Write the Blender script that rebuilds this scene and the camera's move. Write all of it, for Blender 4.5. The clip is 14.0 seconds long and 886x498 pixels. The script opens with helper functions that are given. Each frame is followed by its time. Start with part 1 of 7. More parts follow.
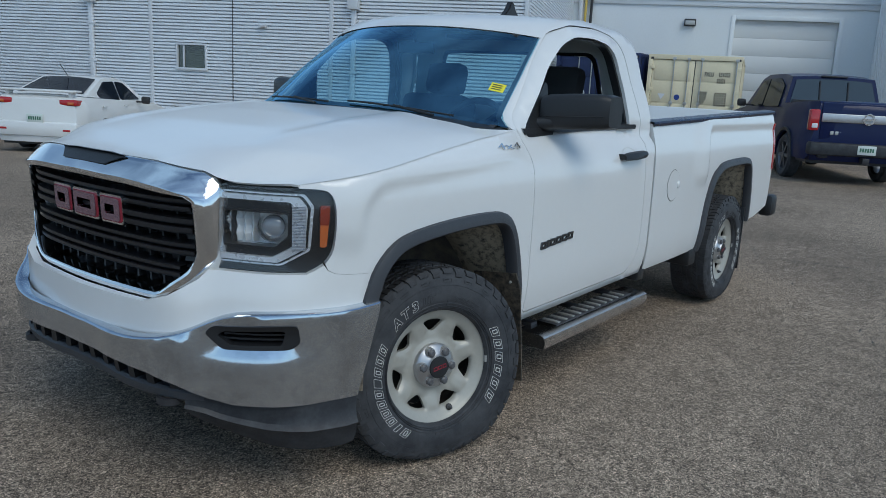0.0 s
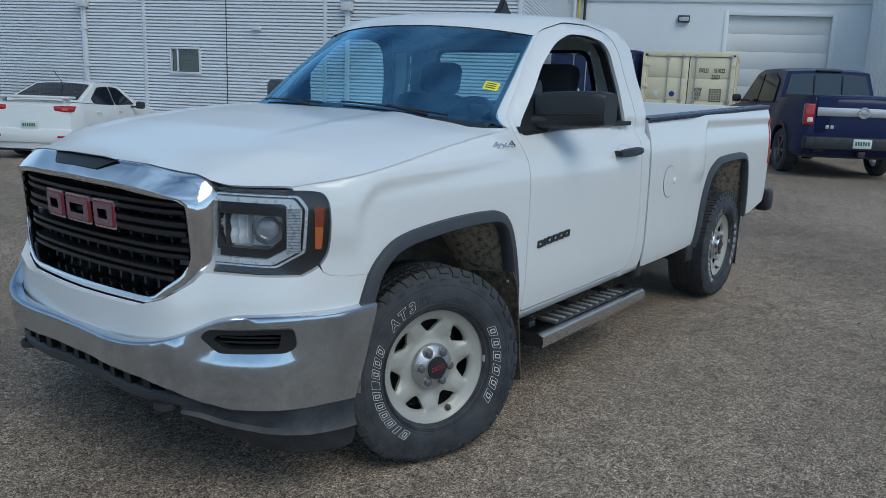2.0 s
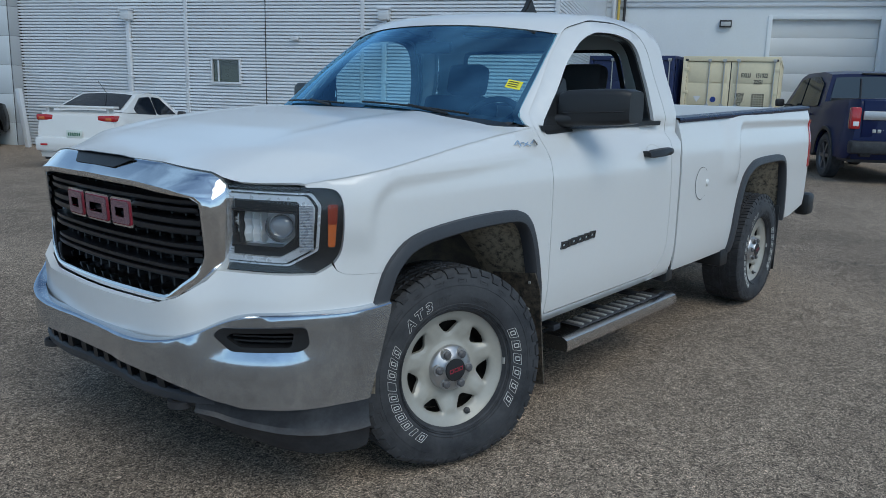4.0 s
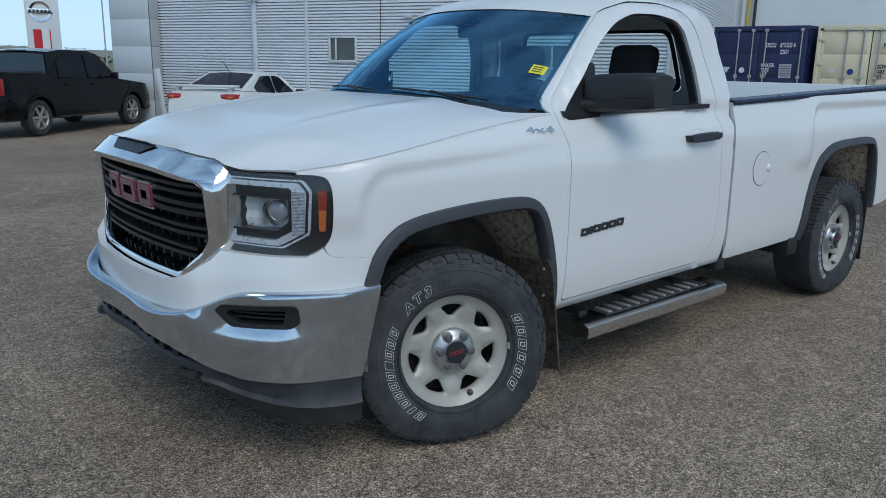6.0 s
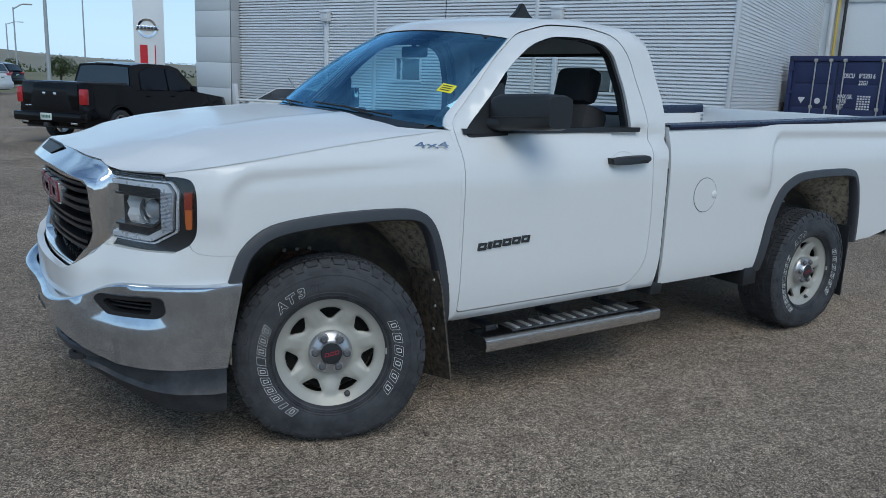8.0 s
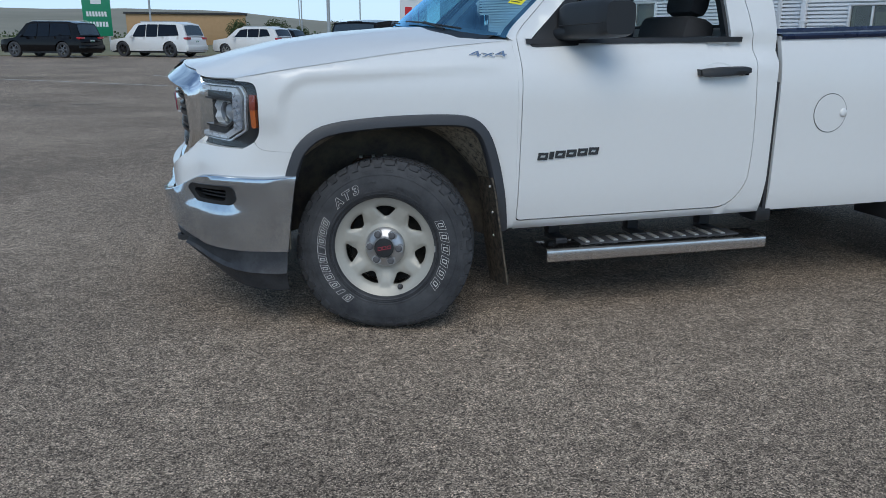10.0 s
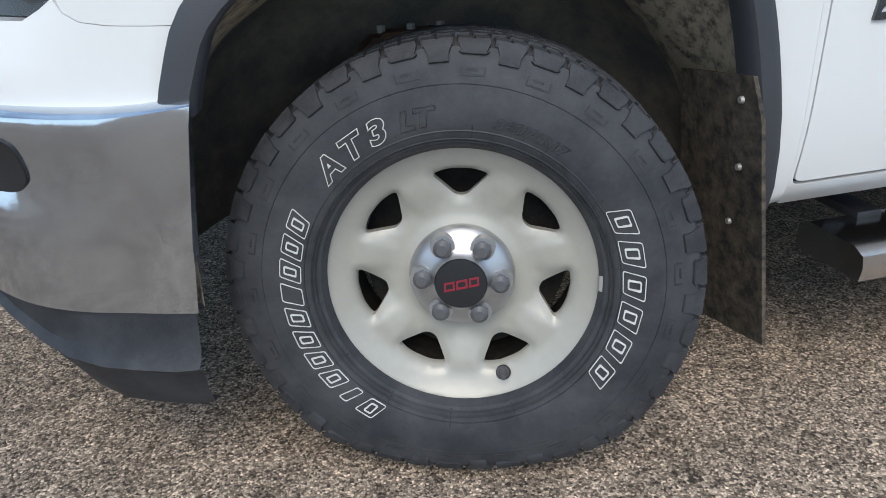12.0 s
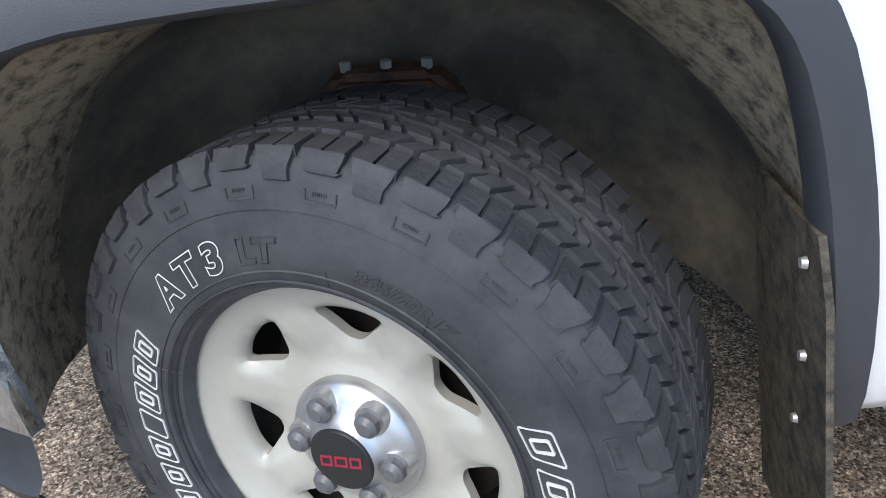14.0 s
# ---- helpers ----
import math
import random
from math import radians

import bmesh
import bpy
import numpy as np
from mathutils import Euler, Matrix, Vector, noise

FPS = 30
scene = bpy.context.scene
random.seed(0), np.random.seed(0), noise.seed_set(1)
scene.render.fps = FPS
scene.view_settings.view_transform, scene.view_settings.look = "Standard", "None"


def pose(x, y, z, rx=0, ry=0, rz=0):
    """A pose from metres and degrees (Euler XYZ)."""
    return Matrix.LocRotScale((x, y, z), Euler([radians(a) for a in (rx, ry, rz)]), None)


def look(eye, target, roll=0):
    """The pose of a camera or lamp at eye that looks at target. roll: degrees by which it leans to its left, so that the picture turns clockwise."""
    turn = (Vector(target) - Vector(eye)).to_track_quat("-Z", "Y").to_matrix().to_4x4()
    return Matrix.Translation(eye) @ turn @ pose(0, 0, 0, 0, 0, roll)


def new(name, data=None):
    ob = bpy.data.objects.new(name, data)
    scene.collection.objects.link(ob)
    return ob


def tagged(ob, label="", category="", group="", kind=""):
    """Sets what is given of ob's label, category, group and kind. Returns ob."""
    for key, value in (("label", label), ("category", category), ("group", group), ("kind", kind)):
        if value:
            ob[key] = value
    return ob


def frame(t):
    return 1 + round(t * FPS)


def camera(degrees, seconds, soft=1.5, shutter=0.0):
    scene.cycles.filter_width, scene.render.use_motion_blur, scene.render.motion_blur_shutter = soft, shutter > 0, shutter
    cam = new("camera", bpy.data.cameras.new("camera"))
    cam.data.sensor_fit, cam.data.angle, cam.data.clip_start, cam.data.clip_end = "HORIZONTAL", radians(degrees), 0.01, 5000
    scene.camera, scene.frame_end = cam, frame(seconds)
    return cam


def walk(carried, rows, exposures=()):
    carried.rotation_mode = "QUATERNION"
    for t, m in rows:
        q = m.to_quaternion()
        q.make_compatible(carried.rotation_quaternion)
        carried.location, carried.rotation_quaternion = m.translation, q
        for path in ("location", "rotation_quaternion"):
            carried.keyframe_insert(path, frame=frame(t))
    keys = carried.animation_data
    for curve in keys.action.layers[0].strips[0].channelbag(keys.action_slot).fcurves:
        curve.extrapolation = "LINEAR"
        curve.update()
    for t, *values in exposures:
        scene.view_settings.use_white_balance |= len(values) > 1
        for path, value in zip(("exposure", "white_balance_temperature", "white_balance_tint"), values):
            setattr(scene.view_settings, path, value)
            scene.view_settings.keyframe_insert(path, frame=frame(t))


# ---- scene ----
cam = camera(59.5, 14.0, soft=0.6)
PATH = [
    (0, (-2.374, -2.698, 1.48), (-0.81, -1.524, 1.064), 3.0),
    (0.5, (-2.374, -2.705, 1.479), (-0.811, -1.528, 1.068), 2.8),
    (1, (-2.375, -2.704, 1.478), (-0.812, -1.525, 1.067), 2.6),
    (1.5, (-2.358, -2.697, 1.478), (-0.793, -1.522, 1.065), 2.3),
    (2, (-2.358, -2.694, 1.475), (-0.79, -1.524, 1.06), 2.1),
    (2.2, (-2.349, -2.7, 1.484), (-0.782, -1.531, 1.064), 2.2),
    (4.3, (-2.233, -2.753, 1.429), (-0.759, -1.463, 1.028), 1.5),
    (4.5, (-2.183, -2.84, 1.479), (-0.758, -1.503, 1.053), 1.9),
    (5, (-2.184, -2.929, 1.501), (-0.779, -1.575, 1.065), 2.3),
    (5.5, (-2.1, -3.042, 1.499), (-0.722, -1.663, 1.054), 1.1),
    (6, (-1.982, -3.116, 1.496), (-0.713, -1.642, 1.031), 0.9),
    (6.5, (-1.948, -3.094, 1.484), (-0.722, -1.59, 0.998), 1.3),
    (7, (-1.798, -3.167, 1.473), (-0.577, -1.659, 0.985), 1.5),
    (7.5, (-1.524, -3.415, 1.486), (-0.383, -1.829, 1.057), 3.1),
    (7.7, (-1.47, -3.542, 1.498), (-0.34, -1.945, 1.081), 2.7),
    (9.8, (-0.729, -4.446, 1.361), (-0.186, -2.592, 0.841), 0.9),
    (10, (-0.656, -4.301, 1.317), (-0.164, -2.437, 0.784), 0.3),
    (10.5, (-0.517, -3.801, 1.252), (0.035, -1.963, 0.69), -0.6),
    (11, (-0.408, -3.181, 1.231), (0.027, -1.361, 0.527), -1.6),
    (11.5, (-0.382, -2.545, 1.17), (0.072, -0.759, 0.392), -2.0),
    (12, (-0.358, -2.072, 0.983), (0.084, -0.312, 0.141), -2.2),
    (12.5, (-0.382, -1.818, 0.866), (0.14, -0.112, -0.037), -1.7),
    (13, (-0.344, -1.765, 0.887), (0.197, -0.11, -0.097), -0.9),
    (13.5, (-0.062, -1.735, 1.016), (0.137, -0.02, 0.005), -2.7),
    (14, (0.178, -1.635, 1.063), (-0.039, 0.086, 0.067), -5.1),
]
walk(cam, [(t, look(eye, target, roll)) for t, eye, target, roll in PATH],
     [(0, .04, 6120, 4), (7.7, .03, 6120, 5), (9.8, .09, 6240, 7.5), (11, .33, 6420, 7.5), (12.5, 1.0, 6820, 11), (13.5, 1.06, 6680, 11.3), (14, 1.42, 6600, 11.5)])

# ---- sky, sun, exposure ----
SUN_EL, SUN_ROT = 49.0, 200.0
world = bpy.data.worlds.new("world")
scene.world = world
world.use_nodes = True
wn = world.node_tree.nodes
wl = world.node_tree.links
sky = wn.new("ShaderNodeTexSky")
sky.sky_type = "NISHITA"
sky.sun_disc = False
sky.sun_elevation, sky.sun_rotation = radians(SUN_EL), radians(SUN_ROT)
sky.dust_density, sky.air_density, sky.ozone_density = 0.4, 1.0, 2.0
# thin broken cloud over the blue
wco = wn.new("ShaderNodeTexCoord")
wmap = wn.new("ShaderNodeMapping")
wmap.inputs["Scale"].default_value = (1.0, 1.0, 3.0)
wno = wn.new("ShaderNodeTexNoise")
wno.inputs["Scale"].default_value, wno.inputs["Detail"].default_value = 1.4, 3.5
wra = wn.new("ShaderNodeValToRGB")
wra.color_ramp.elements[0].position, wra.color_ramp.elements[1].position = 0.40, 0.85
wmi = wn.new("ShaderNodeMix")
wmi.data_type = "RGBA"
wmi.inputs[7].default_value = (5.7, 8.1, 11.0, 1)
wl.new(wco.outputs["Generated"], wmap.inputs["Vector"])
wl.new(wmap.outputs["Vector"], wno.inputs["Vector"])
wl.new(wno.outputs["Fac"], wra.inputs["Fac"])
wsx = wn.new("ShaderNodeSeparateXYZ")
whz = wn.new("ShaderNodeMapRange")
whz.inputs["From Min"].default_value, whz.inputs["From Max"].default_value = 0.0, 0.30
whz.inputs["To Min"].default_value, whz.inputs["To Max"].default_value = 0.85, 0.0
wmx = wn.new("ShaderNodeMath")
wmx.operation = "MAXIMUM"
wl.new(wco.outputs["Generated"], wsx.inputs[0])
wl.new(wsx.outputs["Z"], whz.inputs["Value"])
wl.new(whz.outputs[0], wmx.inputs[0])
wl.new(wra.outputs["Color"], wmx.inputs[1])
wl.new(wmx.outputs[0], wmi.inputs["Factor"])
wl.new(sky.outputs["Color"], wmi.inputs[6])
wl.new(wmi.outputs[2], wn["Background"].inputs["Color"])
wn["Background"].inputs["Strength"].default_value = 0.10
sun_data = bpy.data.lights.new("sun", "SUN")
sun_data.energy, sun_data.angle, sun_data.color = 1.3, radians(40), (1.0, 0.93, 0.82)
sun = new("sun", sun_data)
# sun_rotation turns clockwise from +Y
az = radians(SUN_ROT)
sun_way = Vector((math.sin(az) * math.cos(radians(SUN_EL)), math.cos(az) * math.cos(radians(SUN_EL)), math.sin(radians(SUN_EL))))
sun.matrix_world = look(tuple(sun_way * 50), (0, 0, 0))
scene.view_settings.exposure = 0.0


# ---- materials ----
def mat(name, col, rough=0.5, metal=0.0, var=0.12, scale=3.0, fine=60.0, fvar=0.06, bump=0.0, bscale=250.0,
        coat=0.0, rvar=0.0, emit=0.0, trans=0.0, spec=0.5, alpha=1.0):
    m = bpy.data.materials.new(name)
    m.use_nodes = True
    n, l = m.node_tree.nodes, m.node_tree.links
    b = n["Principled BSDF"]
    b.inputs["Roughness"].default_value, b.inputs["Metallic"].default_value = rough, metal
    b.inputs["Coat Weight"].default_value, b.inputs["Coat Roughness"].default_value = coat, 0.06
    b.inputs["Specular IOR Level"].default_value = spec
    b.inputs["Transmission Weight"].default_value = trans
    b.inputs["Alpha"].default_value = alpha
    b.inputs["Base Color"].default_value = (*col, 1)
    if emit:
        b.inputs["Emission Color"].default_value, b.inputs["Emission Strength"].default_value = (*col, 1), emit
    co = n.new("ShaderNodeTexCoord")

    def noise_at(s, detail=4.0):
        t = n.new("ShaderNodeTexNoise")
        t.inputs["Scale"].default_value, t.inputs["Detail"].default_value = s, detail
        l.new(co.outputs["Object"], t.inputs["Vector"])
        return t.outputs["Fac"]

    def calc(op, a, c, d=None):
        t = n.new("ShaderNodeMath")
        t.operation = op
        for k, v in enumerate((a, c, d)):
            if v is None:
                continue
            if isinstance(v, (int, float)):
                t.inputs[k].default_value = v
            else:
                l.new(v, t.inputs[k])
        return t.outputs[0]

    if var or fvar:
        big = calc("MULTIPLY_ADD", noise_at(scale), 2 * var, 1 - var)
        small = calc("MULTIPLY_ADD", noise_at(fine, 2.0), 2 * fvar, 1 - fvar)
        f = calc("MULTIPLY", big, small)
        if rvar:
            oi = n.new("ShaderNodeObjectInfo")
            f = calc("MULTIPLY", f, calc("MULTIPLY_ADD", oi.outputs["Random"], 2 * rvar, 1 - rvar))
        v = n.new("ShaderNodeVectorMath")
        v.operation = "SCALE"
        v.inputs[0].default_value = col
        l.new(f, v.inputs["Scale"])
        l.new(v.outputs[0], b.inputs["Base Color"])
        l.new(calc("MULTIPLY_ADD", noise_at(scale * 2.3), 0.25 * rough, rough * 0.875), b.inputs["Roughness"])
    if bump:
        bu = n.new("ShaderNodeBump")
        bu.inputs["Strength"].default_value, bu.inputs["Distance"].default_value = min(1.0, bump), 0.002
        l.new(noise_at(bscale, 3.0), bu.inputs["Height"])
        l.new(bu.outputs[0], b.inputs["Normal"])
    return m


def two_tone(name, col_a, col_b, scale, lo, hi, rough=0.7, bump=0.3, bscale=120.0, metal=0.0, stretch=(1, 1, 1)):
    """Patches of one colour over another: dust on plastic, rust on steel, grime on chrome."""
    m = mat(name, col_a, rough=rough, metal=metal, var=0.0, fvar=0.0, bump=bump, bscale=bscale)
    n, l = m.node_tree.nodes, m.node_tree.links
    b = n["Principled BSDF"]
    co = n.new("ShaderNodeTexCoord")
    mp = n.new("ShaderNodeMapping")
    mp.inputs["Scale"].default_value = stretch
    t = n.new("ShaderNodeTexNoise")
    t.inputs["Scale"].default_value, t.inputs["Detail"].default_value, t.inputs["Roughness"].default_value = scale, 8.0, 0.7
    r = n.new("ShaderNodeValToRGB")
    r.color_ramp.elements[0].position, r.color_ramp.elements[0].color = lo, (*col_a, 1)
    r.color_ramp.elements[1].position, r.color_ramp.elements[1].color = hi, (*col_b, 1)
    l.new(co.outputs["Object"], mp.inputs["Vector"])
    l.new(mp.outputs[0], t.inputs["Vector"])
    l.new(t.outputs["Fac"], r.inputs["Fac"])
    l.new(r.outputs["Color"], b.inputs["Base Color"])
    return m


def asphalt_mat():
    m = bpy.data.materials.new("asphalt")
    m.use_nodes = True
    n, l = m.node_tree.nodes, m.node_tree.links
    b = n["Principled BSDF"]
    b.inputs["Roughness"].default_value, b.inputs["Specular IOR Level"].default_value = 0.85, 0.15
    co = n.new("ShaderNodeTexCoord")
    vo = n.new("ShaderNodeTexVoronoi")
    vo.inputs["Scale"].default_value = 205.0
    wob = n.new("ShaderNodeTexNoise")
    wob.inputs["Scale"].default_value, wob.inputs["Detail"].default_value = 60.0, 2.0
    add = n.new("ShaderNodeVectorMath")
    add.operation = "MULTIPLY_ADD"
    add.inputs[1].default_value = (0.012, 0.012, 0.0)
    l.new(wob.outputs["Color"], add.inputs[0])
    l.new(co.outputs["Object"], add.inputs[2])
    l.new(add.outputs[0], vo.inputs["Vector"])
    sep = n.new("ShaderNodeSeparateColor")
    l.new(vo.outputs["Color"], sep.inputs[0])
    ra = n.new("ShaderNodeValToRGB")
    e = ra.color_ramp.elements
    e[0].position, e[0].color = 0.0, (0.05, 0.042, 0.035, 1)
    e[1].position, e[1].color = 1.0, (0.74, 0.595, 0.45, 1)
    for p, c in ((0.25, (0.170, 0.132, 0.101, 1)), (0.6, (0.338, 0.268, 0.204, 1)), (0.85, (0.520, 0.415, 0.318, 1))):
        k = e.new(p)
        k.color = c
    l.new(sep.outputs[0], ra.inputs["Fac"])
    # dark binder between the stones
    edge = n.new("ShaderNodeTexVoronoi")
    edge.feature = "DISTANCE_TO_EDGE"
    edge.inputs["Scale"].default_value = 205.0
    l.new(add.outputs[0], edge.inputs["Vector"])
    er = n.new("ShaderNodeMapRange")
    er.inputs["From Min"].default_value, er.inputs["From Max"].default_value = 0.0, 0.16
    er.inputs["To Min"].default_value = 0.48
    l.new(edge.outputs["Distance"], er.inputs["Value"])
    # wide patches of wear and dust
    big = n.new("ShaderNodeTexNoise")
    big.inputs["Scale"].default_value, big.inputs["Detail"].default_value = 0.35, 5.0
    br = n.new("ShaderNodeMapRange")
    br.inputs["From Min"].default_value, br.inputs["From Max"].default_value = 0.3, 0.7
    br.inputs["To Min"].default_value, br.inputs["To Max"].default_value = 0.7, 1.25
    l.new(co.outputs["Object"], big.inputs["Vector"])
    l.new(big.outputs["Fac"], br.inputs["Value"])
    mu = n.new("ShaderNodeMath")
    mu.operation = "MULTIPLY"
    l.new(er.outputs[0], mu.inputs[0])
    l.new(br.outputs[0], mu.inputs[1])
    # clumps of bare and tarred stones, and hand-wide blotches
    for scale, lo, hi in ((34.0, 0.58, 1.44), (7.0, 0.78, 1.24)):
        cl = n.new("ShaderNodeTexNoise")
        cl.inputs["Scale"].default_value, cl.inputs["Detail"].default_value, cl.inputs["Roughness"].default_value = scale, 4.0, 0.65
        cr = n.new("ShaderNodeMapRange")
        cr.inputs["From Min"].default_value, cr.inputs["From Max"].default_value = 0.3, 0.7
        cr.inputs["To Min"].default_value, cr.inputs["To Max"].default_value = lo, hi
        l.new(co.outputs["Object"], cl.inputs["Vector"])
        l.new(cl.outputs["Fac"], cr.inputs["Value"])
        m2 = n.new("ShaderNodeMath")
        m2.operation = "MULTIPLY"
        l.new(mu.outputs[0], m2.inputs[0])
        l.new(cr.outputs[0], m2.inputs[1])
        mu = m2
    sc = n.new("ShaderNodeVectorMath")
    sc.operation = "SCALE"
    l.new(ra.outputs["Color"], sc.inputs[0])
    l.new(mu.outputs[0], sc.inputs["Scale"])
    l.new(sc.outputs[0], b.inputs["Base Color"])
    bu = n.new("ShaderNodeBump")
    bu.inputs["Strength"].default_value, bu.inputs["Distance"].default_value = 0.65, 0.003
    l.new(edge.outputs["Distance"], bu.inputs["Height"])
    l.new(bu.outputs[0], b.inputs["Normal"])
    return m


ASPHALT = asphalt_mat()
WHITE_PAINT = mat("white_paint", (0.755, 0.76, 0.75), rough=0.32, var=0.02, scale=1.5, fine=30, fvar=0.012, coat=0.7)
WHITE_PAINT.node_tree.nodes["Principled BSDF"].inputs["Coat Roughness"].default_value = 0.13
CHROME = mat("chrome", (0.78, 0.79, 0.80), rough=0.08, metal=1.0, var=0.05, scale=6, fine=90, fvar=0.05)
CHROME_DIRTY = two_tone("chrome_with_road_film", (0.585, 0.635, 0.695), (0.46, 0.495, 0.54), 9.0, 0.45, 0.8, rough=0.12, metal=0.95, bump=0.05)
BLACK_PLASTIC = mat("black_plastic", (0.015, 0.016, 0.018), rough=0.45, var=0.2, scale=5, bump=0.15, bscale=500)
GRILLE_BLACK = mat("satin_black_grille", (0.014, 0.015, 0.018), rough=0.32, var=0.2, scale=8)
GREY_PLASTIC = mat("dark_grey_plastic", (0.045, 0.048, 0.055), rough=0.5, var=0.15, scale=5, bump=0.25, bscale=600)
DUSTY_PLASTIC = two_tone("dusty_plastic", (0.017, 0.019, 0.024), (0.048, 0.052, 0.058), 12.0, 0.4, 0.75, rough=0.55, bump=0.25, bscale=400)
LINER = two_tone("muddy_liner", (0.040, 0.037, 0.033), (0.33, 0.275, 0.20), 34.0, 0.34, 0.54, rough=0.9, bump=0.9, bscale=120)
# dusty steel, its colour darkened for the shade behind the wheel's windows
DIRTY_SHADED_STEEL = two_tone("dusty_shaded_steel", (0.014, 0.013, 0.012), (0.06, 0.052, 0.042), 20.0, 0.35, 0.7, rough=0.85, bump=0.4)
FLAP = two_tone("muddy_rubber_flap", (0.022, 0.021, 0.020), (0.17, 0.135, 0.095), 34.0, 0.38, 0.72, rough=0.85, bump=0.9, bscale=160)
DARK_MUD = two_tone("mud_film", (0.085, 0.080, 0.073), (0.27, 0.225, 0.16), 5.0, 0.42, 0.75, rough=0.9, bump=0.6, bscale=120)
RUBBER = two_tone("tyre_rubber", (0.022, 0.024, 0.029), (0.080, 0.082, 0.087), 8.0, 0.36, 0.80, rough=0.65, bump=0.25, bscale=300)
TREAD_RUBBER = two_tone("tread_rubber", (0.025, 0.026, 0.029), (0.062, 0.064, 0.070), 14.0, 0.35, 0.75, rough=0.75, bump=0.9, bscale=110)
STEEL_WHEEL = mat("painted_steel_wheel", (0.40, 0.387, 0.343), rough=0.40, metal=0.12, var=0.06, scale=10, coat=0.2)
BRUSHED = mat("brushed_alloy", (0.54, 0.54, 0.55), rough=0.4, metal=0.9, var=0.06, scale=14)
POLISHED = mat("polished_aluminium", (0.66, 0.66, 0.67), rough=0.2, metal=1.0, var=0.08, scale=14)
NUT_PLASTIC = mat("grey_nut_cover", (0.10, 0.10, 0.105), rough=0.4, var=0.1, scale=30)
RUST = two_tone("rusty_steel", (0.05, 0.03, 0.022), (0.16, 0.075, 0.04), 30.0, 0.35, 0.65, rough=0.85, bump=0.6, bscale=150)
MAUVE = mat("dull_red_chrome", (0.40, 0.27, 0.33), rough=0.25, metal=0.8, var=0.08, scale=20)
RED = mat("red_emblem", (0.26, 0.022, 0.04), rough=0.35, var=0.08, scale=20)
LETTER_WHITE = mat("white_lettering", (0.62, 0.62, 0.60), rough=0.6, var=0.08, scale=60)
AMBER = mat("amber_lens", (0.55, 0.13, 0.03), rough=0.15, var=0.06, scale=20, coat=0.6)
DEEP_AMBER = mat("deep_amber_lens", (0.24, 0.03, 0.012), rough=0.15, var=0.06, scale=20, coat=0.6)
RED_LENS = mat("red_lens", (0.42, 0.015, 0.02), rough=0.15, var=0.05, scale=20, coat=0.6)
LAMP_RIB = mat("ribbed_lamp_trim", (0.58, 0.60, 0.64), rough=0.28, metal=0.4, var=0.05, scale=20)
LAMP_SILVER = mat("lamp_reflector", (0.70, 0.72, 0.74), rough=0.22, metal=0.9, var=0.05, scale=20)
LAMP_BRIGHT = mat("bright_reflector", (0.86, 0.87, 0.88), rough=0.3, metal=0.25, var=0.05, scale=20)
SEAT_CLOTH = mat("charcoal_seat_cloth", (0.035, 0.036, 0.04), rough=0.9, var=0.15, scale=10, bump=0.4, bscale=500)
YELLOW = mat("yellow_paper", (0.80, 0.72, 0.03), rough=0.6, var=0.05, scale=20)


def glass(name, tint=(0.8, 0.9, 0.9), opac=0.25, rough=0.02, shine=(1.0, 1.0, 1.0)):
    """A pane seen through: part clear, part mirror."""
    m = bpy.data.materials.new(name)
    m.use_nodes = True
    n, l = m.node_tree.nodes, m.node_tree.links
    out = n["Material Output"]
    n.remove(n["Principled BSDF"])
    tr = n.new("ShaderNodeBsdfTransparent")
    tr.inputs["Color"].default_value = (*tint, 1)
    gl = n.new("ShaderNodeBsdfGlossy")
    gl.inputs["Roughness"].default_value, gl.inputs["Color"].default_value = rough, (*shine, 1)
    fr = n.new("ShaderNodeLayerWeight")
    fr.inputs["Blend"].default_value = 0.5
    pw = n.new("ShaderNodeMath")
    pw.operation = "POWER"
    pw.inputs[1].default_value = 5.0
    l.new(fr.outputs["Facing"], pw.inputs[0])
    mr = n.new("ShaderNodeMath")
    mr.operation = "MULTIPLY_ADD"
    mr.inputs[1].default_value, mr.inputs[2].default_value = 0.9, opac + 0.04
    mr.use_clamp = True
    mi = n.new("ShaderNodeMixShader")
    l.new(pw.outputs[0], mr.inputs[0])
    l.new(mr.outputs[0], mi.inputs[0])
    l.new(tr.outputs[0], mi.inputs[1])
    l.new(gl.outputs[0], mi.inputs[2])
    l.new(mi.outputs[0], out.inputs["Surface"])
    return m


# shine: the deep blue of reflected sky is put into the mirror colour
WINDSHIELD = glass("windshield_glass", (0.46, 0.74, 0.80), 0.20, shine=(0.36, 0.70, 1.0))
CLEAR = glass("clear_glass", (0.85, 0.92, 0.92), 0.02)
DARK_GLASS = glass("tinted_glass", (0.05, 0.06, 0.07), 0.06)
LENS = glass("headlamp_lens", (0.93, 0.95, 0.96), 0.0)
BUILDING_GLASS = glass("building_glass", (0.55, 0.58, 0.52), 0.03)


# ---- mesh tools ----
from mathutils.geometry import delaunay_2d_cdt


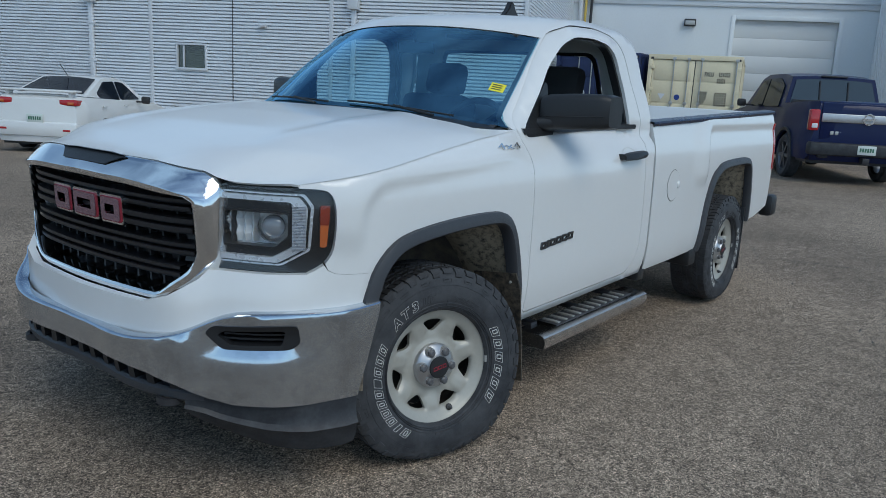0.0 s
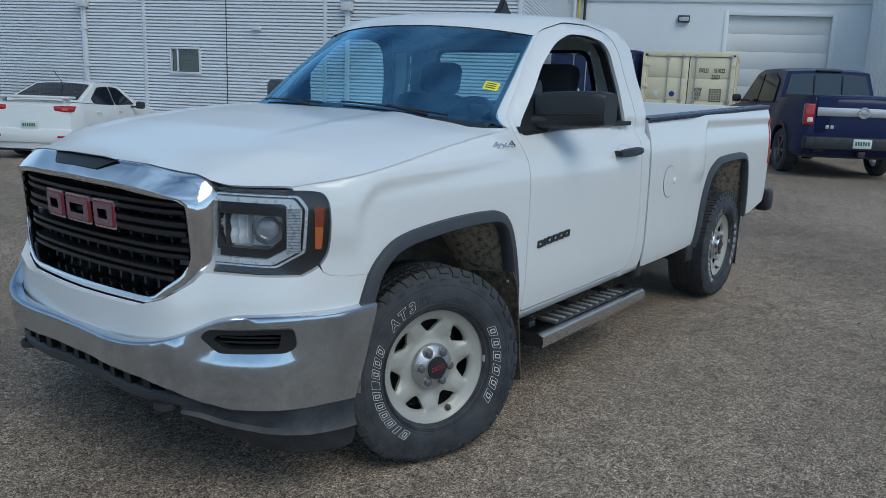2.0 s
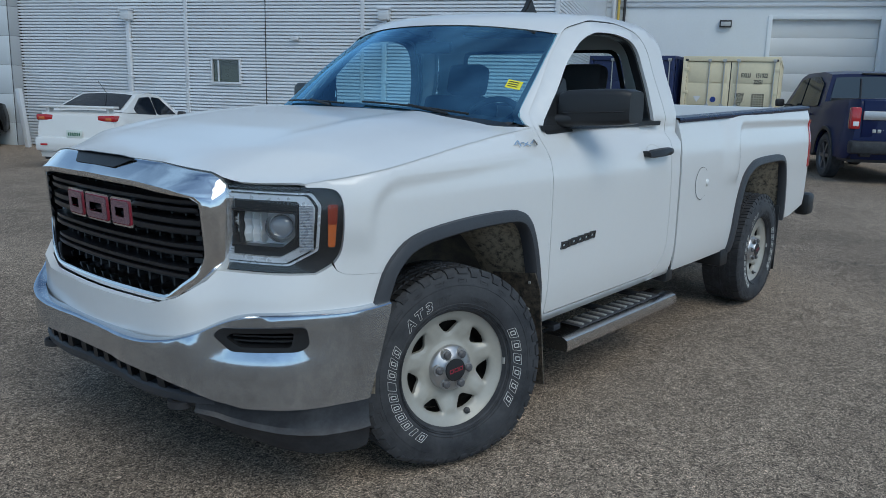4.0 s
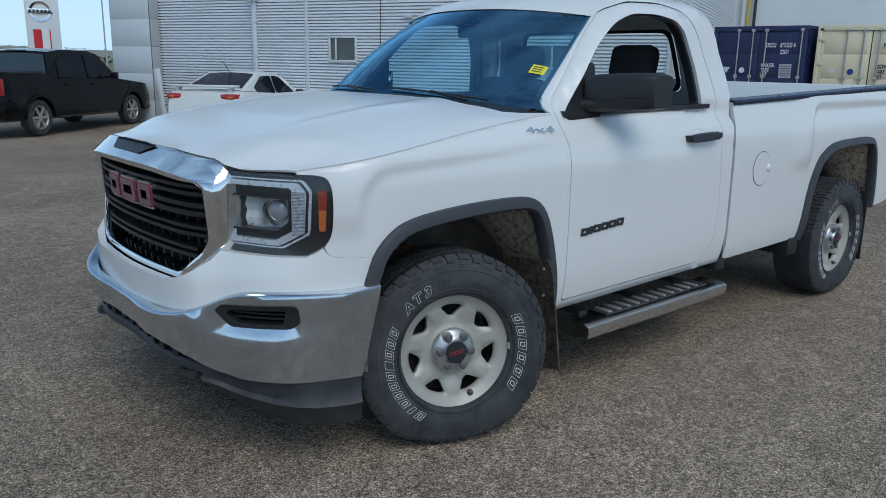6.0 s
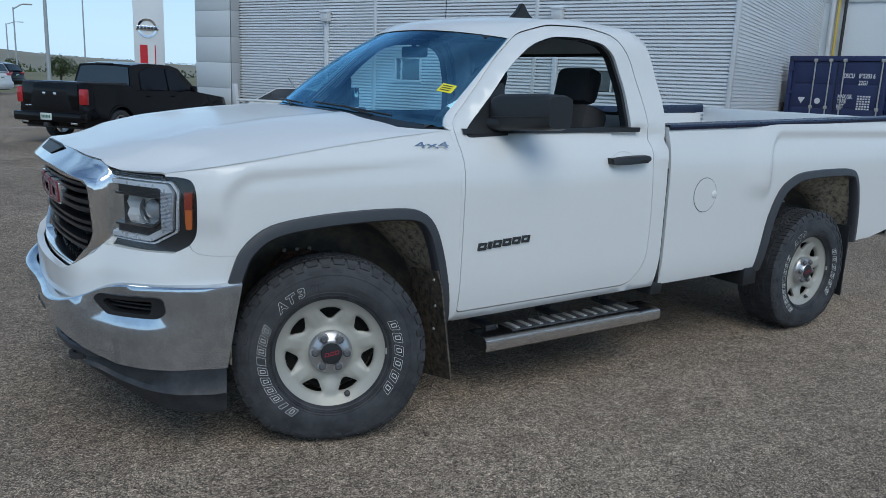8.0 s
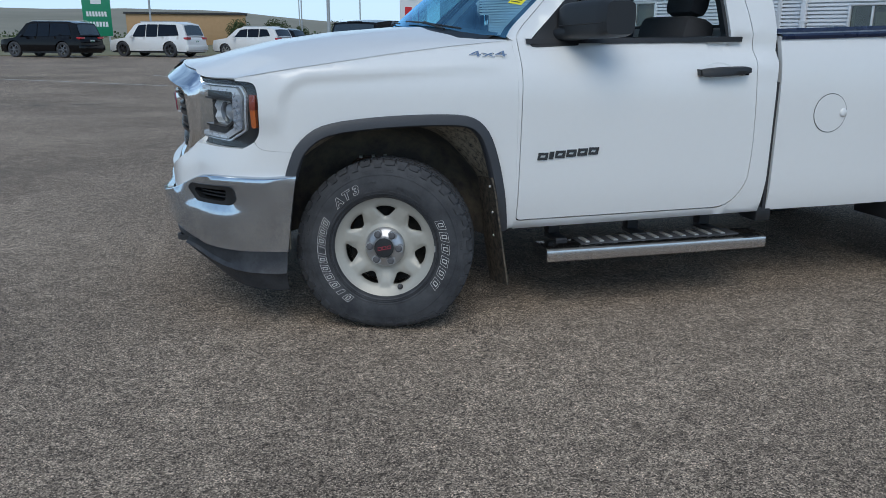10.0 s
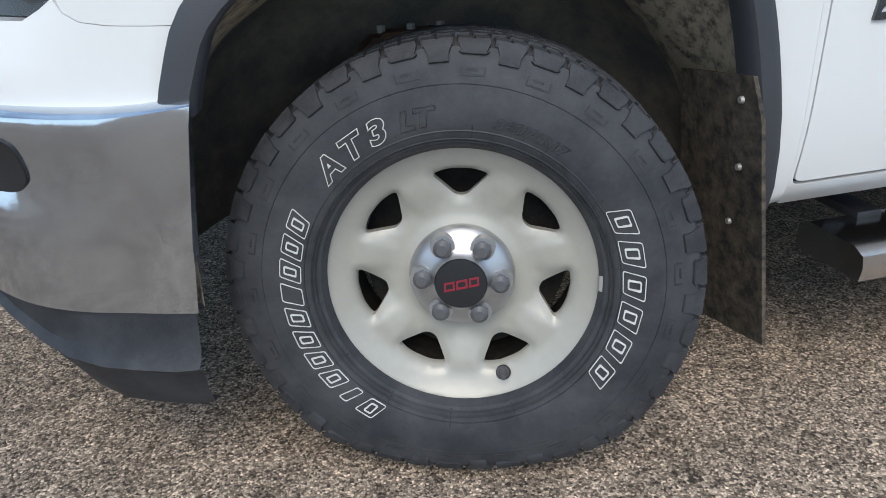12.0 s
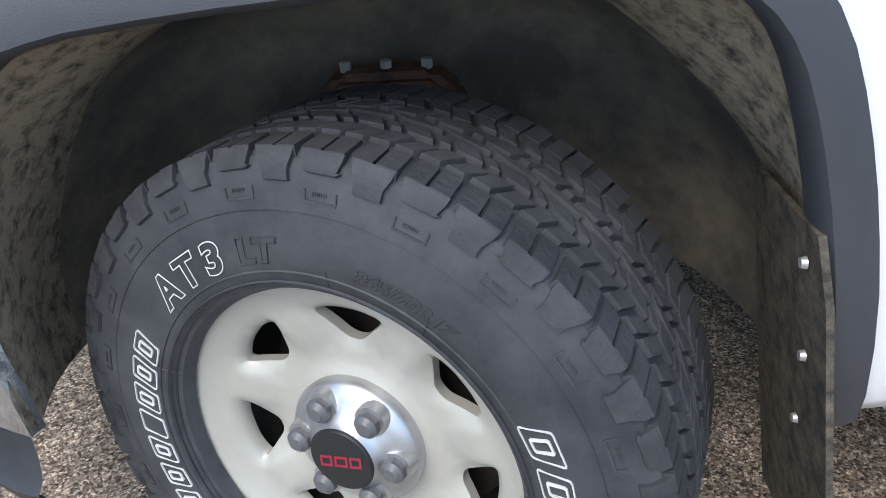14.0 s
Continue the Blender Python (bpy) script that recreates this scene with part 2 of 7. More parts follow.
def part(name, bm, material, parent=None, label="", smooth=40.0, recalc=True):
    """One bmesh as one mesh object, under a thing or a part where one is given."""
    if recalc:
        bmesh.ops.recalc_face_normals(bm, faces=bm.faces)
    for e in bm.edges:
        e.smooth = not (len(e.link_faces) == 2 and e.calc_face_angle(0) > radians(smooth))
    for f in bm.faces:
        f.smooth = smooth > 0
    me = bpy.data.meshes.new(name)
    bm.to_mesh(me)
    bm.free()
    for mt in material if isinstance(material, (list, tuple)) else (material,):
        me.materials.append(mt)
    ob = new(name, me)
    if parent is not None:
        ob.parent = parent
    if label:
        tagged(ob, label)
    return ob


def thing(name, label, category, group="", kind="", m=None):
    ob = tagged(new(name), label, category, group, kind)
    if m is not None:
        ob.matrix_world = m
    return ob


def add_box(bm, lo, hi, m=None, bevel=0.0, mi=0):
    c = [(lo[k] + hi[k]) / 2 for k in range(3)]
    r = bmesh.ops.create_cube(bm, size=1.0, matrix=Matrix.LocRotScale(c, None, [hi[k] - lo[k] for k in range(3)]))
    vs = r["verts"]
    if bevel:
        es = list({e for v in vs for e in v.link_edges})
        vs = list({v for f in bmesh.ops.bevel(bm, geom=es, offset=bevel, segments=2, affect="EDGES", profile=0.5)["faces"] for v in f.verts} | {v for v in vs if v.is_valid})
    if m is not None:
        bmesh.ops.transform(bm, matrix=m, verts=vs)
    if mi:
        for f in {f for v in vs for f in v.link_faces}:
            f.material_index = mi
    return vs


def add_cyl(bm, r1, r2, z0, z1, seg=24, m=None, caps=True):
    r = bmesh.ops.create_cone(bm, cap_ends=caps, segments=seg, radius1=r1, radius2=r2, depth=z1 - z0, matrix=Matrix.Translation((0, 0, (z0 + z1) / 2)))
    if m is not None:
        bmesh.ops.transform(bm, matrix=m, verts=r["verts"])
    return r["verts"]


def add_rod(bm, a, b, r, seg=10):
    a, b = Vector(a), Vector(b)
    q = (b - a).to_track_quat("Z", "Y").to_matrix().to_4x4()
    return add_cyl(bm, r, r, 0, (b - a).length, seg, Matrix.Translation(a) @ q)


def add_grid(bm, rows, close=False):
    """Faces between rows of points."""
    vs = [[bm.verts.new(p) for p in r] for r in rows]
    for a, b in zip(vs, vs[1:]):
        k = len(a)
        for i in range(k if close else k - 1):
            bm.faces.new((a[i], a[(i + 1) % k], b[(i + 1) % k], b[i]))
    return vs


def add_revolve(bm, profile, seg=48, axis="Y", arc=360.0):
    """profile: (radius, along the axis). Turned about the local Y axis."""
    rows = []
    steps = seg if arc >= 360 else seg + 1
    for i in range(steps):
        a = radians(arc) * i / seg
        rows.append([(r * math.cos(a), y, r * math.sin(a)) for r, y in profile])
    if arc >= 360:
        rows.append(rows[0])
    vs = add_grid(bm, rows)
    if arc >= 360:
        bmesh.ops.remove_doubles(bm, verts=[v for r in vs for v in r], dist=1e-5)


def add_prism(bm, pts, y0, y1, m=None):
    """An outline in x and z, made thick along y."""
    a = [bm.verts.new((x, y0, z)) for x, z in pts]
    b = [bm.verts.new((x, y1, z)) for x, z in pts]
    k = len(pts)
    bm.faces.new(a)
    bm.faces.new(b[::-1])
    for i in range(k):
        bm.faces.new((a[i], b[i], b[(i + 1) % k], a[(i + 1) % k]))
    if m is not None:
        bmesh.ops.transform(bm, matrix=m, verts=a + b)
    return a + b


def inside(p, poly):
    c = False
    for (x0, z0), (x1, z1) in zip(poly, poly[1:] + poly[:1]):
        if (z0 > p[1]) != (z1 > p[1]) and p[0] < (x1 - x0) * (p[1] - z0) / (z1 - z0) + x0:
            c = not c
    return c


def near_edge(p, poly, d):
    for (x0, z0), (x1, z1) in zip(poly, poly[1:] + poly[:1]):
        dx, dz = x1 - x0, z1 - z0
        t = max(0, min(1, ((p[0] - x0) * dx + (p[1] - z0) * dz) / (dx * dx + dz * dz + 1e-12)))
        if math.hypot(p[0] - x0 - t * dx, p[1] - z0 - t * dz) < d:
            return True
    return False


def rounded(poly, r, n=4):
    """The outline with its corners cut round. r: one radius or one for each corner."""
    out = []
    k = len(poly)
    for i in range(k):
        p = Vector(poly[i])
        a, b = Vector(poly[i - 1]) - p, Vector(poly[(i + 1) % k]) - p
        ri = r[i] if isinstance(r, (list, tuple)) else r
        ri = min(ri, a.length * 0.45, b.length * 0.45)
        if ri <= 0:
            out.append(tuple(p))
            continue
        s, e = p + a.normalized() * ri, p + b.normalized() * ri
        for j in range(n + 1):
            t = j / n
            out.append(tuple((1 - t) ** 2 * s + 2 * t * (1 - t) * p + t * t * e))
    return out


def fine_line(poly, step):
    out = []
    for a, b in zip(poly, poly[1:] + poly[:1]):
        k = max(1, int(math.dist(a, b) / step))
        out += [(a[0] + (b[0] - a[0]) * j / k, a[1] + (b[1] - a[1]) * j / k) for j in range(k)]
    return out


def add_sheet(bm, outline, holes, step, place, depth=None, mi=0, clean=0.0):
    """An outline with holes, filled with a fine net and carried onto a surface by place(u, v). depth(u, v): the point behind, for the returned edge."""
    outline = fine_line(outline, step)
    holes = [fine_line(h, step) for h in holes]
    pts, edges = [], []
    for loop in [outline] + holes:
        o = len(pts)
        pts += loop
        edges += [(o + i, o + (i + 1) % len(loop)) for i in range(len(loop))]
    us, vs = [p[0] for p in outline], [p[1] for p in outline]
    for iu in range(int((max(us) - min(us)) / step) + 1):
        for iv in range(int((max(vs) - min(vs)) / step) + 1):
            p = (min(us) + (iu + 0.5 * (iv % 2)) * step, min(vs) + iv * step)
            if inside(p, outline) and not near_edge(p, outline, step * 0.5) and not any(inside(p, h) or near_edge(p, h, step * 0.5) for h in holes):
                pts.append(p)
    v2, _, faces, _, _, _ = delaunay_2d_cdt([Vector(p) for p in pts], edges, [], 0, 1e-6)
    bvs = [bm.verts.new(place(p[0], p[1])) for p in v2]
    bm.verts.ensure_lookup_table()
    keep = []
    for f in faces:
        c = (sum(v2[i][0] for i in f) / len(f), sum(v2[i][1] for i in f) / len(f))
        flat = abs(sum(v2[f[k]][0] * v2[f[(k + 1) % len(f)]][1] - v2[f[(k + 1) % len(f)]][0] * v2[f[k]][1] for k in range(len(f)))) / 2
        if flat > step * step * clean and inside(c, outline) and not any(inside(c, h) for h in holes):
            nf = bm.faces.new([bvs[i] for i in f])
            nf.material_index = mi
            keep.append(nf)
    if depth is not None:
        back = {}
        rim = {e for f in keep for e in f.edges if len(e.link_faces) == 1}
        uv = {bvs[i]: v2[i] for i in range(len(v2))}
        for e in rim:
            for v in e.verts:
                if v not in back:
                    back[v] = bm.verts.new(depth(uv[v][0], uv[v][1]))
        for e in rim:
            a, b = e.verts
            nf = bm.faces.new((a, b, back[b], back[a]))
            nf.material_index = mi
    lone = [v for v in bvs if not v.link_faces]
    bmesh.ops.delete(bm, geom=lone, context="VERTS")


def mix_at(x, xs, ys):
    return float(np.interp(x, xs, ys))


def smooth_step(a, b, x):
    t = max(0.0, min(1.0, (x - a) / (b - a)))
    return t * t * (3 - 2 * t)


def text_part(name, words, size, m, material, parent=None, depth=0.002, label="", bold=0.0):
    cu = bpy.data.curves.new(name, "FONT")
    cu.body, cu.size, cu.extrude, cu.align_x, cu.align_y = words, size, depth, "LEFT", "BOTTOM_BASELINE"
    cu.offset = bold
    tmp = bpy.data.objects.new(name, cu)
    me = bpy.data.meshes.new_from_object(tmp)
    me.materials.append(material)
    bpy.data.objects.remove(tmp)
    ob = new(name, me)
    if parent is not None:
        ob.parent = parent
    ob.matrix_local = m
    if label:
        tagged(ob, label)
    return ob


# ---- ground and far country ----
def ground_z(x, y):
    """The lot falls gently towards a drain in front of the ribbed wall."""
    return -.30 * math.exp(-((x - 4) / 14) ** 2 - ((y - 17) / 8) ** 2) * smooth_step(2, 6, y)


def build_ground():
    bm = bmesh.new()
    xs = [-900, -300, -100, -60] + list(range(-40, 46, 2)) + [60, 100, 300, 900]
    ys = [-900, -300, -80, -30, -10, -5, 0] + list(range(2, 46, 2)) + [60, 80, 300, 1200]
    add_grid(bm, [[(x, y, ground_z(x, y)) for x in xs] for y in ys])
    return tagged(part("ground", bm, ASPHALT, smooth=60), "worn grey-brown asphalt parking lot with coarse aggregate", "ground", kind="structure")


GRASS = two_tone("dry_grass", (0.13, 0.125, 0.06), (0.22, 0.195, 0.11), 0.05, 0.35, 0.7, rough=0.95, bump=0.0)
HILL = two_tone("dry_prairie_hill", (0.205, 0.195, 0.150), (0.30, 0.275, 0.215), 0.012, 0.35, 0.7, rough=1.0, bump=0.0)
BARK = mat("dark_bark", (0.07, 0.055, 0.04), rough=0.9, var=0.2, scale=8)
LEAVES = mat("leaves", (0.05, 0.075, 0.022), rough=0.8, var=0.4, scale=2.0, fine=20, fvar=0.2)
CORRUGATED = mat("corrugated_metal", (0.80, 0.83, 0.86), rough=0.42, metal=0.1, var=0.05, scale=1.0, fine=25, fvar=0.04)
TRIM_METAL = mat("grey_metal_trim", (0.68, 0.70, 0.72), rough=0.4, metal=0.2, var=0.05, scale=2.0)
WALL_WHITE = mat("pale_painted_metal_wall", (0.74, 0.78, 0.80), rough=0.55, var=0.05, scale=0.8, fine=15, fvar=0.03)
PANEL_GREY = mat("grey_composite_panel", (0.62, 0.66, 0.68), rough=0.45, var=0.04, scale=0.7)
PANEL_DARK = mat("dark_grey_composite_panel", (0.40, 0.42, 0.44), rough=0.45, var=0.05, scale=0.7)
DOOR_GREY = mat("pale_roller_door", (0.78, 0.79, 0.78), rough=0.5, var=0.04, scale=1.0)
DARK = mat("dark_steel", (0.03, 0.03, 0.033), rough=0.5, var=0.1, scale=5)
GAS_YELLOW = mat("yellow_pipe_paint", (0.62, 0.45, 0.10), rough=0.5, var=0.1, scale=4)
BEIGE_BOX = mat("cream_container_paint", (0.78, 0.70, 0.49), rough=0.5, var=0.07, scale=1.5, fine=20)
BLUE_BOX = mat("navy_container_paint", (0.018, 0.030, 0.10), rough=0.45, var=0.1, scale=1.5, fine=20)
GALV = mat("galvanised_steel", (0.50, 0.50, 0.48), rough=0.4, metal=0.6, var=0.12, scale=10)
WOOD = mat("pallet_wood", (0.42, 0.25, 0.11), rough=0.8, var=0.2, scale=6)
INTERIOR_DARK = mat("room_beyond", (0.06, 0.06, 0.05), rough=0.9)
CREAM = mat("cream_blind", (0.24, 0.235, 0.17), rough=0.8)
SIGN_WHITE = mat("sign_white", (0.72, 0.74, 0.76), rough=0.4, var=0.03)
SIGN_RED = mat("sign_red", (0.55, 0.02, 0.03), rough=0.4)
SIGN_GREEN = mat("road_sign_green", (0.01, 0.22, 0.11), rough=0.5)
POLE = mat("grey_pole", (0.42, 0.44, 0.46), rough=0.5, metal=0.3)
LINE_PAINT = two_tone("worn_line_paint", (0.55, 0.55, 0.52), (0.2, 0.2, 0.19), 5.0, 0.4, 0.7, rough=0.8, bump=0.2)
TAN_FENCE = mat("tan_fence", (0.42, 0.27, 0.14), rough=0.8)

build_ground()


def build_hills():
    bm = bmesh.new()
    rng = random.Random(3)
    rows = []
    for j, y in enumerate((260, 330, 420, 520, 640)):
        row = []
        for i in range(61):
            x = -700 + i * 22
            top = mix_at(x, [-700, -180, -120, -60, 0, 40, 75, 200, 620], [17, 17.5, 15.5, 17, 15, 11, 8.5, 6, 5]) * 1.05
            f = (0.0, 0.25, 0.6, 0.93, 1.0)[j]
            z = top * f + (noise.noise((x * 0.02, y * 0.02, 0)) * 1.6 if j else 0)
            row.append((x, y, z - 0.05))
        rows.append(row)
    rows.append([(x, 900, -5) for x, _, _ in rows[-1]])
    add_grid(bm, rows)
    return tagged(part("hills_backdrop", bm, HILL), "low dry grassy hills along the horizon", "hill", kind="structure")


build_hills()
bm = bmesh.new()
add_grid(bm, [[(x, y, 0.03) for x in (-260, -80, -20, 30, 300)] for y in (47.5, 60, 259)])
add_grid(bm, [[(x, 47.5, z) for x in (-260, -80, -20, 30, 300)] for z in (0.03, -0.1)])
tagged(part("grass_verge", bm, GRASS, smooth=0), "dry grass verge beyond the parking lot", "grass", kind="structure")

# ---- the two metal buildings ----
# local frame: X runs along the walls to the right, Y back into the building
WALL = Matrix(((0.407, 0.914, 0, 0), (-0.914, 0.407, 0, 0), (0, 0, 1, 0), (0, 0, 0, 1)))
CW = 14.2     # corrugated wall's distance from the origin
GW = 26.5     # garage wall's distance
S0, S1 = -15.2, -0.9
FRONT = WALL @ Matrix.Translation((0, CW, 0))
BACK = WALL @ Matrix.Translation((0, GW, 0))


def corrugated_rows(x0, x1, z0, z1, pitch, deep, holes=()):
    """A ribbed sheet, ribs lying level; holes are left open. One strip a rib so that openings stay clean."""
    bm = bmesh.new()
    prof = ((0.0, 0.0), (0.60, 0.0), (0.63, 1.0), (0.97, 1.0), (1.0, 0.0))
    k = int((z1 - z0) / pitch)
    for i in range(k):
        za = z0 + i * pitch
        spans = [(x0, x1)]
        for hx0, hx1, hz0, hz1 in holes:
            if za + pitch > hz0 and za < hz1:
                spans = [s for a, b in spans for s in ((a, min(b, hx0)), (max(a, hx1), b)) if s[1] - s[0] > 0.01]
        for a, b in spans:
            add_grid(bm, [[(a, deep * d, za + pitch * f), (b, deep * d, za + pitch * f)] for f, d in prof])
    return bm


def add_wall_slab(bm, x0, x1, z0, z1, y0, y1, holes=()):
    """A wall slab with square openings."""
    xs = sorted({x0, x1, *[h[0] for h in holes], *[h[1] for h in holes]})
    zs = sorted({z0, z1, *[h[2] for h in holes], *[h[3] for h in holes]})
    for a, b in zip(xs, xs[1:]):
        for c, d in zip(zs, zs[1:]):
            if not any(h[0] <= (a + b) / 2 <= h[1] and h[2] <= (c + d) / 2 <= h[3] for h in holes):
                add_box(bm, (a, y0, c), (b, y1, d))


WINS = [(-9.40, -8.64, 1.54, 2.10), (-3.92, -3.05, 1.44, 1.93)]
front_wall = tagged(part("wall_west", corrugated_rows(S0, S1, -.462, 6.16, 0.077, 0.10, WINS), CORRUGATED, smooth=0),
                    "pale grey horizontally ribbed metal wall with downpipes", "wall", kind="structure")
front_wall.matrix_world = FRONT
bm = bmesh.new()
add_wall_slab(bm, S0, S1, -.462, 6.16, 0.104, 0.24, WINS)
part("backing", bm, WALL_WHITE, front_wall, smooth=0)


def add_windows():
    for i, (a, b, c, d) in enumerate(WINS):
        w = tagged(new("window_%d" % (i + 1)), "small sliding window in a pale metal frame", "window", kind="structure")
        w.matrix_world = FRONT
        bm = bmesh.new()
        for lo, hi in (((a - .035, -.035, c - .035), (a + .012, .08, d + .035)), ((b - .012, -.035, c - .035), (b + .035, .08, d + .035)),
                       ((a - .035, -.036, d - .012), (b + .035, .08, d + .035)), ((a - .045, -.05, c - .045), (b + .045, .08, c + .012))):
            add_box(bm, lo, hi, bevel=0.006)
        part("window_frame", bm, TRIM_METAL, w)
        mid = a + (b - a) * (0.22 if i == 0 else 0.5)
        bm = bmesh.new()
        add_box(bm, (mid - .02, -.01, c + .02), (mid + .02, .06, d - .02), bevel=0.005)
        part("mullion", bm, TRIM_METAL, w)
        for p, q in ((a + .02, mid - .02), (mid + .02, b - .02)):
            bm = bmesh.new()
            add_box(bm, (p, .02, c + .02), (q, .028, d - .02))
            part("pane", bm, BUILDING_GLASS, w, smooth=0)
        bm = bmesh.new()
        add_box(bm, (mid + .02, .12, c), (b + .1, .14, d * .93))
        part("blind", bm, CREAM, w, smooth=0)
        bm = bmesh.new()
        add_box(bm, (a - .2, .6, c - .3), (b + .2, .62, d + .3))
        part("room_wall", bm, INTERIOR_DARK, w, smooth=0)


add_windows()


def downpipe(x, top):
    p = tagged(thing("downpipe", "pale grey square metal downpipe with a conductor head", "downpipe", group="downpipes on the ribbed wall"))
    p.matrix_world = FRONT @ Matrix.Translation((x, 0, 0))
    bm = bmesh.new()
    add_box(bm, (-.055, -.10, -.3), (.055, -.012, top), bevel=.012)
    part("pipe", bm, TRIM_METAL, p)
    bm = bmesh.new()
    add_box(bm, (-.13, -.19, top - .02), (.13, -.005, top + .22), bevel=.012)
    add_box(bm, (-.15, -.21, top + .2), (.15, -.004, top + .24), bevel=.008)
    part("conductor_head", bm, TRIM_METAL, p)
    for z in (.6, 1.6, 2.5):
        bm = bmesh.new()
        add_box(bm, (-.085, -.106, z), (.085, -.003, z + .04))
        part("bracket", bm, TRIM_METAL, p)


for sx in (-11.75, -4.85):
    downpipe(sx, 3.05)
for sx, wd in ((-10.12, .10), (-5.42, .10), (-7.92, .014)):
    bm = bmesh.new()
    add_box(bm, (sx - wd / 2, -.012, 0), (sx + wd / 2, .02, 6.16), bevel=.002)
    part("seam_cover", bm, TRIM_METAL if wd > .05 else DARK, front_wall)
bm = bmesh.new()
add_box(bm, (S1 - .06, -.03, 0), (S1 + .03, .12, 6.18), bevel=.004)
part("corner_trim", bm, TRIM_METAL, front_wall)
bm = bmesh.new()
add_box(bm, (S0, -.05, 6.16), (S1 + .05, .3, 6.34), bevel=.01)
part("roof_flashing", bm, TRIM_METAL, front_wall)
bm = bmesh.new()
add_box(bm, (-7.22, -.11, 2.56), (-7.02, -.005, 2.66), bevel=.015)
tagged(part("wall_box", bm, TRIM_METAL), "small grey electrical box on the ribbed wall", "electrical box").matrix_world = FRONT

# the return from the ribbed wall back to the garage wall
side = tagged(part("wall_return", corrugated_rows(0, GW - CW, 0, 6.16, 0.077, 0.032), CORRUGATED, smooth=0), "grey ribbed metal side wall", "wall", kind="structure")
side.matrix_world = FRONT @ Matrix.Translation((S1 + .002, .12, 0)) @ pose(0, 0, 0, 0, 0, 90)
bm = bmesh.new()
add_box(bm, (0, .04, 0), (GW - CW, .2, 6.16))
part("backing", bm, WALL_WHITE, side, smooth=0)
bm = bmesh.new()
add_box(bm, (-15, CW + .2, 6.1), (S1 - .1, GW, 6.2))
tagged(part("roof_deck", bm, WALL_WHITE, smooth=0), "flat roof of the ribbed building", "roof", kind="structure").matrix_world = WALL

# pale pier of composite panels at the end of the ribbed wall
pier = tagged(new("wall_pier"), "pale grey composite panel pier with thin dark joints", "wall", kind="structure")
pier.matrix_world = FRONT


def build_pier():
    bm = bmesh.new()
    add_box(bm, (S0 - 1.52, -.33, -.5), (S0 - .01, 9, 6.6))
    part("pier_core", bm, DARK, pier, smooth=0)
    z = -0.4
    k = 0
    while z < 6.5:
        for x0, x1 in ((S0 - 1.51, S0 - .02),):
            bm = bmesh.new()
            add_box(bm, (x0, -.36, z), (x1, -.332, z + .744), bevel=.004)
            part("panel", bm, PANEL_GREY, pier)
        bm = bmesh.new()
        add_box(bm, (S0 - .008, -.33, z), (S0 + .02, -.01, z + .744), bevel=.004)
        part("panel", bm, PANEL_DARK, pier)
        z += .75
        k += 1


build_pier()
bm = bmesh.new()
add_box(bm, (-.06, -.06, -.42), (.06, .06, 1.15), bevel=.01)
tagged(part("bollard_post", bm, TRIM_METAL), "leaning pale metal post by the pier", "post").matrix_world = FRONT @ Matrix.Translation((S0 + .55, -.6, .1)) @ pose(0, 0, 0, 0, -7, 0)

# garage wall
GD = (4.74, 8.10, 0.0, 4.20)
garage = tagged(new("wall_east"), "pale blue-grey smooth metal wall with a roller door", "wall", kind="structure")
garage.matrix_world = BACK
bm = bmesh.new()
add_wall_slab(bm, S1, 9.3, 0, 4.62, 0, .25, [GD])
part("wall_sheet", bm, WALL_WHITE, garage, smooth=0)
bm = bmesh.new()
add_box(bm, (S1, -.06, 4.62), (9.3, .25, 4.80), bevel=.01)
add_box(bm, (S1, -.10, 4.80), (9.3, .25, 4.86), bevel=.005)
add_box(bm, (S1, -.03, 4.86), (9.3, .25, 6.5))
part("parapet", bm, TRIM_METAL, garage)
bm = bmesh.new()
a, b, c, d = GD
for lo, hi in (((a - .14, -.03, 0), (a, .1, d + .14)), ((b, -.03, 0), (b + .14, .1, d + .14)), ((a, -.03, d), (b, .1, d + .14))):
    add_box(bm, lo, hi, bevel=.005)
part("door_frame", bm, WALL_WHITE, garage)
roller = tagged(new("door_1"), "closed pale grey sectional garage door", "garage door", kind="structure")
roller.matrix_world = BACK
for i in range(7):
    bm = bmesh.new()
    add_box(bm, (a + .005, .13, i * .6 + .004), (b - .005, .17, i * .6 + .599), bevel=.004)
    part("panel", bm, DOOR_GREY, roller)
bm = bmesh.new()
add_box(bm, (a, .2, 0), (b, .25, d))
part("door_backing", bm, DARK, roller, smooth=0)
lamp = tagged(thing("wall_lamp", "black wall pack lamp on the pale garage wall", "wall lamp"))
lamp.matrix_world = BACK @ Matrix.Translation((3.22, 0, 4.05))
bm = bmesh.new()
add_box(bm, (-.2, -.16, -.12), (.2, -.002, .12), bevel=.025)
part("housing", bm, DARK, lamp)
bm = bmesh.new()
add_box(bm, (-.16, -.175, -.085), (.16, -.155, .06), bevel=.008)
part("lens", bm, GALV, lamp)


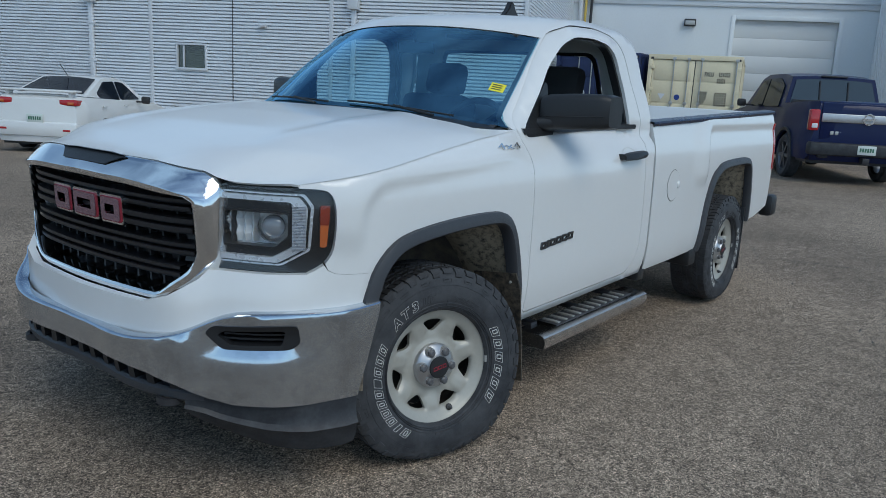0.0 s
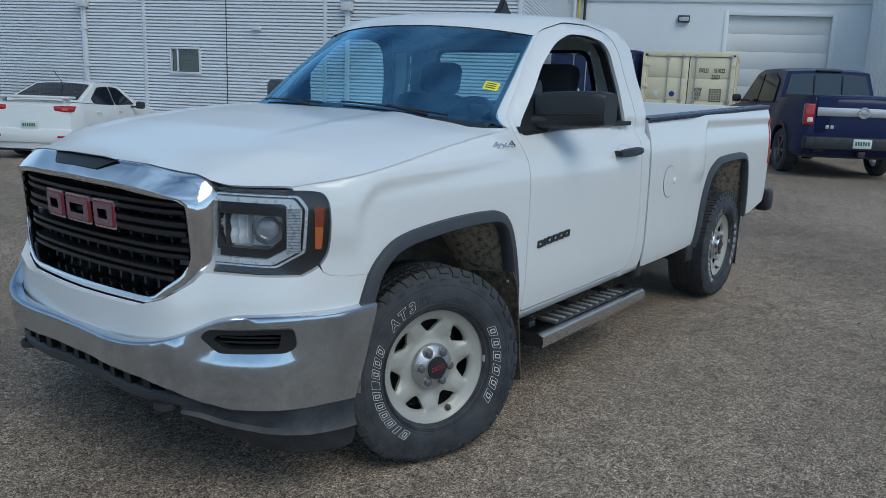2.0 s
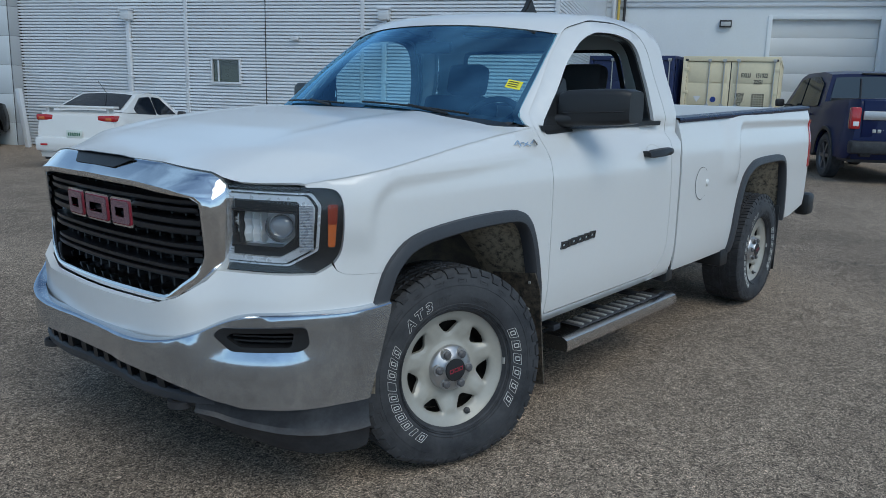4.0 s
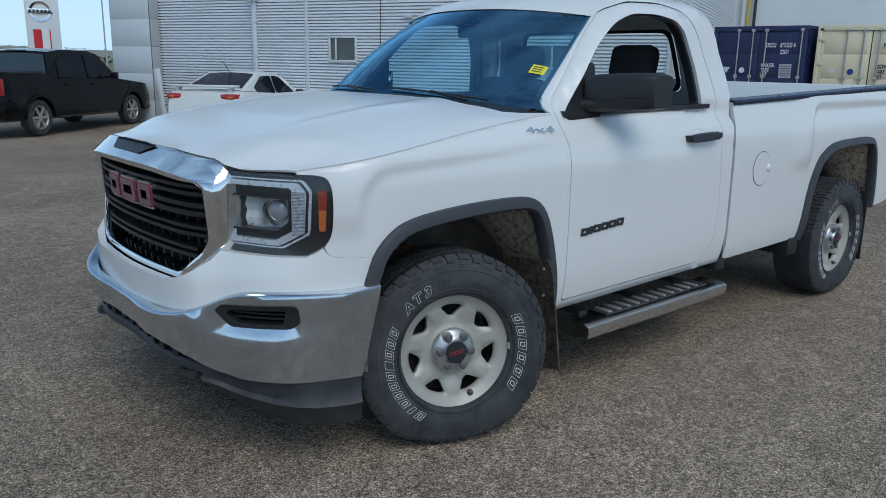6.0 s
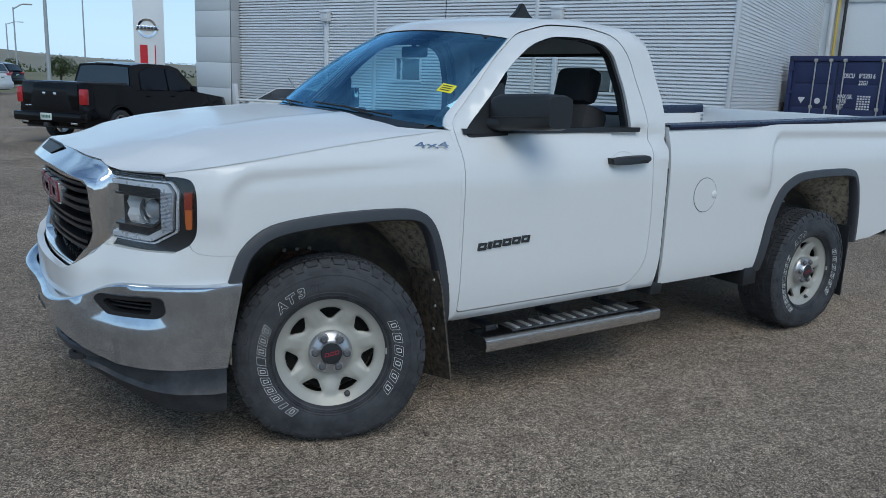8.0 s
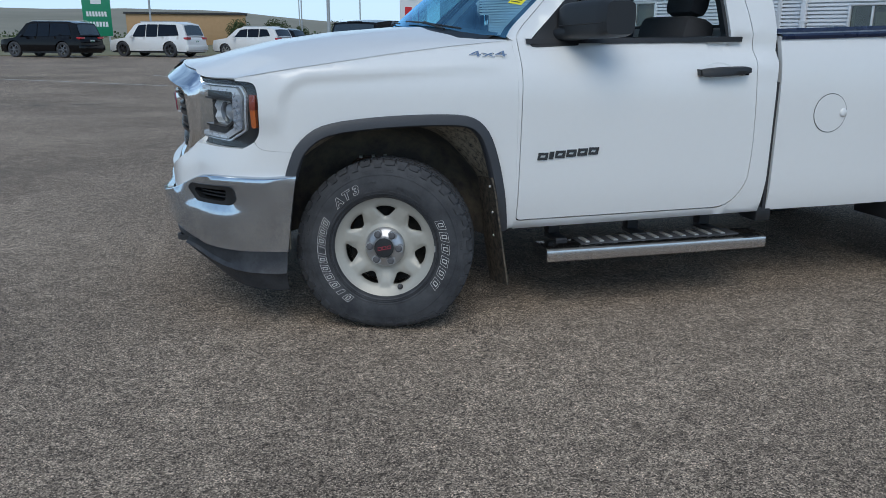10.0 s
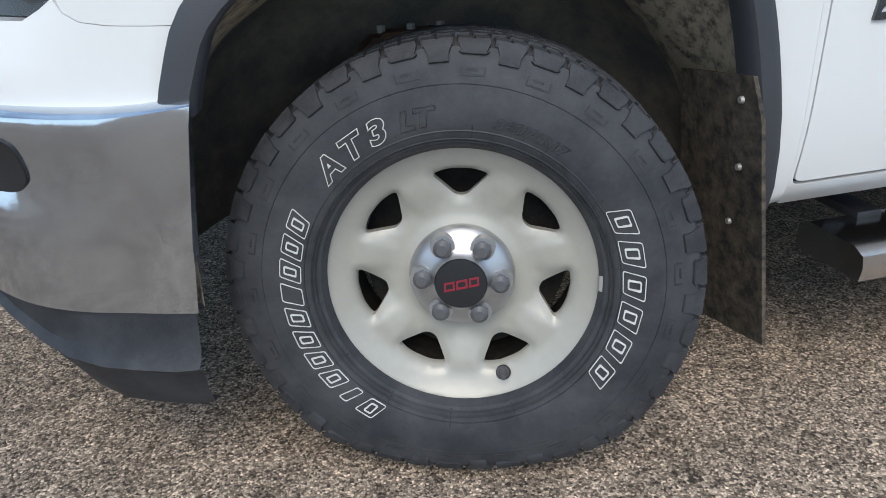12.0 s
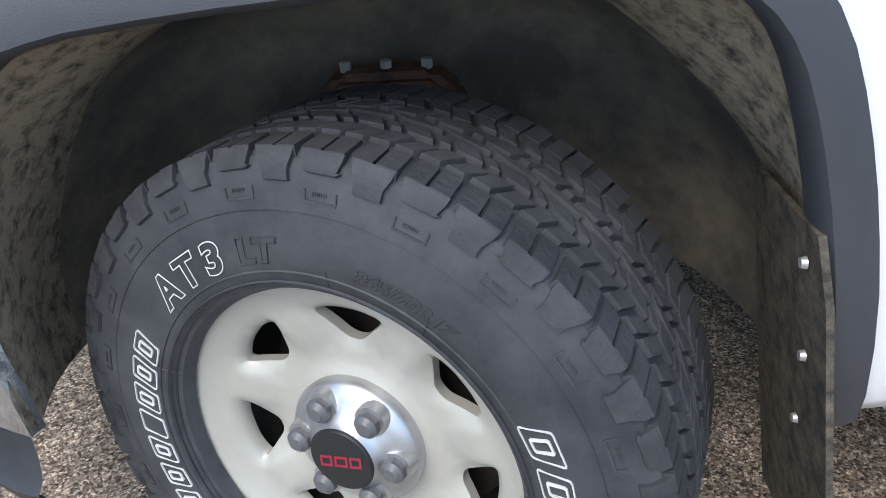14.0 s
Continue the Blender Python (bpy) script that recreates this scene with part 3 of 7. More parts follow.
def ribbed_right():
    """The upright-ribbed wall that comes forward beyond the garage door."""
    bm = bmesh.new()
    rows = []
    for z in (0, 6.4):
        row = []
        y = -8.0
        while y < 0:
            for f, dpt in ((0, 0), (.12, 0), (.15, .025), (.19, .025), (.22, 0)):
                row.append((9.3 - dpt, y + f, z))
            y += .25
        rows.append(row)
    add_grid(bm, rows)
    w = tagged(part("wall_south", bm, CORRUGATED, smooth=0), "pale upright-ribbed metal wall", "wall", kind="structure")
    w.matrix_world = BACK
    bm = bmesh.new()
    add_box(bm, (9.31, -8, 0), (9.5, .2, 6.4))
    part("backing", bm, WALL_WHITE, w, smooth=0)


ribbed_right()


def gas_pipe():
    g = thing("gas_pipe", "yellow gas pipe with fittings rising up the wall corner", "pipe")
    g.matrix_world = BACK
    bm = bmesh.new()
    add_rod(bm, (-.45, -.18, .9), (-.45, -.18, 6.3), .045)
    part("riser", bm, GAS_YELLOW, g)
    bm = bmesh.new()
    add_rod(bm, (-.25, -.15, 0), (-.25, -.15, 6.3), .05)
    part("conduit", bm, DARK, g)
    bm = bmesh.new()
    for z in (1.9, 2.1):
        add_rod(bm, (-.5, -.2, z), (.55, -.2, z), .03)
    add_rod(bm, (-.45, -.2, 1.7), (-.45, -.2, 2.2), .05)
    part("fittings", bm, GAS_YELLOW, g)
    bm = bmesh.new()
    add_rod(bm, (-.62, -.1, 0), (-.62, -.1, 6.3), .09)
    part("drain", bm, TRIM_METAL, g)


gas_pipe()


# ---- shipping containers ----
def container(paint, mark, m, lines, disc):
    c = thing("shipping_container", "%s steel shipping container with closed doors" % ("cream" if paint is BEIGE_BOX else "navy blue"), "shipping container", group="shipping containers")
    c.matrix_world = m
    W, Ht, L = 2.438, 2.591, 6.058
    bm = bmesh.new()
    for z0, z1 in ((0.0, .16), (Ht - .13, Ht)):
        add_box(bm, (-W / 2, 0, z0), (W / 2, .12, z1), bevel=.008)
    for s in (-1, 1):
        add_box(bm, (s * W / 2 - .05 - .05 * s - .03, .001, .0), (s * W / 2 - .05 - .05 * s + .08 - .05 * (s + 1) / 2 * 0, .14, Ht), bevel=.008)
        add_box(bm, (s * (W / 2 - .05) - .05, .14, 0), (s * (W / 2 - .05) + .05, L, .16))
        add_box(bm, (s * (W / 2 - .04) - .04, .14, Ht - .08), (s * (W / 2 - .04) + .04, L, Ht))
    part("frame", bm, paint, c)
    bm = bmesh.new()
    for s in (-1, 1):
        rows = []
        for z in (.16, Ht - .08):
            row, y = [], .14
            while y < L - .1:
                for f, dpt in ((0, 0), (.07, 0), (.14, .036), (.21, .036), (.278, 0)):
                    row.append((s * (W / 2 - .01 - dpt), y + f, z))
                y += .278
            rows.append(row)
        add_grid(bm, rows)
    add_box(bm, (-W / 2 + .03, .14, Ht - .05), (W / 2 - .03, L, Ht - .02))
    add_box(bm, (-W / 2, L - .05, 0), (W / 2, L, Ht))
    part("shell", bm, paint, c, smooth=0)
    for s in (-1, 1):
        x0, x1 = (-W / 2 + .085, -.012) if s < 0 else (.012, W / 2 - .085)
        d = None
        bm = bmesh.new()
        add_box(bm, (x0, .03, .17), (x1, .07, Ht - .14), bevel=.01)
        for za, zb in ((.24, .66), (.70, 1.26), (1.30, 1.86), (1.90, 2.38)):
            add_box(bm, (x0 + .06, .018, za), (x1 - .06, .034, zb), bevel=.008)
        d = part("door", bm, paint, c)
        bm = bmesh.new()
        add_box(bm, (x0 - .012, .05, .16), (x0, .07, Ht - .14))
        add_box(bm, (x1, .05, .16), (x1 + .012, .07, Ht - .14))
        part("gasket", bm, DARK, d, smooth=0)
        for k in ((.52, .86) if s < 0 else (.15, .95)):
            x = x0 + (x1 - x0) * k
            bm = bmesh.new()
            add_rod(bm, (x, -.01, .12), (x, -.01, Ht - .07), .017)
            for z in (.2, 1.25, 2.44):
                add_box(bm, (x - .045, -.03, z), (x + .045, .03, z + .08), bevel=.006)
            part("lock_rod", bm, GALV, d)
        for z in (.35, .95, 1.6, 2.2):
            bm = bmesh.new()
            xe = x0 if s < 0 else x1
            add_box(bm, (xe - .06, -.012, z), (xe + .06, .02, z + .09), bevel=.006)
            part("hinge", bm, paint, d)
    for x in (-W / 2 + .07, W / 2 - .09):
        for z in (Ht - .10, .06):
            bm = bmesh.new()
            add_box(bm, (x - .04, -.006, z - .03), (x + .04, .01, z + .03), bevel=.01)
            part("corner_hole", bm, DARK, c)
    turn = pose(0, 0, 0, 90, 0, 0)
    for words, x, z, size in lines:
        tagged(text_part("marking", words, size, Matrix.Translation((x, .014, z)) @ turn @ Matrix.Diagonal((.66, 1, 1, 1)), mark, c, .001, bold=.004), kind="stuff")
    bm = bmesh.new()
    for i in range(6):
        for k in range(5):
            add_box(bm, (.58 + k * .066, .012, 1.58 - i * .062), (.625 + k * .066, .016, 1.62 - i * .062))
    tagged(part("figures", bm, mark, c, "rows of small figures", smooth=0), kind="stuff")
    bm = bmesh.new()
    add_prism(bm, [(-.92, 1.53), (-.72, 1.53), (-.82, 1.37)], .010, .016)
    part("triangle_sticker", bm, SIGN_WHITE, c, smooth=0)
    bm = bmesh.new()
    add_cyl(bm, .075, .075, 0, .008, 20, Matrix.Translation((-.40, .018, 1.45)) @ turn)
    part("round_sticker", bm, disc, c)


NAVY_MARK = mat("navy_sticker", (0.02, 0.05, 0.25), rough=0.4)
face = math.degrees(math.atan2(19.02 - 18.76, 6.33 - 3.93))
beige_m = Matrix.Translation((19.02, 5.10, 0)) @ pose(0, 0, 0, 0, 0, -90 + face + 10)
container(BEIGE_BOX, DARK, beige_m, [("FXLU", .27, 2.05, .155), ("151022", .63, 2.05, .155), ("1", 1.09, 2.05, .155), ("22G1", .60, 1.88, .155), ("MGW", .15, 1.54, .14), ("TARE", .15, 1.42, .14), ("NET", .15, 1.30, .14)], NAVY_MARK)
blue_m = Matrix.Translation((18.22, 7.62, 0)) @ pose(0, 0, 0, 0, 0, -90 + face + 2)
container(BLUE_BOX, SIGN_WHITE, blue_m, [("DSCU", .18, 2.05, .155), ("895203 6", .55, 2.05, .155), ("22G1", .56, 1.88, .155), ("MAX.GR.", .10, 1.54, .14), ("TARE", .10, 1.42, .14), ("NET", .10, 1.30, .14)], SIGN_WHITE)


def pallet_stack(x, y, turn, count):
    """Stacked timber pallets, each with deck boards and bearers."""
    s = thing("pallet_stack", "stack of bare wooden pallets beside the blue container", "pallets", group="pallet stacks")
    s.matrix_world = Matrix.Translation((x, y, ground_z(x, y))) @ pose(0, 0, 0, 0, 0, turn)
    rng = random.Random(int(x * 10))
    for k in range(count):
        bm = bmesh.new()
        z = k * .142
        m = pose(rng.uniform(-.02, .02), rng.uniform(-.02, .02), 0, 0, 0, rng.uniform(-2, 2))
        for b in range(7):
            add_box(bm, (-.5, -.6 + b * .182, z + .118), (.5, -.6 + b * .182 + .10, z + .138), m)
        for b in (-.46, 0, .42):
            add_box(bm, (b, -.6, z + .022), (b + .045, .6, z + .118), m)
        for b in (-.6, -.05, .50):
            add_box(bm, (-.5, b, z), (.5, b + .10, z + .022), m)
        part("pallet", bm, WOOD, s, smooth=0)


pallet_stack(18.3, 10.35, -80, 10)
pallet_stack(19.2, 9.55, -85, 10)


# ---- the white pickup ----
# nose towards -X, driver's side towards -Y, front axle at x = 0
truck = thing("pickup_truck", "white two-door pickup with chrome bumper and grille, parked", "pickup truck")
PLAN = [(-.20, .962), (-.40, .953), (-.50, .925), (-.567, .886), (-.677, .806), (-.75, .715), (-.81, .61), (-.888, .45), (-.917, .22), (-.925, 0), (-.917, -.22)]


def bead(pts, n=3):
    """A soft curve through an open line of points."""
    out = []
    for i in range(len(pts) - 1):
        p0, p1, p2, p3 = (Vector(pts[max(0, min(len(pts) - 1, i + k))]) for k in (-1, 0, 1, 2))
        for j in range(n):
            t = j / n
            out.append(tuple(0.5 * (2 * p1 + (p2 - p0) * t + (2 * p0 - 5 * p1 + 4 * p2 - p3) * t * t + (3 * p1 - p0 - 3 * p2 + p3) * t ** 3)))
    return out + [tuple(pts[-1])]


PLAN = bead(PLAN, 8)
ARC = [-.20]
for (ax, ay), (bx, by) in zip(PLAN, PLAN[1:]):
    ARC.append(ARC[-1] - math.dist((ax, ay), (bx, by)))
Q_LAMP0, Q_LAMP1 = -.58, -.985   # headlamp from fender to grille, along the wrap
Q_MID = ARC[72]


def plan_at(q):
    """Point (x, |y|) and outward normal of the body's outline seen from above."""
    if q >= ARC[0]:
        return q, .962, 0.0, 1.0

    def f(s):
        a = ARC[::-1]
        return mix_at(s, a, [p[0] for p in PLAN[::-1]]), mix_at(s, a, [p[1] for p in PLAN[::-1]])
    x = sum(f(q + d)[0] for d in (-.04, -.02, 0, .02, .04)) / 5
    y = sum(f(q + d)[1] for d in (-.04, -.02, 0, .02, .04)) / 5
    xa, ya = f(q - .05)
    xb, yb = f(q + .05)
    tx, ty = xb - xa, yb - ya
    k = math.hypot(tx, ty)
    return x, y, -ty / k, tx / k


ZS = [.38, .44, .50, .60, .80, 1.00, 1.10, 1.18, 1.24, 1.30, 1.36, 1.50, 1.72, 1.80, 1.84, 1.88]
WS = [-.060, -.022, -.006, .004, .003, 0, -.004, -.028, -.080, -.126, -.138, -.158, -.198, -.240, -.290, -.36]
WB = [-.060, -.022, -.006, .002, .001, 0, -.003, -.010, -.025, -.045, -.058, -.1, -.1, -.1, -.1, -.1]


def box_dist(x, z, cx, cz, hx, hz, r):
    dx, dz = abs(x - cx) - hx + r, abs(z - cz) - hz + r
    return math.hypot(max(dx, 0), max(dz, 0)) + min(max(dx, dz), 0) - r


def side_off(q, z):
    ws_ = WB if q > 1.93 else WS
    o = sum(mix_at(z + d, ZS, ws_) for d in (-.03, -.015, 0, .015, .03)) / 5
    if z > 1.28 and q < 1.93:
        t = q - (.54 + (z - 1.305) * 1.07)
        o -= .075 * (1 - smooth_step(-.02, .13, t)) * smooth_step(1.29, 1.36, z)
        o += .050 * smooth_step(.9, 1.85, q) * smooth_step(1.24, 1.34, z)
    if q < 1.93:
        o += .036 * smooth_step(1.5, 1.88, q) * smooth_step(1.10, 1.22, z) * (1 - smooth_step(1.30, 1.6, z))
    for cx, hx, top, fade in ((.56, 1.06, 1.175, 1 - smooth_step(.40, .60, q)), (3.9, 1.08, 1.30, 1.3 * smooth_step(2.4, 2.7, q))):
        d = box_dist(q, z - .05 * min(.5, q if q < 1.5 else 0), cx, top - .6, hx, .6, .15)
        o += (.0185 * smooth_step(-.046, .002, d) * smooth_step(.88, 1.0, z) * (1 - smooth_step(.02, .30, d)) - .004) * fade
    if q < -.45:
        o = o * (1 - .3 * smooth_step(-.45, -.9, q)) + (.035 * smooth_step(-.5, -.85, q) + .028 * smooth_step(-.97, -1.10, q)) * (1 - smooth_step(.72, .9, z))
    return o


def skin(q, z, out=0.0, side=1):
    x, y, nx, ny = plan_at(q)
    o = side_off(q, z) + out
    return (x + nx * o, -side * (y + ny * o), z)


def panel(name, outline, holes, step=.05, out=0.0, fold=.03, material=None, label="", both=True, parent=None, clean=.012):
    """A body panel on the skin, with its edges folded in, on both sides of the truck."""
    obs = []
    for side in ((1, -1) if both else (1,)):
        bm = bmesh.new()
        st = step if side == 1 else max(step, .08)
        add_sheet(bm, outline, holes, st, lambda u, v: skin(u, v, out, side), lambda u, v: skin(u, v, out - fold, side), clean=clean)
        obs.append(part(name, bm, material or WHITE_PAINT, parent or truck, label, smooth=72))
    return obs


# wheel arch outlines
ARCH_F = [(-.47, .72), (-.455, .77), (-.42, .85), (-.34, .92), (-.22, .952), (0, .97), (.24, .972), (.36, .955), (.43, .895), (.475, .78), (.51, .62), (.535, .43)]
ARCH_R = [(2.81, .45), (2.835, .6), (2.88, .78), (2.96, .93), (3.06, 1.00), (3.2, 1.04), (3.5, 1.052), (3.74, 1.045), (3.82, .99), (3.865, .87), (3.89, .73), (3.90, .55)]


# fender: from lamp to door, arch cut out
LAMP_EDGE = bead([(-.70, 1.122), (-.63, 1.120), (-.595, 1.106), (-.579, 1.06), (-.578, .97), (-.588, .905), (-.62, .862), (-.67, .838)], 4)
ztop = lambda q: mix_at(q, [-1.2, -.70, -.45, 0.0, .3, .62], [1.125, 1.135, 1.175, 1.235, 1.27, 1.298])
fender = [(.573, .44), (.573, ztop(.573))] + [(.555 - i * .03, ztop(.555 - i * .03)) for i in range(43)]
fender += LAMP_EDGE[:24] + [(-.600, .848), (-.575, .836), (-.53, .8315), (-.432, .830)] + bead(ARCH_F)[6:]
panel("fender", fender, [], step=.02)
# lower nose below the lamps, above the bumper
NOSE_TOP = [(-.6722, .836), (-.80, .835), (-1.0, .838), (-1.03, .805), (-1.12, .745), (-1.22, .71), (Q_MID - .0, .705)]
nose = [(-.4695, .722), (-.455, .77), (-.4325, .8290), (-.53, .8305), (-.5755, .835), (-.601, .847), (-.6145, .866), (-.640, .851)] + NOSE_TOP + [(Q_MID, .58), (-1.25, .575), (-1.13, .59), (-1.0, .655), (-.9, .68), (-.75, .70), (-.55, .705)]
panel("front_fascia", nose, [], step=.04)

# bumper, chrome
BOFF = .055
BT_Q, BT_Z = [-1.6, -1.3, -1.16, -1.06, -.97, -.88, -.75, -.55, -.425], [.58, .585, .60, .63, .672, .70, .708, .712, .728]


def bumper_skin(q, z, out=0.0, side=1):
    x, y, nx, ny = plan_at(q)
    o = BOFF * smooth_step(-.42, -.95, q) + .026 - .22 * max(0, .52 - z) ** 1.25 - 20 * max(0, .018 - (mix_at(q, BT_Q, BT_Z) - z)) ** 2 + out
    o -= .017 * math.exp(-((z - .618) / .058) ** 4 - ((q + .83) / .19) ** 4)
    o += .018 * math.exp(-((z - .60) / .05) ** 2) * smooth_step(-1.0, -1.2, q)
    o += .12 * (max(z, .47) - .60) * smooth_step(-.80, -.55, q)
    o += .024 * smooth_step(-.93, -1.06, q) * (1 - smooth_step(-1.3, -1.5, q))
    return (x + nx * o, -side * (y + ny * o), z)


BUMP_TOP = [(-.425, .728), (-.55, .712), (-.75, .708), (-.88, .70), (-.97, .672), (-1.06, .63), (-1.16, .60), (-1.3, .585), (Q_MID, .58)]
BUMP_LOW = [(Q_MID, .485), (-1.3, .487), (-1.17, .478), (-1.07, .45), (-.98, .408), (-.90, .388), (-.65, .38), (-.48, .385)]
FOG = rounded([(-.70, .675), (-.96, .665), (-.985, .64), (-.93, .585), (-.72, .588), (-.69, .61)], .02)
for side in (1, -1):
    bm = bmesh.new()
    top = [p for p in bead(BUMP_TOP)]
    st = .026 if side == 1 else .05
    add_sheet(bm, top + BUMP_LOW, [FOG], st, lambda u, v: bumper_skin(u, v, 0, side), lambda u, v: bumper_skin(u, v, -.024, side), clean=.006)
    # rolled upper lip
    add_grid(bm, [[bumper_skin(q, z + dz, o, side) for q, z in top] for dz, o in ((0, .0), (.006, -.003), (.009, -.014), (.008, -.04))])
    bumper = part("chrome_bumper", bm, CHROME_DIRTY, truck, "chrome front bumper with road film and stone chips", smooth=50)
    bm = bmesh.new()
    add_sheet(bm, FOG, [rounded([(-.735, .655), (-.925, .648), (-.945, .632), (-.90, .602), (-.745, .604)], .012)], .03,
              lambda u, v: bumper_skin(u, v, .004, side), lambda u, v: bumper_skin(u, v, -.06, side))
    part("fog_bezel", bm, BLACK_PLASTIC, bumper)
    bm = bmesh.new()
    for z in (.612, .628, .644):
        add_grid(bm, [[bumper_skin(q, z + dz, o, side) for q in (-.735, -.78, -.83, -.88, -.93)] for dz, o in ((0, -.05), (.004, -.018), (.010, -.018), (.012, -.05))])
    add_grid(bm, [[bumper_skin(q, z, -.055, side) for q in (-.72, -.78, -.83, -.88, -.95)] for z in (.59, .66)])
    part("fog_grille", bm, BLACK_PLASTIC, bumper)
    # air dam under the chrome
    bm = bmesh.new()
    LOW = [(-.485, .396), (-.65, .391), (-.85, .396), (-.95, .404), (-1.00, .42), (-1.06, .415)]
    rows = []
    # the dam's ends stand plumb under the bumper
    plumb = lambda q, z: .27 * max(0, .52 - z) ** 1.25 * smooth_step(-.85, -.6, q)
    for f, o in ((0, -.012), (.25, -.012), (.45, -.006), (.55, .008), (.62, -.004), (.8, -.012), (1.0, -.03)):
        row = []
        for q, z in bead(LOW):
            zz = z + (mix_at(q, [-1.4, -1.1, -.95, -.8, -.65, -.50, -.485], [.37, .345, .265, .216, .202, .200, .208]) - z) * f
            row.append(bumper_skin(q, zz, o - .012 + plumb(q, zz), side))
        rows.append(row)
    rows.append([bumper_skin(q, zz, -.06 + plumb(q, zz), side) for q, zz in [(q, mix_at(q, [-1.4, -1.1, -.95, -.8, -.65, -.50, -.485], [.37, .345, .265, .216, .202, .200, .208])) for q, z in bead(LOW)]])
    add_grid(bm, rows)
    part("air_dam", bm, DUSTY_PLASTIC, truck, "scuffed grey plastic air dam", smooth=30)

    # black lower intake between the dam's ends: slanted backing, ribs and a lip along the ground
    qs = [-1.00 + (Q_MID + 1.00) * i / 12 for i in range(13)]
    bm = bmesh.new()
    add_grid(bm, [[bumper_skin(q, z, o, side) for q in qs] for z, o in ((.495, -.025), (.475, -.05), (.43, -.09), (.40, -.09))])
    intake = part("lower_intake", bm, BLACK_PLASTIC, truck, "black plastic lower air intake")
    bm = bmesh.new()
    add_grid(bm, [[bumper_skin(q, z, o, side) for q in qs] for z, o in ((.425, -.11), (.425, -.035), (.415, -.022), (.39, -.022), (.375, -.035), (.375, -.11))])
    part("intake_lip", bm, GREY_PLASTIC, intake, smooth=30)
    for q in (-1.10, -1.19, -1.28, -1.37, -1.46, -1.55):
        bm = bmesh.new()
        loop = ((q - .016, .475), (q + .016, .475), (q + .022, .412), (q - .010, .412))
        vs = add_grid(bm, [[bumper_skin(a, z, o, side) for a, z in loop] for o in (-.11, -.03)], close=True)
        bm.faces.new(vs[1])
        part("intake_rib", bm, BLACK_PLASTIC, intake, smooth=20)
for y in (-.47, .47):
    bm = bmesh.new()
    add_revolve(bm, [(.03, -.012), (.045, -.012), (.045, .012), (.03, .012), (.03, -.012)], 20)
    bmesh.ops.transform(bm, matrix=Matrix.Translation((-.925, y, .375)) @ pose(0, 0, 0, 90, 0, 0), verts=bm.verts)
    part("tow_hook", bm, DARK, truck)


# grille
def front_x(y, z, out=0.0):
    q = mix_at(abs(y), [p[1] for p in PLAN[72:16:-1]], ARC[72:16:-1])
    x, yy, nx, ny = plan_at(q)
    return x - out + .055 * (1.0 - z)


def frontal(y, z, out=0.0):
    return (front_x(y, z, out), y, z)


G_OUT = [(-.575, 1.150), (-.35, 1.178), (0, 1.185), (.35, 1.178), (.575, 1.150), (.598, 1.105), (.596, .86), (.555, .80), (.41, .70), (-.41, .70), (-.555, .80), (-.596, .86), (-.598, 1.105)]
G_IN = [(-.545, 1.075), (-.3, 1.095), (0, 1.10), (.3, 1.095), (.545, 1.075), (.552, .88), (.52, .825), (.395, .735), (-.395, .735), (-.52, .825), (-.552, .88)]


def ring_reach(loop, a, c=(0.0, .93)):
    """How far the loop lies from its middle in the direction a."""
    d = (math.cos(a), math.sin(a))
    best = 0.0
    for p, q in zip(loop, loop[1:] + loop[:1]):
        ex, ez = q[0] - p[0], q[1] - p[1]
        den = d[0] * ez - d[1] * ex
        if abs(den) < 1e-9:
            continue
        px, pz = p[0] - c[0], p[1] - c[1]
        t = (px * ez - pz * ex) / den
        k = (px * d[1] - pz * d[0]) / den
        if t > 0 and -1e-6 <= k <= 1 + 1e-6:
            best = max(best, t)
    return best


G_OUT_R, G_IN_R = rounded(G_OUT, .022, 4), rounded(G_IN, .02, 4)


def surround_row(f, out, out_top):
    row = []
    for i in range(160):
        a = i * math.tau / 160
        up = smooth_step(.20, .34, math.sin(a))
        r = ring_reach(G_IN_R, a) * (1 - f) + ring_reach(G_OUT_R, a) * f
        row.append(frontal(r * math.cos(a), .93 + r * math.sin(a), out + (out_top - out) * up))
    return row


bm = bmesh.new()
add_grid(bm, [surround_row(f, o, p) for f, o, p in ((0, -.07, -.07), (0, .022, .034), (.06, .034, .045), (.16, .038, .048), (.28, .040, .047), (.33, .041, .043), (.78, .041, -.006), (.86, .036, -.015), (.97, .006, -.026), (1.0, -.004, -.032), (1.0, -.06, -.06))], close=True)
surround = part("grille_surround", bm, CHROME, truck, "chrome grille surround", smooth=24)
bm = bmesh.new()
notch = [(-.21, 1.182), (-.14, 1.150), (.14, 1.150), (.21, 1.182), (.12, 1.188), (-.12, 1.188)]
add_sheet(bm, notch, [], .04, lambda u, v: frontal(u, v, .046 - 1.316 * max(0, v - 1.128)), lambda u, v: frontal(u, v, -.02))
part("hood_scoop_trim", bm, BLACK_PLASTIC, surround)
bm = bmesh.new()
add_box(bm, (-.76, -.60, .69), (-.74, .60, 1.14))
part("grille_backing", bm, DARK, truck, smooth=0)
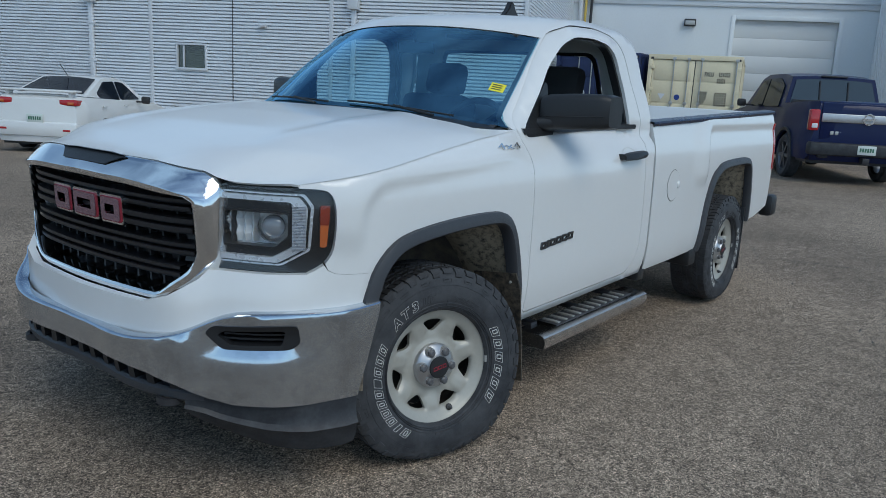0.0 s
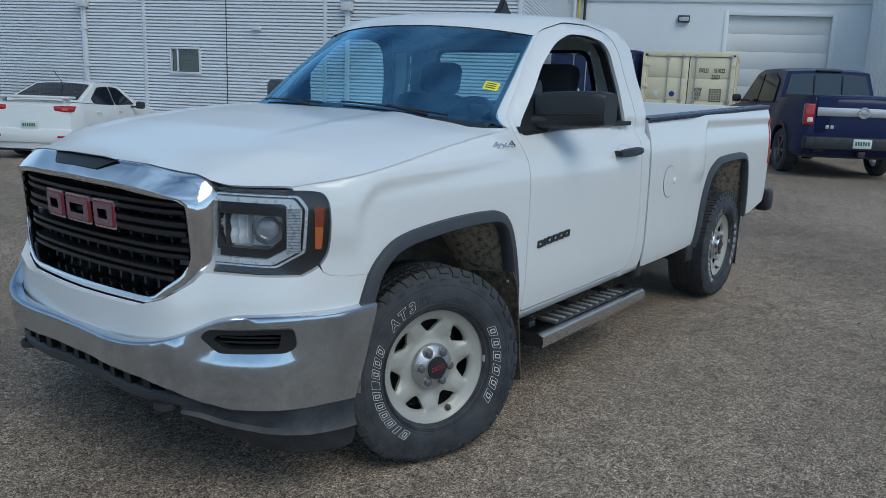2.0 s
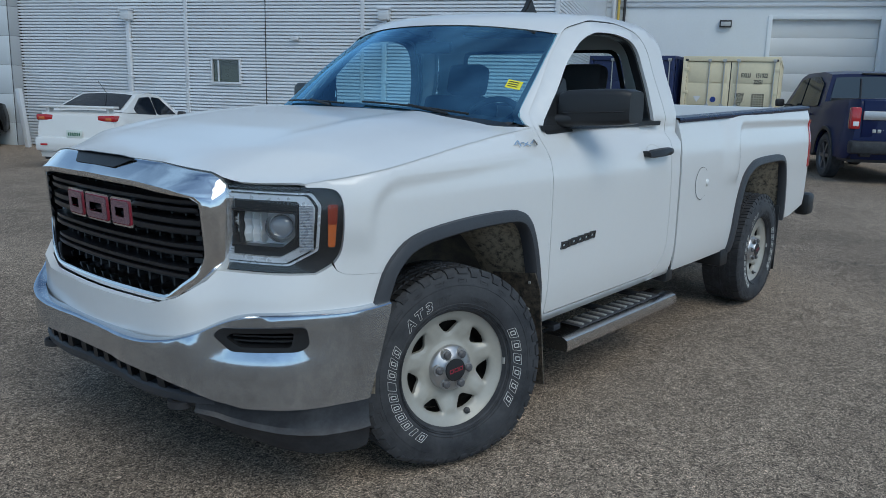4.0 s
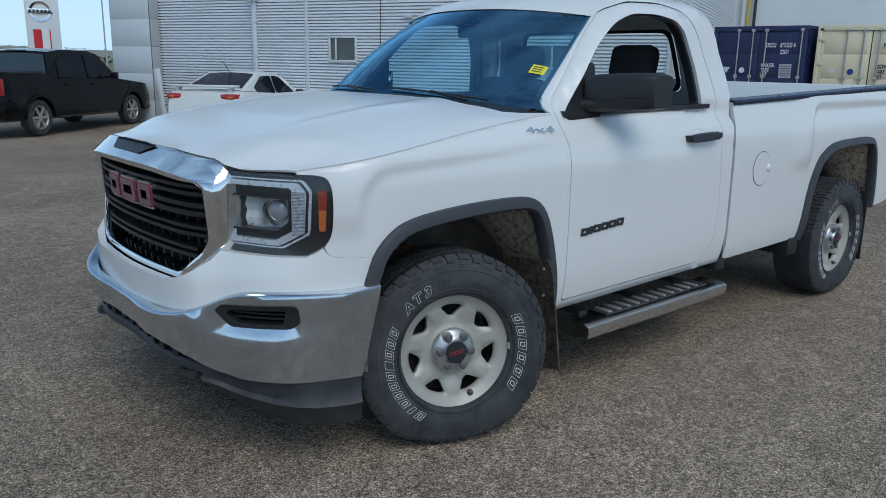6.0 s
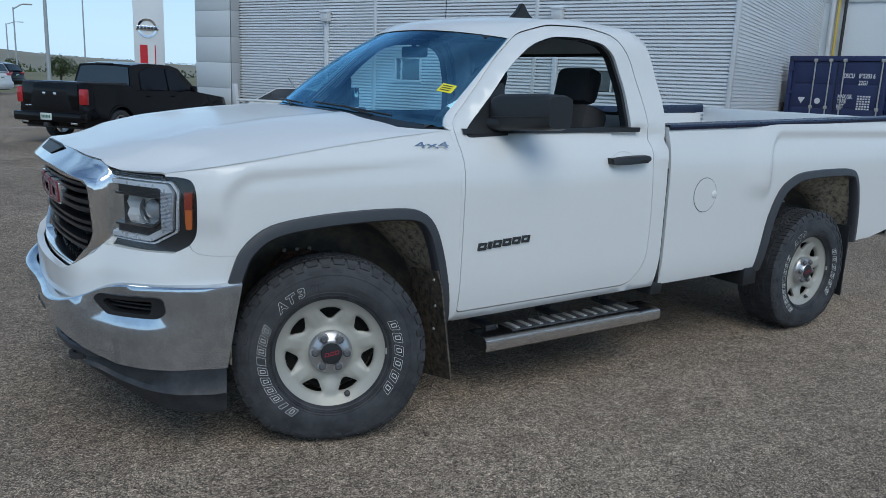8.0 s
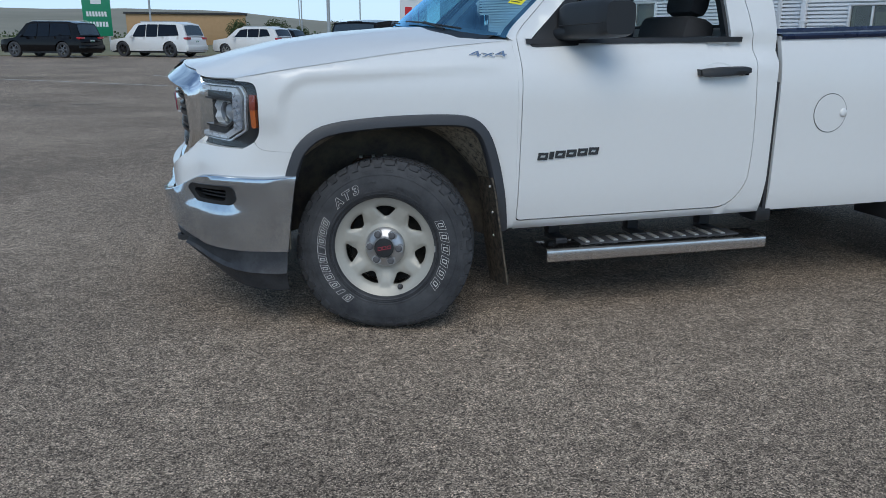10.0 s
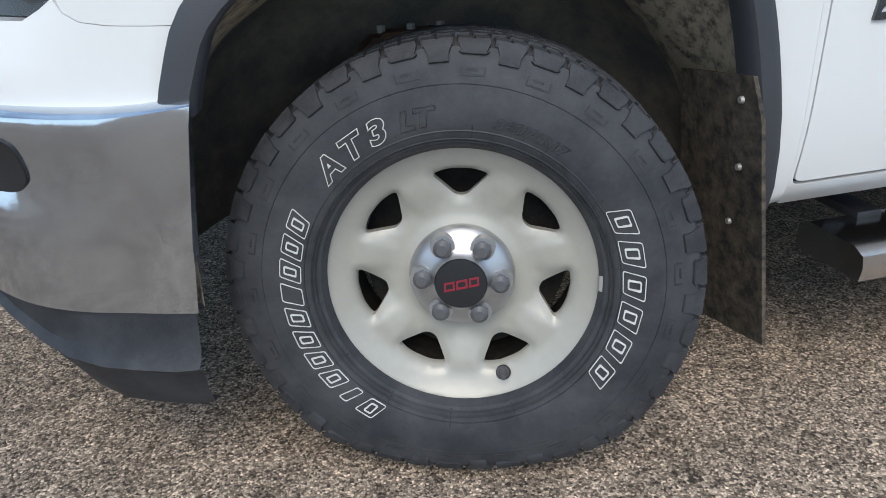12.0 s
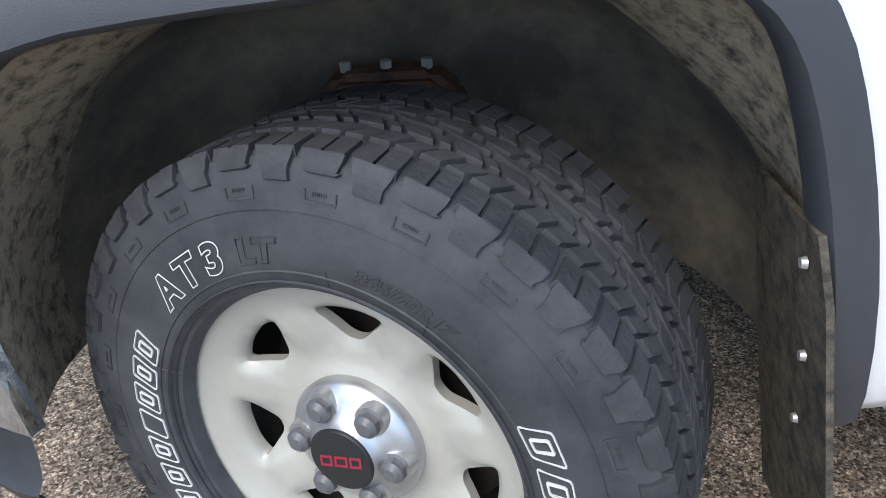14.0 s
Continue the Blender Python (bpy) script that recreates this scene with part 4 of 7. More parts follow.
for k, z in enumerate((1.045, .975, .895, .815)):
    half = mix_at(z, [.745, .835, .88, 1.07], [.38, .50, .53, .525])
    bm = bmesh.new()
    ys = [-half + 2 * half * i / 16 for i in range(17)]
    hgt = .054 if k == 1 else .044
    for dz, o1 in ((0.0, .012), (hgt * .55, .008)):
        add_grid(bm, [[frontal(y, z + dz - hgt / 2 + a, o) for y in ys] for a, o in ((0, -.06), (0, o1 - .006), (.006, o1), (hgt * .4, o1), (hgt * .5, -.06))])
    part("grille_bar", bm, GRILLE_BLACK, truck)
for i in range(15):
    y = -.49 + i * .07
    lo = mix_at(abs(y), [.38, .50, .53], [.75, .835, .88])
    bm = bmesh.new()
    add_box(bm, (front_x(y, .9) + .040, y - .005, lo), (front_x(y, .9) + .07, y + .006, 1.085))
    part("grille_slat", bm, BLACK_PLASTIC, truck, smooth=0)
for z in (1.02, .945, .865, .79):
    half = mix_at(z, [.745, .835, .88, 1.07], [.38, .50, .53, .525])
    bm = bmesh.new()
    add_grid(bm, [[frontal(-half + 2 * half * i / 12, z + a, o) for i in range(13)] for a, o in ((0, -.07), (0, -.042), (.010, -.042), (.010, -.07))])
    part("grille_slat", bm, BLACK_PLASTIC, truck)


def emblem():
    """Three plain red blocks with chrome edges on the grille."""
    for y0, y1 in ((.095, .232), (-.088, .080), (-.232, -.103)):
        for grow, out, mt in ((0, .022, CHROME), (.007, .026, RED), (.011, .029, MAUVE)):
            pts = rounded([(y0 + grow, .944 + grow), (y1 - grow, .944 + grow), (y1 - grow, 1.046 - grow), (y0 + grow, 1.046 - grow)], .012)
            hole = rounded([(y0 + .040, .978), (y1 - .034, .978), (y1 - .034, 1.012), (y0 + .040, 1.012)], .004)
            bm = bmesh.new()
            add_sheet(bm, pts, [hole], .05, lambda u, v: frontal(u, v, out), lambda u, v: frontal(u, v, -.01))
            part("emblem_block", bm, mt, surround, smooth=30)


emblem()

# headlamps
LAMP = [(-1.03, .842), (-.80, .838)] + LAMP_EDGE[::-1] + [(-1.03, 1.128)]
EYE_BOX = rounded([(-.735, 1.035), (-.985, 1.04), (-.982, .925), (-.78, .920), (-.735, .955)], .012)
for side in (1, -1):
    lamp_ob = None
    bm = bmesh.new()
    add_sheet(bm, LAMP, [EYE_BOX], .04, lambda u, v: skin(u, v, -.03, side), lambda u, v: skin(u, v, -.06, side))
    lamp_ob = part("headlamp", bm, GRILLE_BLACK, truck, "headlamp with silver surround and amber marker")
    # dark backing that runs in behind the grille's chrome, and the brow under the hood
    bm = bmesh.new()
    add_sheet(bm, [(-.59, 1.115), (-1.12, 1.125), (-1.12, .845), (-.62, .845)], [EYE_BOX], .06, lambda u, v: skin(u, v, -.055, side), lambda u, v: skin(u, v, -.10, side))
    add_grid(bm, [[skin(q, z, o, side) for q in (-.72, -.78, -.84, -.90, -.96, -1.01, -1.06)] for z, o in ((1.112, -.02), (1.114, -.010), (1.121, -.012), (1.124, -.05))])
    part("housing", bm, GRILLE_BLACK, lamp_ob)
    bm = bmesh.new()
    add_sheet(bm, EYE_BOX, [], .05, lambda u, v: skin(u, v, -.085, side), lambda u, v: skin(u, v, -.03, side))
    part("reflector", bm, LAMP_BRIGHT, lamp_ob)
    # ribbed silver bracket round the reflector
    bm = bmesh.new()
    shape = rounded([(-.645, 1.065), (-.675, 1.103), (-1.02, 1.108), (-1.02, .866), (-.755, .860), (-.655, .912)], .012)
    tier = lambda k: [(-.90 + (x + .90) * k, .985 + (z - .985) * k) for x, z in shape]
    for ka, kb, o in ((.985, .945, -.016), (.905, .765, -.010)):
        add_sheet(bm, tier(ka), [tier(kb)], .03, lambda u, v: skin(u, v, o, side), lambda u, v: skin(u, v, o - .025, side))
    for i in range(30):
        z = .915 + i * .005
        add_grid(bm, [[skin(q, z + a, o, side) for q in (-.722, -.676)] for a, o in ((0, -.0095), (.0025, -.004), (.005, -.0095))])
    part("light_bracket", bm, LAMP_RIB, lamp_ob)
    bm = bmesh.new()
    add_sheet(bm, [(-.86 + (x + .86) * 1.07, .98 + (z - .98) * 1.10) for x, z in EYE_BOX], [[(-.86 + (x + .86) * .985, .98 + (z - .98) * .97) for x, z in EYE_BOX]], .03, lambda u, v: skin(u, v, -.020, side), lambda u, v: skin(u, v, -.06, side))
    part("eye_trim", bm, GRILLE_BLACK, lamp_ob)
    bm = bmesh.new()
    c0 = Vector(skin(-.795, .985, -.06, side))
    c1 = Vector(skin(-.795, .985, -.03, side))
    ax = (c1 - c0).normalized()
    rot = ax.to_track_quat("Z", "Y").to_matrix().to_4x4()
    add_cyl(bm, .045, .050, -.01, .022, 24, Matrix.Translation(c0) @ rot, caps=False)
    part("projector_ring", bm, CHROME, lamp_ob)
    bm = bmesh.new()
    bmesh.ops.create_uvsphere(bm, u_segments=20, v_segments=10, radius=.040, matrix=Matrix.Translation(c0) @ rot @ Matrix.Diagonal((1, 1, .5, 1)))
    part("projector_lens", bm, mat("projector_glass", (.25, .27, .3), rough=.05, coat=1.0, var=0, fvar=0) if side == 1 else LAMP_SILVER, lamp_ob)
    bm = bmesh.new()
    facets = [(-.855 - .03 * k - d, o) for k in range(4) for d, o in ((0.0, -.082), (.013, -.052), (.026, -.074))]
    add_grid(bm, [[skin(q, z, o + p, side) for q, o in facets] for z, p in ((.928, -.01), (.955, .004), (.98, -.008), (1.005, .004), (1.032, -.01))])
    part("reflector_facets", bm, LAMP_BRIGHT, lamp_ob, "faceted bright reflector", smooth=15)
    bm = bmesh.new()
    add_sheet(bm, rounded([(-.598, 1.065), (-.628, 1.065), (-.628, .925), (-.605, .925)], .008), [], .03, lambda u, v: skin(u, v, -.012, side), lambda u, v: skin(u, v, -.035, side))
    part("amber_marker", bm, AMBER, lamp_ob)
    bm = bmesh.new()
    add_sheet(bm, rounded([(-.597, 1.067), (-.629, 1.067), (-.629, 1.002), (-.600, 1.002)], .006), [], .03, lambda u, v: skin(u, v, -.009, side), lambda u, v: skin(u, v, -.03, side))
    part("red_reflector", bm, DEEP_AMBER, lamp_ob)
    bm = bmesh.new()
    add_sheet(bm, LAMP, [], .04, lambda u, v: skin(u, v, .0, side))
    ln = part("lens_cover", bm, LENS, lamp_ob)
    ln.visible_shadow = False


# hood
EDGE_Q = [-.70 + i * .03 for i in range(46)]
EDGE = [skin(q, ztop(q)) for q in EDGE_Q]


def hood_pt(u, v):
    """u across from -1 to 1, v from the nose to the windshield."""
    au = abs(u)
    xe = EDGE[0][0] + (.60 - EDGE[0][0]) * v
    we = -mix_at(xe, [e[0] for e in EDGE], [e[1] for e in EDGE])
    y = u * we
    xf = front_x(min(abs(y), .80), 1.13) + .032 - .027 * smooth_step(.53, .60, abs(y))
    xf += (EDGE[0][0] - xf) * au ** 12
    xb = .19 + .10 * au ** 2.2 + .06 * smooth_step(.7, .95, au) + .23 * smooth_step(.955, .985, au) * au
    x = xf + (xb - xf) * v
    zt = mix_at(xe, [e[0] for e in EDGE], [e[2] for e in EDGE]) + .0005
    zc = mix_at(x, [-.93, -.87, -.7, -.43, -.13, .34, .6], [1.165, 1.192, 1.222, 1.285, 1.328, 1.368, 1.375])
    f = 1 - au ** 3.0
    ridge = .008 * smooth_step(.50, .58, au) * (1 - smooth_step(.60, .80, au))
    z = zt + (zc - zt) * f + ridge * smooth_step(.1, .4, v)
    zf = mix_at(abs(y), [0, .35, .55, .60, .64, .70, .75, .80], [1.186, 1.181, 1.158, 1.140, 1.128, 1.127, 1.130, 1.1345])
    zz = zf + (z - zf) * smooth_step(-.06, .22, v)
    return (x, -y * (1 + .004 * au ** 20), zz + (zt - .001 * au ** 20 - zz) * au ** 14)


bm = bmesh.new()
us = [-1 + 2 * i / 60 for i in range(61)]
vs_ = [(i / 36) ** 1.15 for i in range(37)]
rows = [[hood_pt(u, v) for u in us] for v in vs_]
rows.insert(0, [(x + .016 * (1 - abs(u) ** 10), y, z - .007) for u, (x, y, z) in zip(us, rows[0])])
rows.append([(x + .01, y, z - .03) for x, y, z in rows[-1]])
add_grid(bm, rows)
part("hood", bm, WHITE_PAINT, truck, smooth=60)

# door with its window frame
DOOR = rounded([(.5835, .478), (1.70, .488), (1.80, .60), (1.815, .80), (1.80, 1.25), (1.775, 1.42), (1.70, 1.66), (1.62, 1.765), (1.45, 1.80), (1.20, 1.795), (1.04, 1.745), (.90, 1.62), (.745, 1.455), (.602, 1.31)],
               [.02, .08, .1, .1, .1, .1, .06, .06, .05, .05, .05, .05, .1, .02])
WINDOW = rounded([(.655, 1.285), (1.685, 1.30), (1.655, 1.50), (1.595, 1.67), (1.535, 1.725), (1.40, 1.748), (1.22, 1.745), (1.08, 1.70), (.94, 1.585), (.80, 1.43)],
                 [.01, .02, .05, .05, .05, .05, .05, .05, .05, .05])
doors = panel("door", DOOR, [WINDOW], step=.04, clean=.0005)
cab_out = [(.5735, .432), (1.90, .45), (1.915, .62), (1.918, .95), (1.925, 1.30), (1.912, 1.47), (1.865, 1.65), (1.82, 1.755), (1.73, 1.812), (1.40, 1.84), (1.17, 1.822), (1.06, 1.775), (1.0, 1.722), (.85, 1.585), (.70, 1.445), (.56, 1.312), (.565, 1.299), (.5735, 1.297)]
gap = [(max(.5778, c[0] + (x - c[0]) * 1.006), c[1] + (z - c[1]) * 1.010) for c in ((1.2, 1.1),) for x, z in DOOR]
panel("cab_side", cab_out, [gap], step=.045, clean=.0005)
for side, d in zip((1, -1), doors):
    # dark rubber seal behind the shut line
    bm = bmesh.new()
    add_sheet(bm, [(1.2 + (x - 1.2) * 1.02, 1.1 + (z - 1.1) * 1.025) for x, z in DOOR], [[(1.2 + (x - 1.2) * .975, 1.1 + (z - 1.1) * .97) for x, z in DOOR]], .05, lambda u, v: skin(u, v, -.017, side))
    part("door_seal", bm, DARK, d)
    # black frame round the opening, and the belt strip
    inner = [(1.18 + (x - 1.18) * .965, 1.52 + (z - 1.52) * .955) for x, z in WINDOW]
    bm = bmesh.new()
    add_sheet(bm, [(1.18 + (x - 1.18) * 1.01, 1.52 + (z - 1.52) * 1.02) for x, z in WINDOW], [inner], .06, lambda u, v: skin(u, v, -.018, side), lambda u, v: skin(u, v, -.06, side))
    part("window_seal", bm, BLACK_PLASTIC, d)
    bm = bmesh.new()
    add_grid(bm, [[skin(q, 1.278 + .012 * (q - .62) + a, o, side) for q in (.64, .8, 1.0, 1.2, 1.4, 1.6, 1.735)] for a, o in ((0, -.01), (0, .010), (.022, .008), (.026, -.012))])
    part("belt_strip", bm, BLACK_PLASTIC, d)
    # small black sail in front of the mirror
    bm = bmesh.new()
    add_sheet(bm, rounded([(.640, 1.262), (.90, 1.272), (.90, 1.50), (.885, 1.515), (.80, 1.432)], [.05, .01, .01, .01, .02]), [], .06, lambda u, v: skin(u, v, .004, side), lambda u, v: skin(u, v, -.05, side))
    part("mirror_sail", bm, BLACK_PLASTIC, d)
    # handle
    bm = bmesh.new()
    hx = [1.485 + i * .02 for i in range(14)]
    ring = []
    for x in hx:
        t = (x - 1.485) / .26
        k = .6 + .4 * math.sin(math.pi * min(1, max(0, t))) ** .4
        o = .034 + .012 * math.sin(math.pi * t)
        z0 = 1.148 + .012 * t
        ring.append([skin(x, z0 + a * k, o + b * k, side) for a, b in ((-.022, -.012), (-.018, .008), (0, .013), (.018, .006), (.022, -.014), (0, -.02))])
    add_grid(bm, ring, close=True)
    bm.faces.new([v for v in bm.verts][:6])
    bm.faces.new([v for v in bm.verts][-6:])
    part("door_handle", bm, BLACK_PLASTIC, d)
    for x in (1.50, 1.72):
        bm = bmesh.new()
        add_grid(bm, [[skin(x + a * .018, 1.15 + b * .014, o, side) for a, b in ((-1, -1), (1, -1), (1, 1), (-1, 1))] for o in (-.005, .03)], close=True)
        part("handle_base", bm, BLACK_PLASTIC, d)
    bm = bmesh.new()
    cup = [(1.60 + .075 * math.cos(a * math.tau / 20), 1.160 + .036 * math.sin(a * math.tau / 20)) for a in range(20)]
    add_sheet(bm, cup, [], .03, lambda u, v: skin(u, v, .0025 - .02 * max(0, 1 - ((u - 1.60) / .075) ** 2 - ((v - 1.160) / .036) ** 2), side))
    part("handle_cup", bm, WHITE_PAINT, d)
    # badge: plain dark blocks
    for i in range(6):
        bx = .672 + (0, .056, .086, .142, .198, .254)[i]
        bz = .760 + i * .0035
        bm = bmesh.new()
        wd = .022 if i == 1 else .048
        hole = [[(bx + .012, bz + .012), (bx + wd - .012, bz + .012), (bx + wd - .006, bz + .022), (bx + .018, bz + .022)]] if i != 1 else []
        add_sheet(bm, [(bx, bz), (bx + wd, bz), (bx + wd + .006, bz + .034), (bx + .006, bz + .034)], hole, .05, lambda u, v: skin(u, v, .006, side), lambda u, v: skin(u, v, -.002, side))
        part("badge_block", bm, mat("dark_badge", (.10, .11, .12), rough=.25, metal=.8) if i == 0 and side == 1 else bpy.data.materials["dark_badge"], d, smooth=20)
    # inner door card
    bm = bmesh.new()
    add_sheet(bm, [(.66, .50), (1.78, .50), (1.76, 1.27), (.66, 1.27)], [], .2, lambda u, v: skin(u, v, -.10, side), lambda u, v: skin(u, v, -.03, side))
    part("door_card", bm, SEAT_CLOTH, d)

# 4x4 badge on the fender
t4 = text_part("fender_badge", "4x4", .075, Matrix.Translation(Vector(skin(.352, 1.222, .004))) @ pose(0, 0, 0, 50, 0, 0) @ Matrix.Diagonal((1.6, .62, 1, 1)), CHROME, truck, .004, "chrome 4x4 badge")

# arch flares
for nm, arch, cx in (("front", ARCH_F, .04), ("rear", ARCH_R, 3.36)):
    for side in (1, -1):
        line = bead(arch)
        bm = bmesh.new()
        rows = []
        for f, o in ((-.008, -.012), (-.004, .016), (.010, .024), (.038, .026), (.045, .018), (.047, -.012), (.047, -.03)):
            row = []
            for i, (x, z) in enumerate(line):
                a, b = Vector(line[max(0, i - 1)]), Vector(line[min(len(line) - 1, i + 1)])
                t = (b - a).normalized()
                nrm = Vector((t[1], -t[0]))
                row.append(skin(x + nrm[0] * f, z + nrm[1] * f, o, side))
            rows.append(row)
        add_grid(bm, rows)
        part("arch_flare", bm, GREY_PLASTIC, truck, "dark grey plastic wheel-arch flare", smooth=40)
        # muddy liner
        bm = bmesh.new()
        rows = []
        inl = [(cx + (x - cx) * .93, z - .03 if z > .6 else z) for x, z in line]
        if nm == "front":
            inl = [(-.462, .40), (-.460, .52)] + inl

        hub_x = 0.0 if nm == "front" else 3.378

        def ring(y):
            """The arch's outline, drawn in towards the wall of the engine bay."""
            f = mix_at(y, [.40, .42, .46, .52, .60, .68], [.40, .62, .80, .91, .975, 1.0])
            k = smooth_step(.95, .72, y)
            out = []
            for i, (x, z) in enumerate(inl):
                a = radians(184 - 190 * i / (len(inl) - 1))
                x, z = x + (hub_x + .535 * math.cos(a) - x) * k, z + (.39 + .535 * math.sin(a) - z) * k
                out.append((cx + (x - cx) * f, -side * y, .45 + (z - .45) * f + (.006 * math.sin(i * .9 + y * 9) if y < .9 else 0)))
            return out
        add_grid(bm, [ring(y) for y in (.94, .90, .86, .80, .74, .70, .685)])
        lin = part("arch_liner", bm, LINER, truck, "wheel-arch liner caked with dried mud", smooth=50)
        bm = bmesh.new()
        vs = add_grid(bm, [ring(y) for y in (.686, .66, .62, .58, .54, .50, .47, .44, .42, .41, .40)])
        bm.faces.new(vs[-1])
        part("inner_wall", bm, DARK_MUD, lin, "dark inner wall with a film of mud", smooth=60)


# bed
rail = lambda q: mix_at(q, [1.95, 4.45], [1.318, 1.392])
BED = [(1.944, .455), (2.80, .462)] + bead(ARCH_R) + [(4.10, .56), (4.41, .62), (4.44, .70), (4.455, .95), (4.43, 1.385)] + [(q, rail(q)) for q in (3.6, 2.8, 1.944)]
beds = panel("bed_side", BED, [], step=.026)
for side, d in zip((1, -1), beds):
    bm = bmesh.new()
    qs = [1.944 + i * 2.50 / 12 for i in range(13)]
    add_grid(bm, [[(q, -side * (.917 - y), rail(q) + z) for q in qs] for y, z in ((-.008, -.016), (-.012, 0), (-.004, .010), (.07, .016), (.085, .004), (.086, -.05))])
    part("rail_cap", bm, mat("navy_black_rail_cap", (.010, .018, .05), rough=.28, var=.15) if side == 1 else bpy.data.materials["navy_black_rail_cap"], d)
    bm = bmesh.new()
    low = lambda q: 1.10 if 2.75 < q < 3.95 else .80
    add_grid(bm, [[(q, -side * y, max(z, low(q))) for q in (1.97, 2.3, 2.74, 2.76, 3.3, 3.94, 3.96, 4.2, 4.42)] for y, z in ((.835, 1.33), (.82, 1.2), (.82, .80))])
    add_box(bm, (2.76, min(-side * .56, -side * .82), .80), (3.94, max(-side * .56, -side * .82), 1.12), bevel=.03)
    bmesh.ops.delete(bm, geom=[f for f in bm.faces if (abs(f.calc_center_median().y) > .80 and f.calc_center_median().z < 1.11 and 2.75 < f.calc_center_median().x < 3.95) or f.calc_center_median().z < .81], context="FACES")
    part("bed_inner", bm, WHITE_PAINT, d)
    bm = bmesh.new()
    ring = [(2.248 + .098 * math.cos(a * math.tau / 36), .945 + .098 * math.sin(a * math.tau / 36)) for a in range(36)]
    ring2 = [(2.248 + (x - 2.248) * .965, .945 + (z - .945) * .965) for x, z in ring]
    add_sheet(bm, ring, [ring2], .03, lambda u, v: skin(u, v, .0015, side))
    part("fuel_door_gap", bm, DARK, d)
    bm = bmesh.new()
    add_sheet(bm, ring2, [], .04, lambda u, v: skin(u, v, .003, side), lambda u, v: skin(u, v, -.01, side))
    fd = part("fuel_door", bm, WHITE_PAINT, d)
    bm = bmesh.new()
    bmesh.ops.create_uvsphere(bm, u_segments=12, v_segments=8, radius=.022, matrix=Matrix.Translation(skin(2.325, .945, .004, side)) @ Matrix.Diagonal((1, .4, 1, 1)))
    part("finger_pull", bm, WHITE_PAINT, fd)
    bm = bmesh.new()
    add_sheet(bm, [(4.425, .93), (4.463, .93), (4.463, 1.30), (4.435, 1.30)], [], .05, lambda u, v: skin(u, v, .006, side), lambda u, v: skin(u, v, -.03, side))
    part("tail_lamp", bm, RED_LENS, truck)
    bm = bmesh.new()
    add_box(bm, (4.50, -side * .93 - .06, .52), (4.66, -side * .93 + .06, .70), bevel=.03)
    part("bumper_end", bm, BLACK_PLASTIC, truck)
bm = bmesh.new()
add_box(bm, (1.965, -.83, .80), (2.0, .83, 1.29), bevel=.006)
part("bed_front_wall", bm, WHITE_PAINT, truck)
bm = bmesh.new()
add_box(bm, (1.957, -.82, 1.285), (2.005, .82, 1.312), bevel=.008)
part("bed_front_cap", bm, bpy.data.materials["navy_black_rail_cap"], truck)
bm = bmesh.new()
add_box(bm, (1.99, -.54, .77), (4.43, .54, .80))
for s in (-1, 1):
    add_box(bm, (1.99, min(s * .54, s * .82), .77), (2.72, max(s * .54, s * .82), .80))
    add_box(bm, (3.98, min(s * .54, s * .82), .77), (4.43, max(s * .54, s * .82), .80))
for i in range(6):
    add_box(bm, (2.0, -.49 + i * .18, .80), (4.42, -.41 + i * .18, .812))
part("bed_floor", bm, WHITE_PAINT, truck, smooth=0)
bm = bmesh.new()
add_box(bm, (4.41, -.80, .72), (4.465, .80, 1.385), bevel=.012)
part("tailgate", bm, WHITE_PAINT, truck)
bm = bmesh.new()
add_box(bm, (4.47, -.90, .52), (4.64, .90, .68), bevel=.03)
part("rear_bumper", bm, CHROME_DIRTY, truck)

# roof, windshield, back of cab
def roof_pt(u, v):
    x = mix_at(v, [0, .2, .4, .7, .9, 1.0], [1.0, 1.15, 1.30, 1.60, 1.78, 1.865])
    e = mix_at(x, [1.0, 1.06, 1.17, 1.4, 1.73, 1.82, 1.865], [1.722, 1.775, 1.822, 1.84, 1.812, 1.755, 1.65])
    y = u * (plan_at(1)[1] + side_off(x, e))
    c = mix_at(x, [1.0, 1.15, 1.4, 1.66, 1.80, 1.865], [.045, .03, .022, .025, .035, .04])
    xx = x - .19 * (1 - u * u) * (1 - smooth_step(0, .5, v))
    return (xx, -y, e + c * (1 - abs(u) ** 2.4))


bm = bmesh.new()
rows = [[roof_pt(-1 + i / 16, j / 20) for i in range(33)] for j in range(21)]
add_grid(bm, rows)
part("roof", bm, WHITE_PAINT, truck, smooth=60)


def shield_pt(u, v):
    s = -1 if u < 0 else 1
    au = abs(u)
    low = Vector(skin(.552, 1.305, -.004, s))
    a = Vector((.22 + (low[0] - .22) * au ** 2.6, u * s * low[1], 1.355 - .05 * au ** 2.5))
    b = Vector(roof_pt(u, 0)) + Vector((-.002, 0, -.005))
    top = Vector(roof_pt(s, 0))
    z = 1.305 + .417 * v
    edge = Vector(skin(.552 + (z - 1.305) * 1.073, z, -.004, s)) - (low + (top - low) * v)
    p = a + (b - a) * v + edge * au ** 5
    k = math.sin(math.pi * v) * (1 - au ** 3)
    return (p[0] - .024 * k, p[1], p[2] + .02 * k)


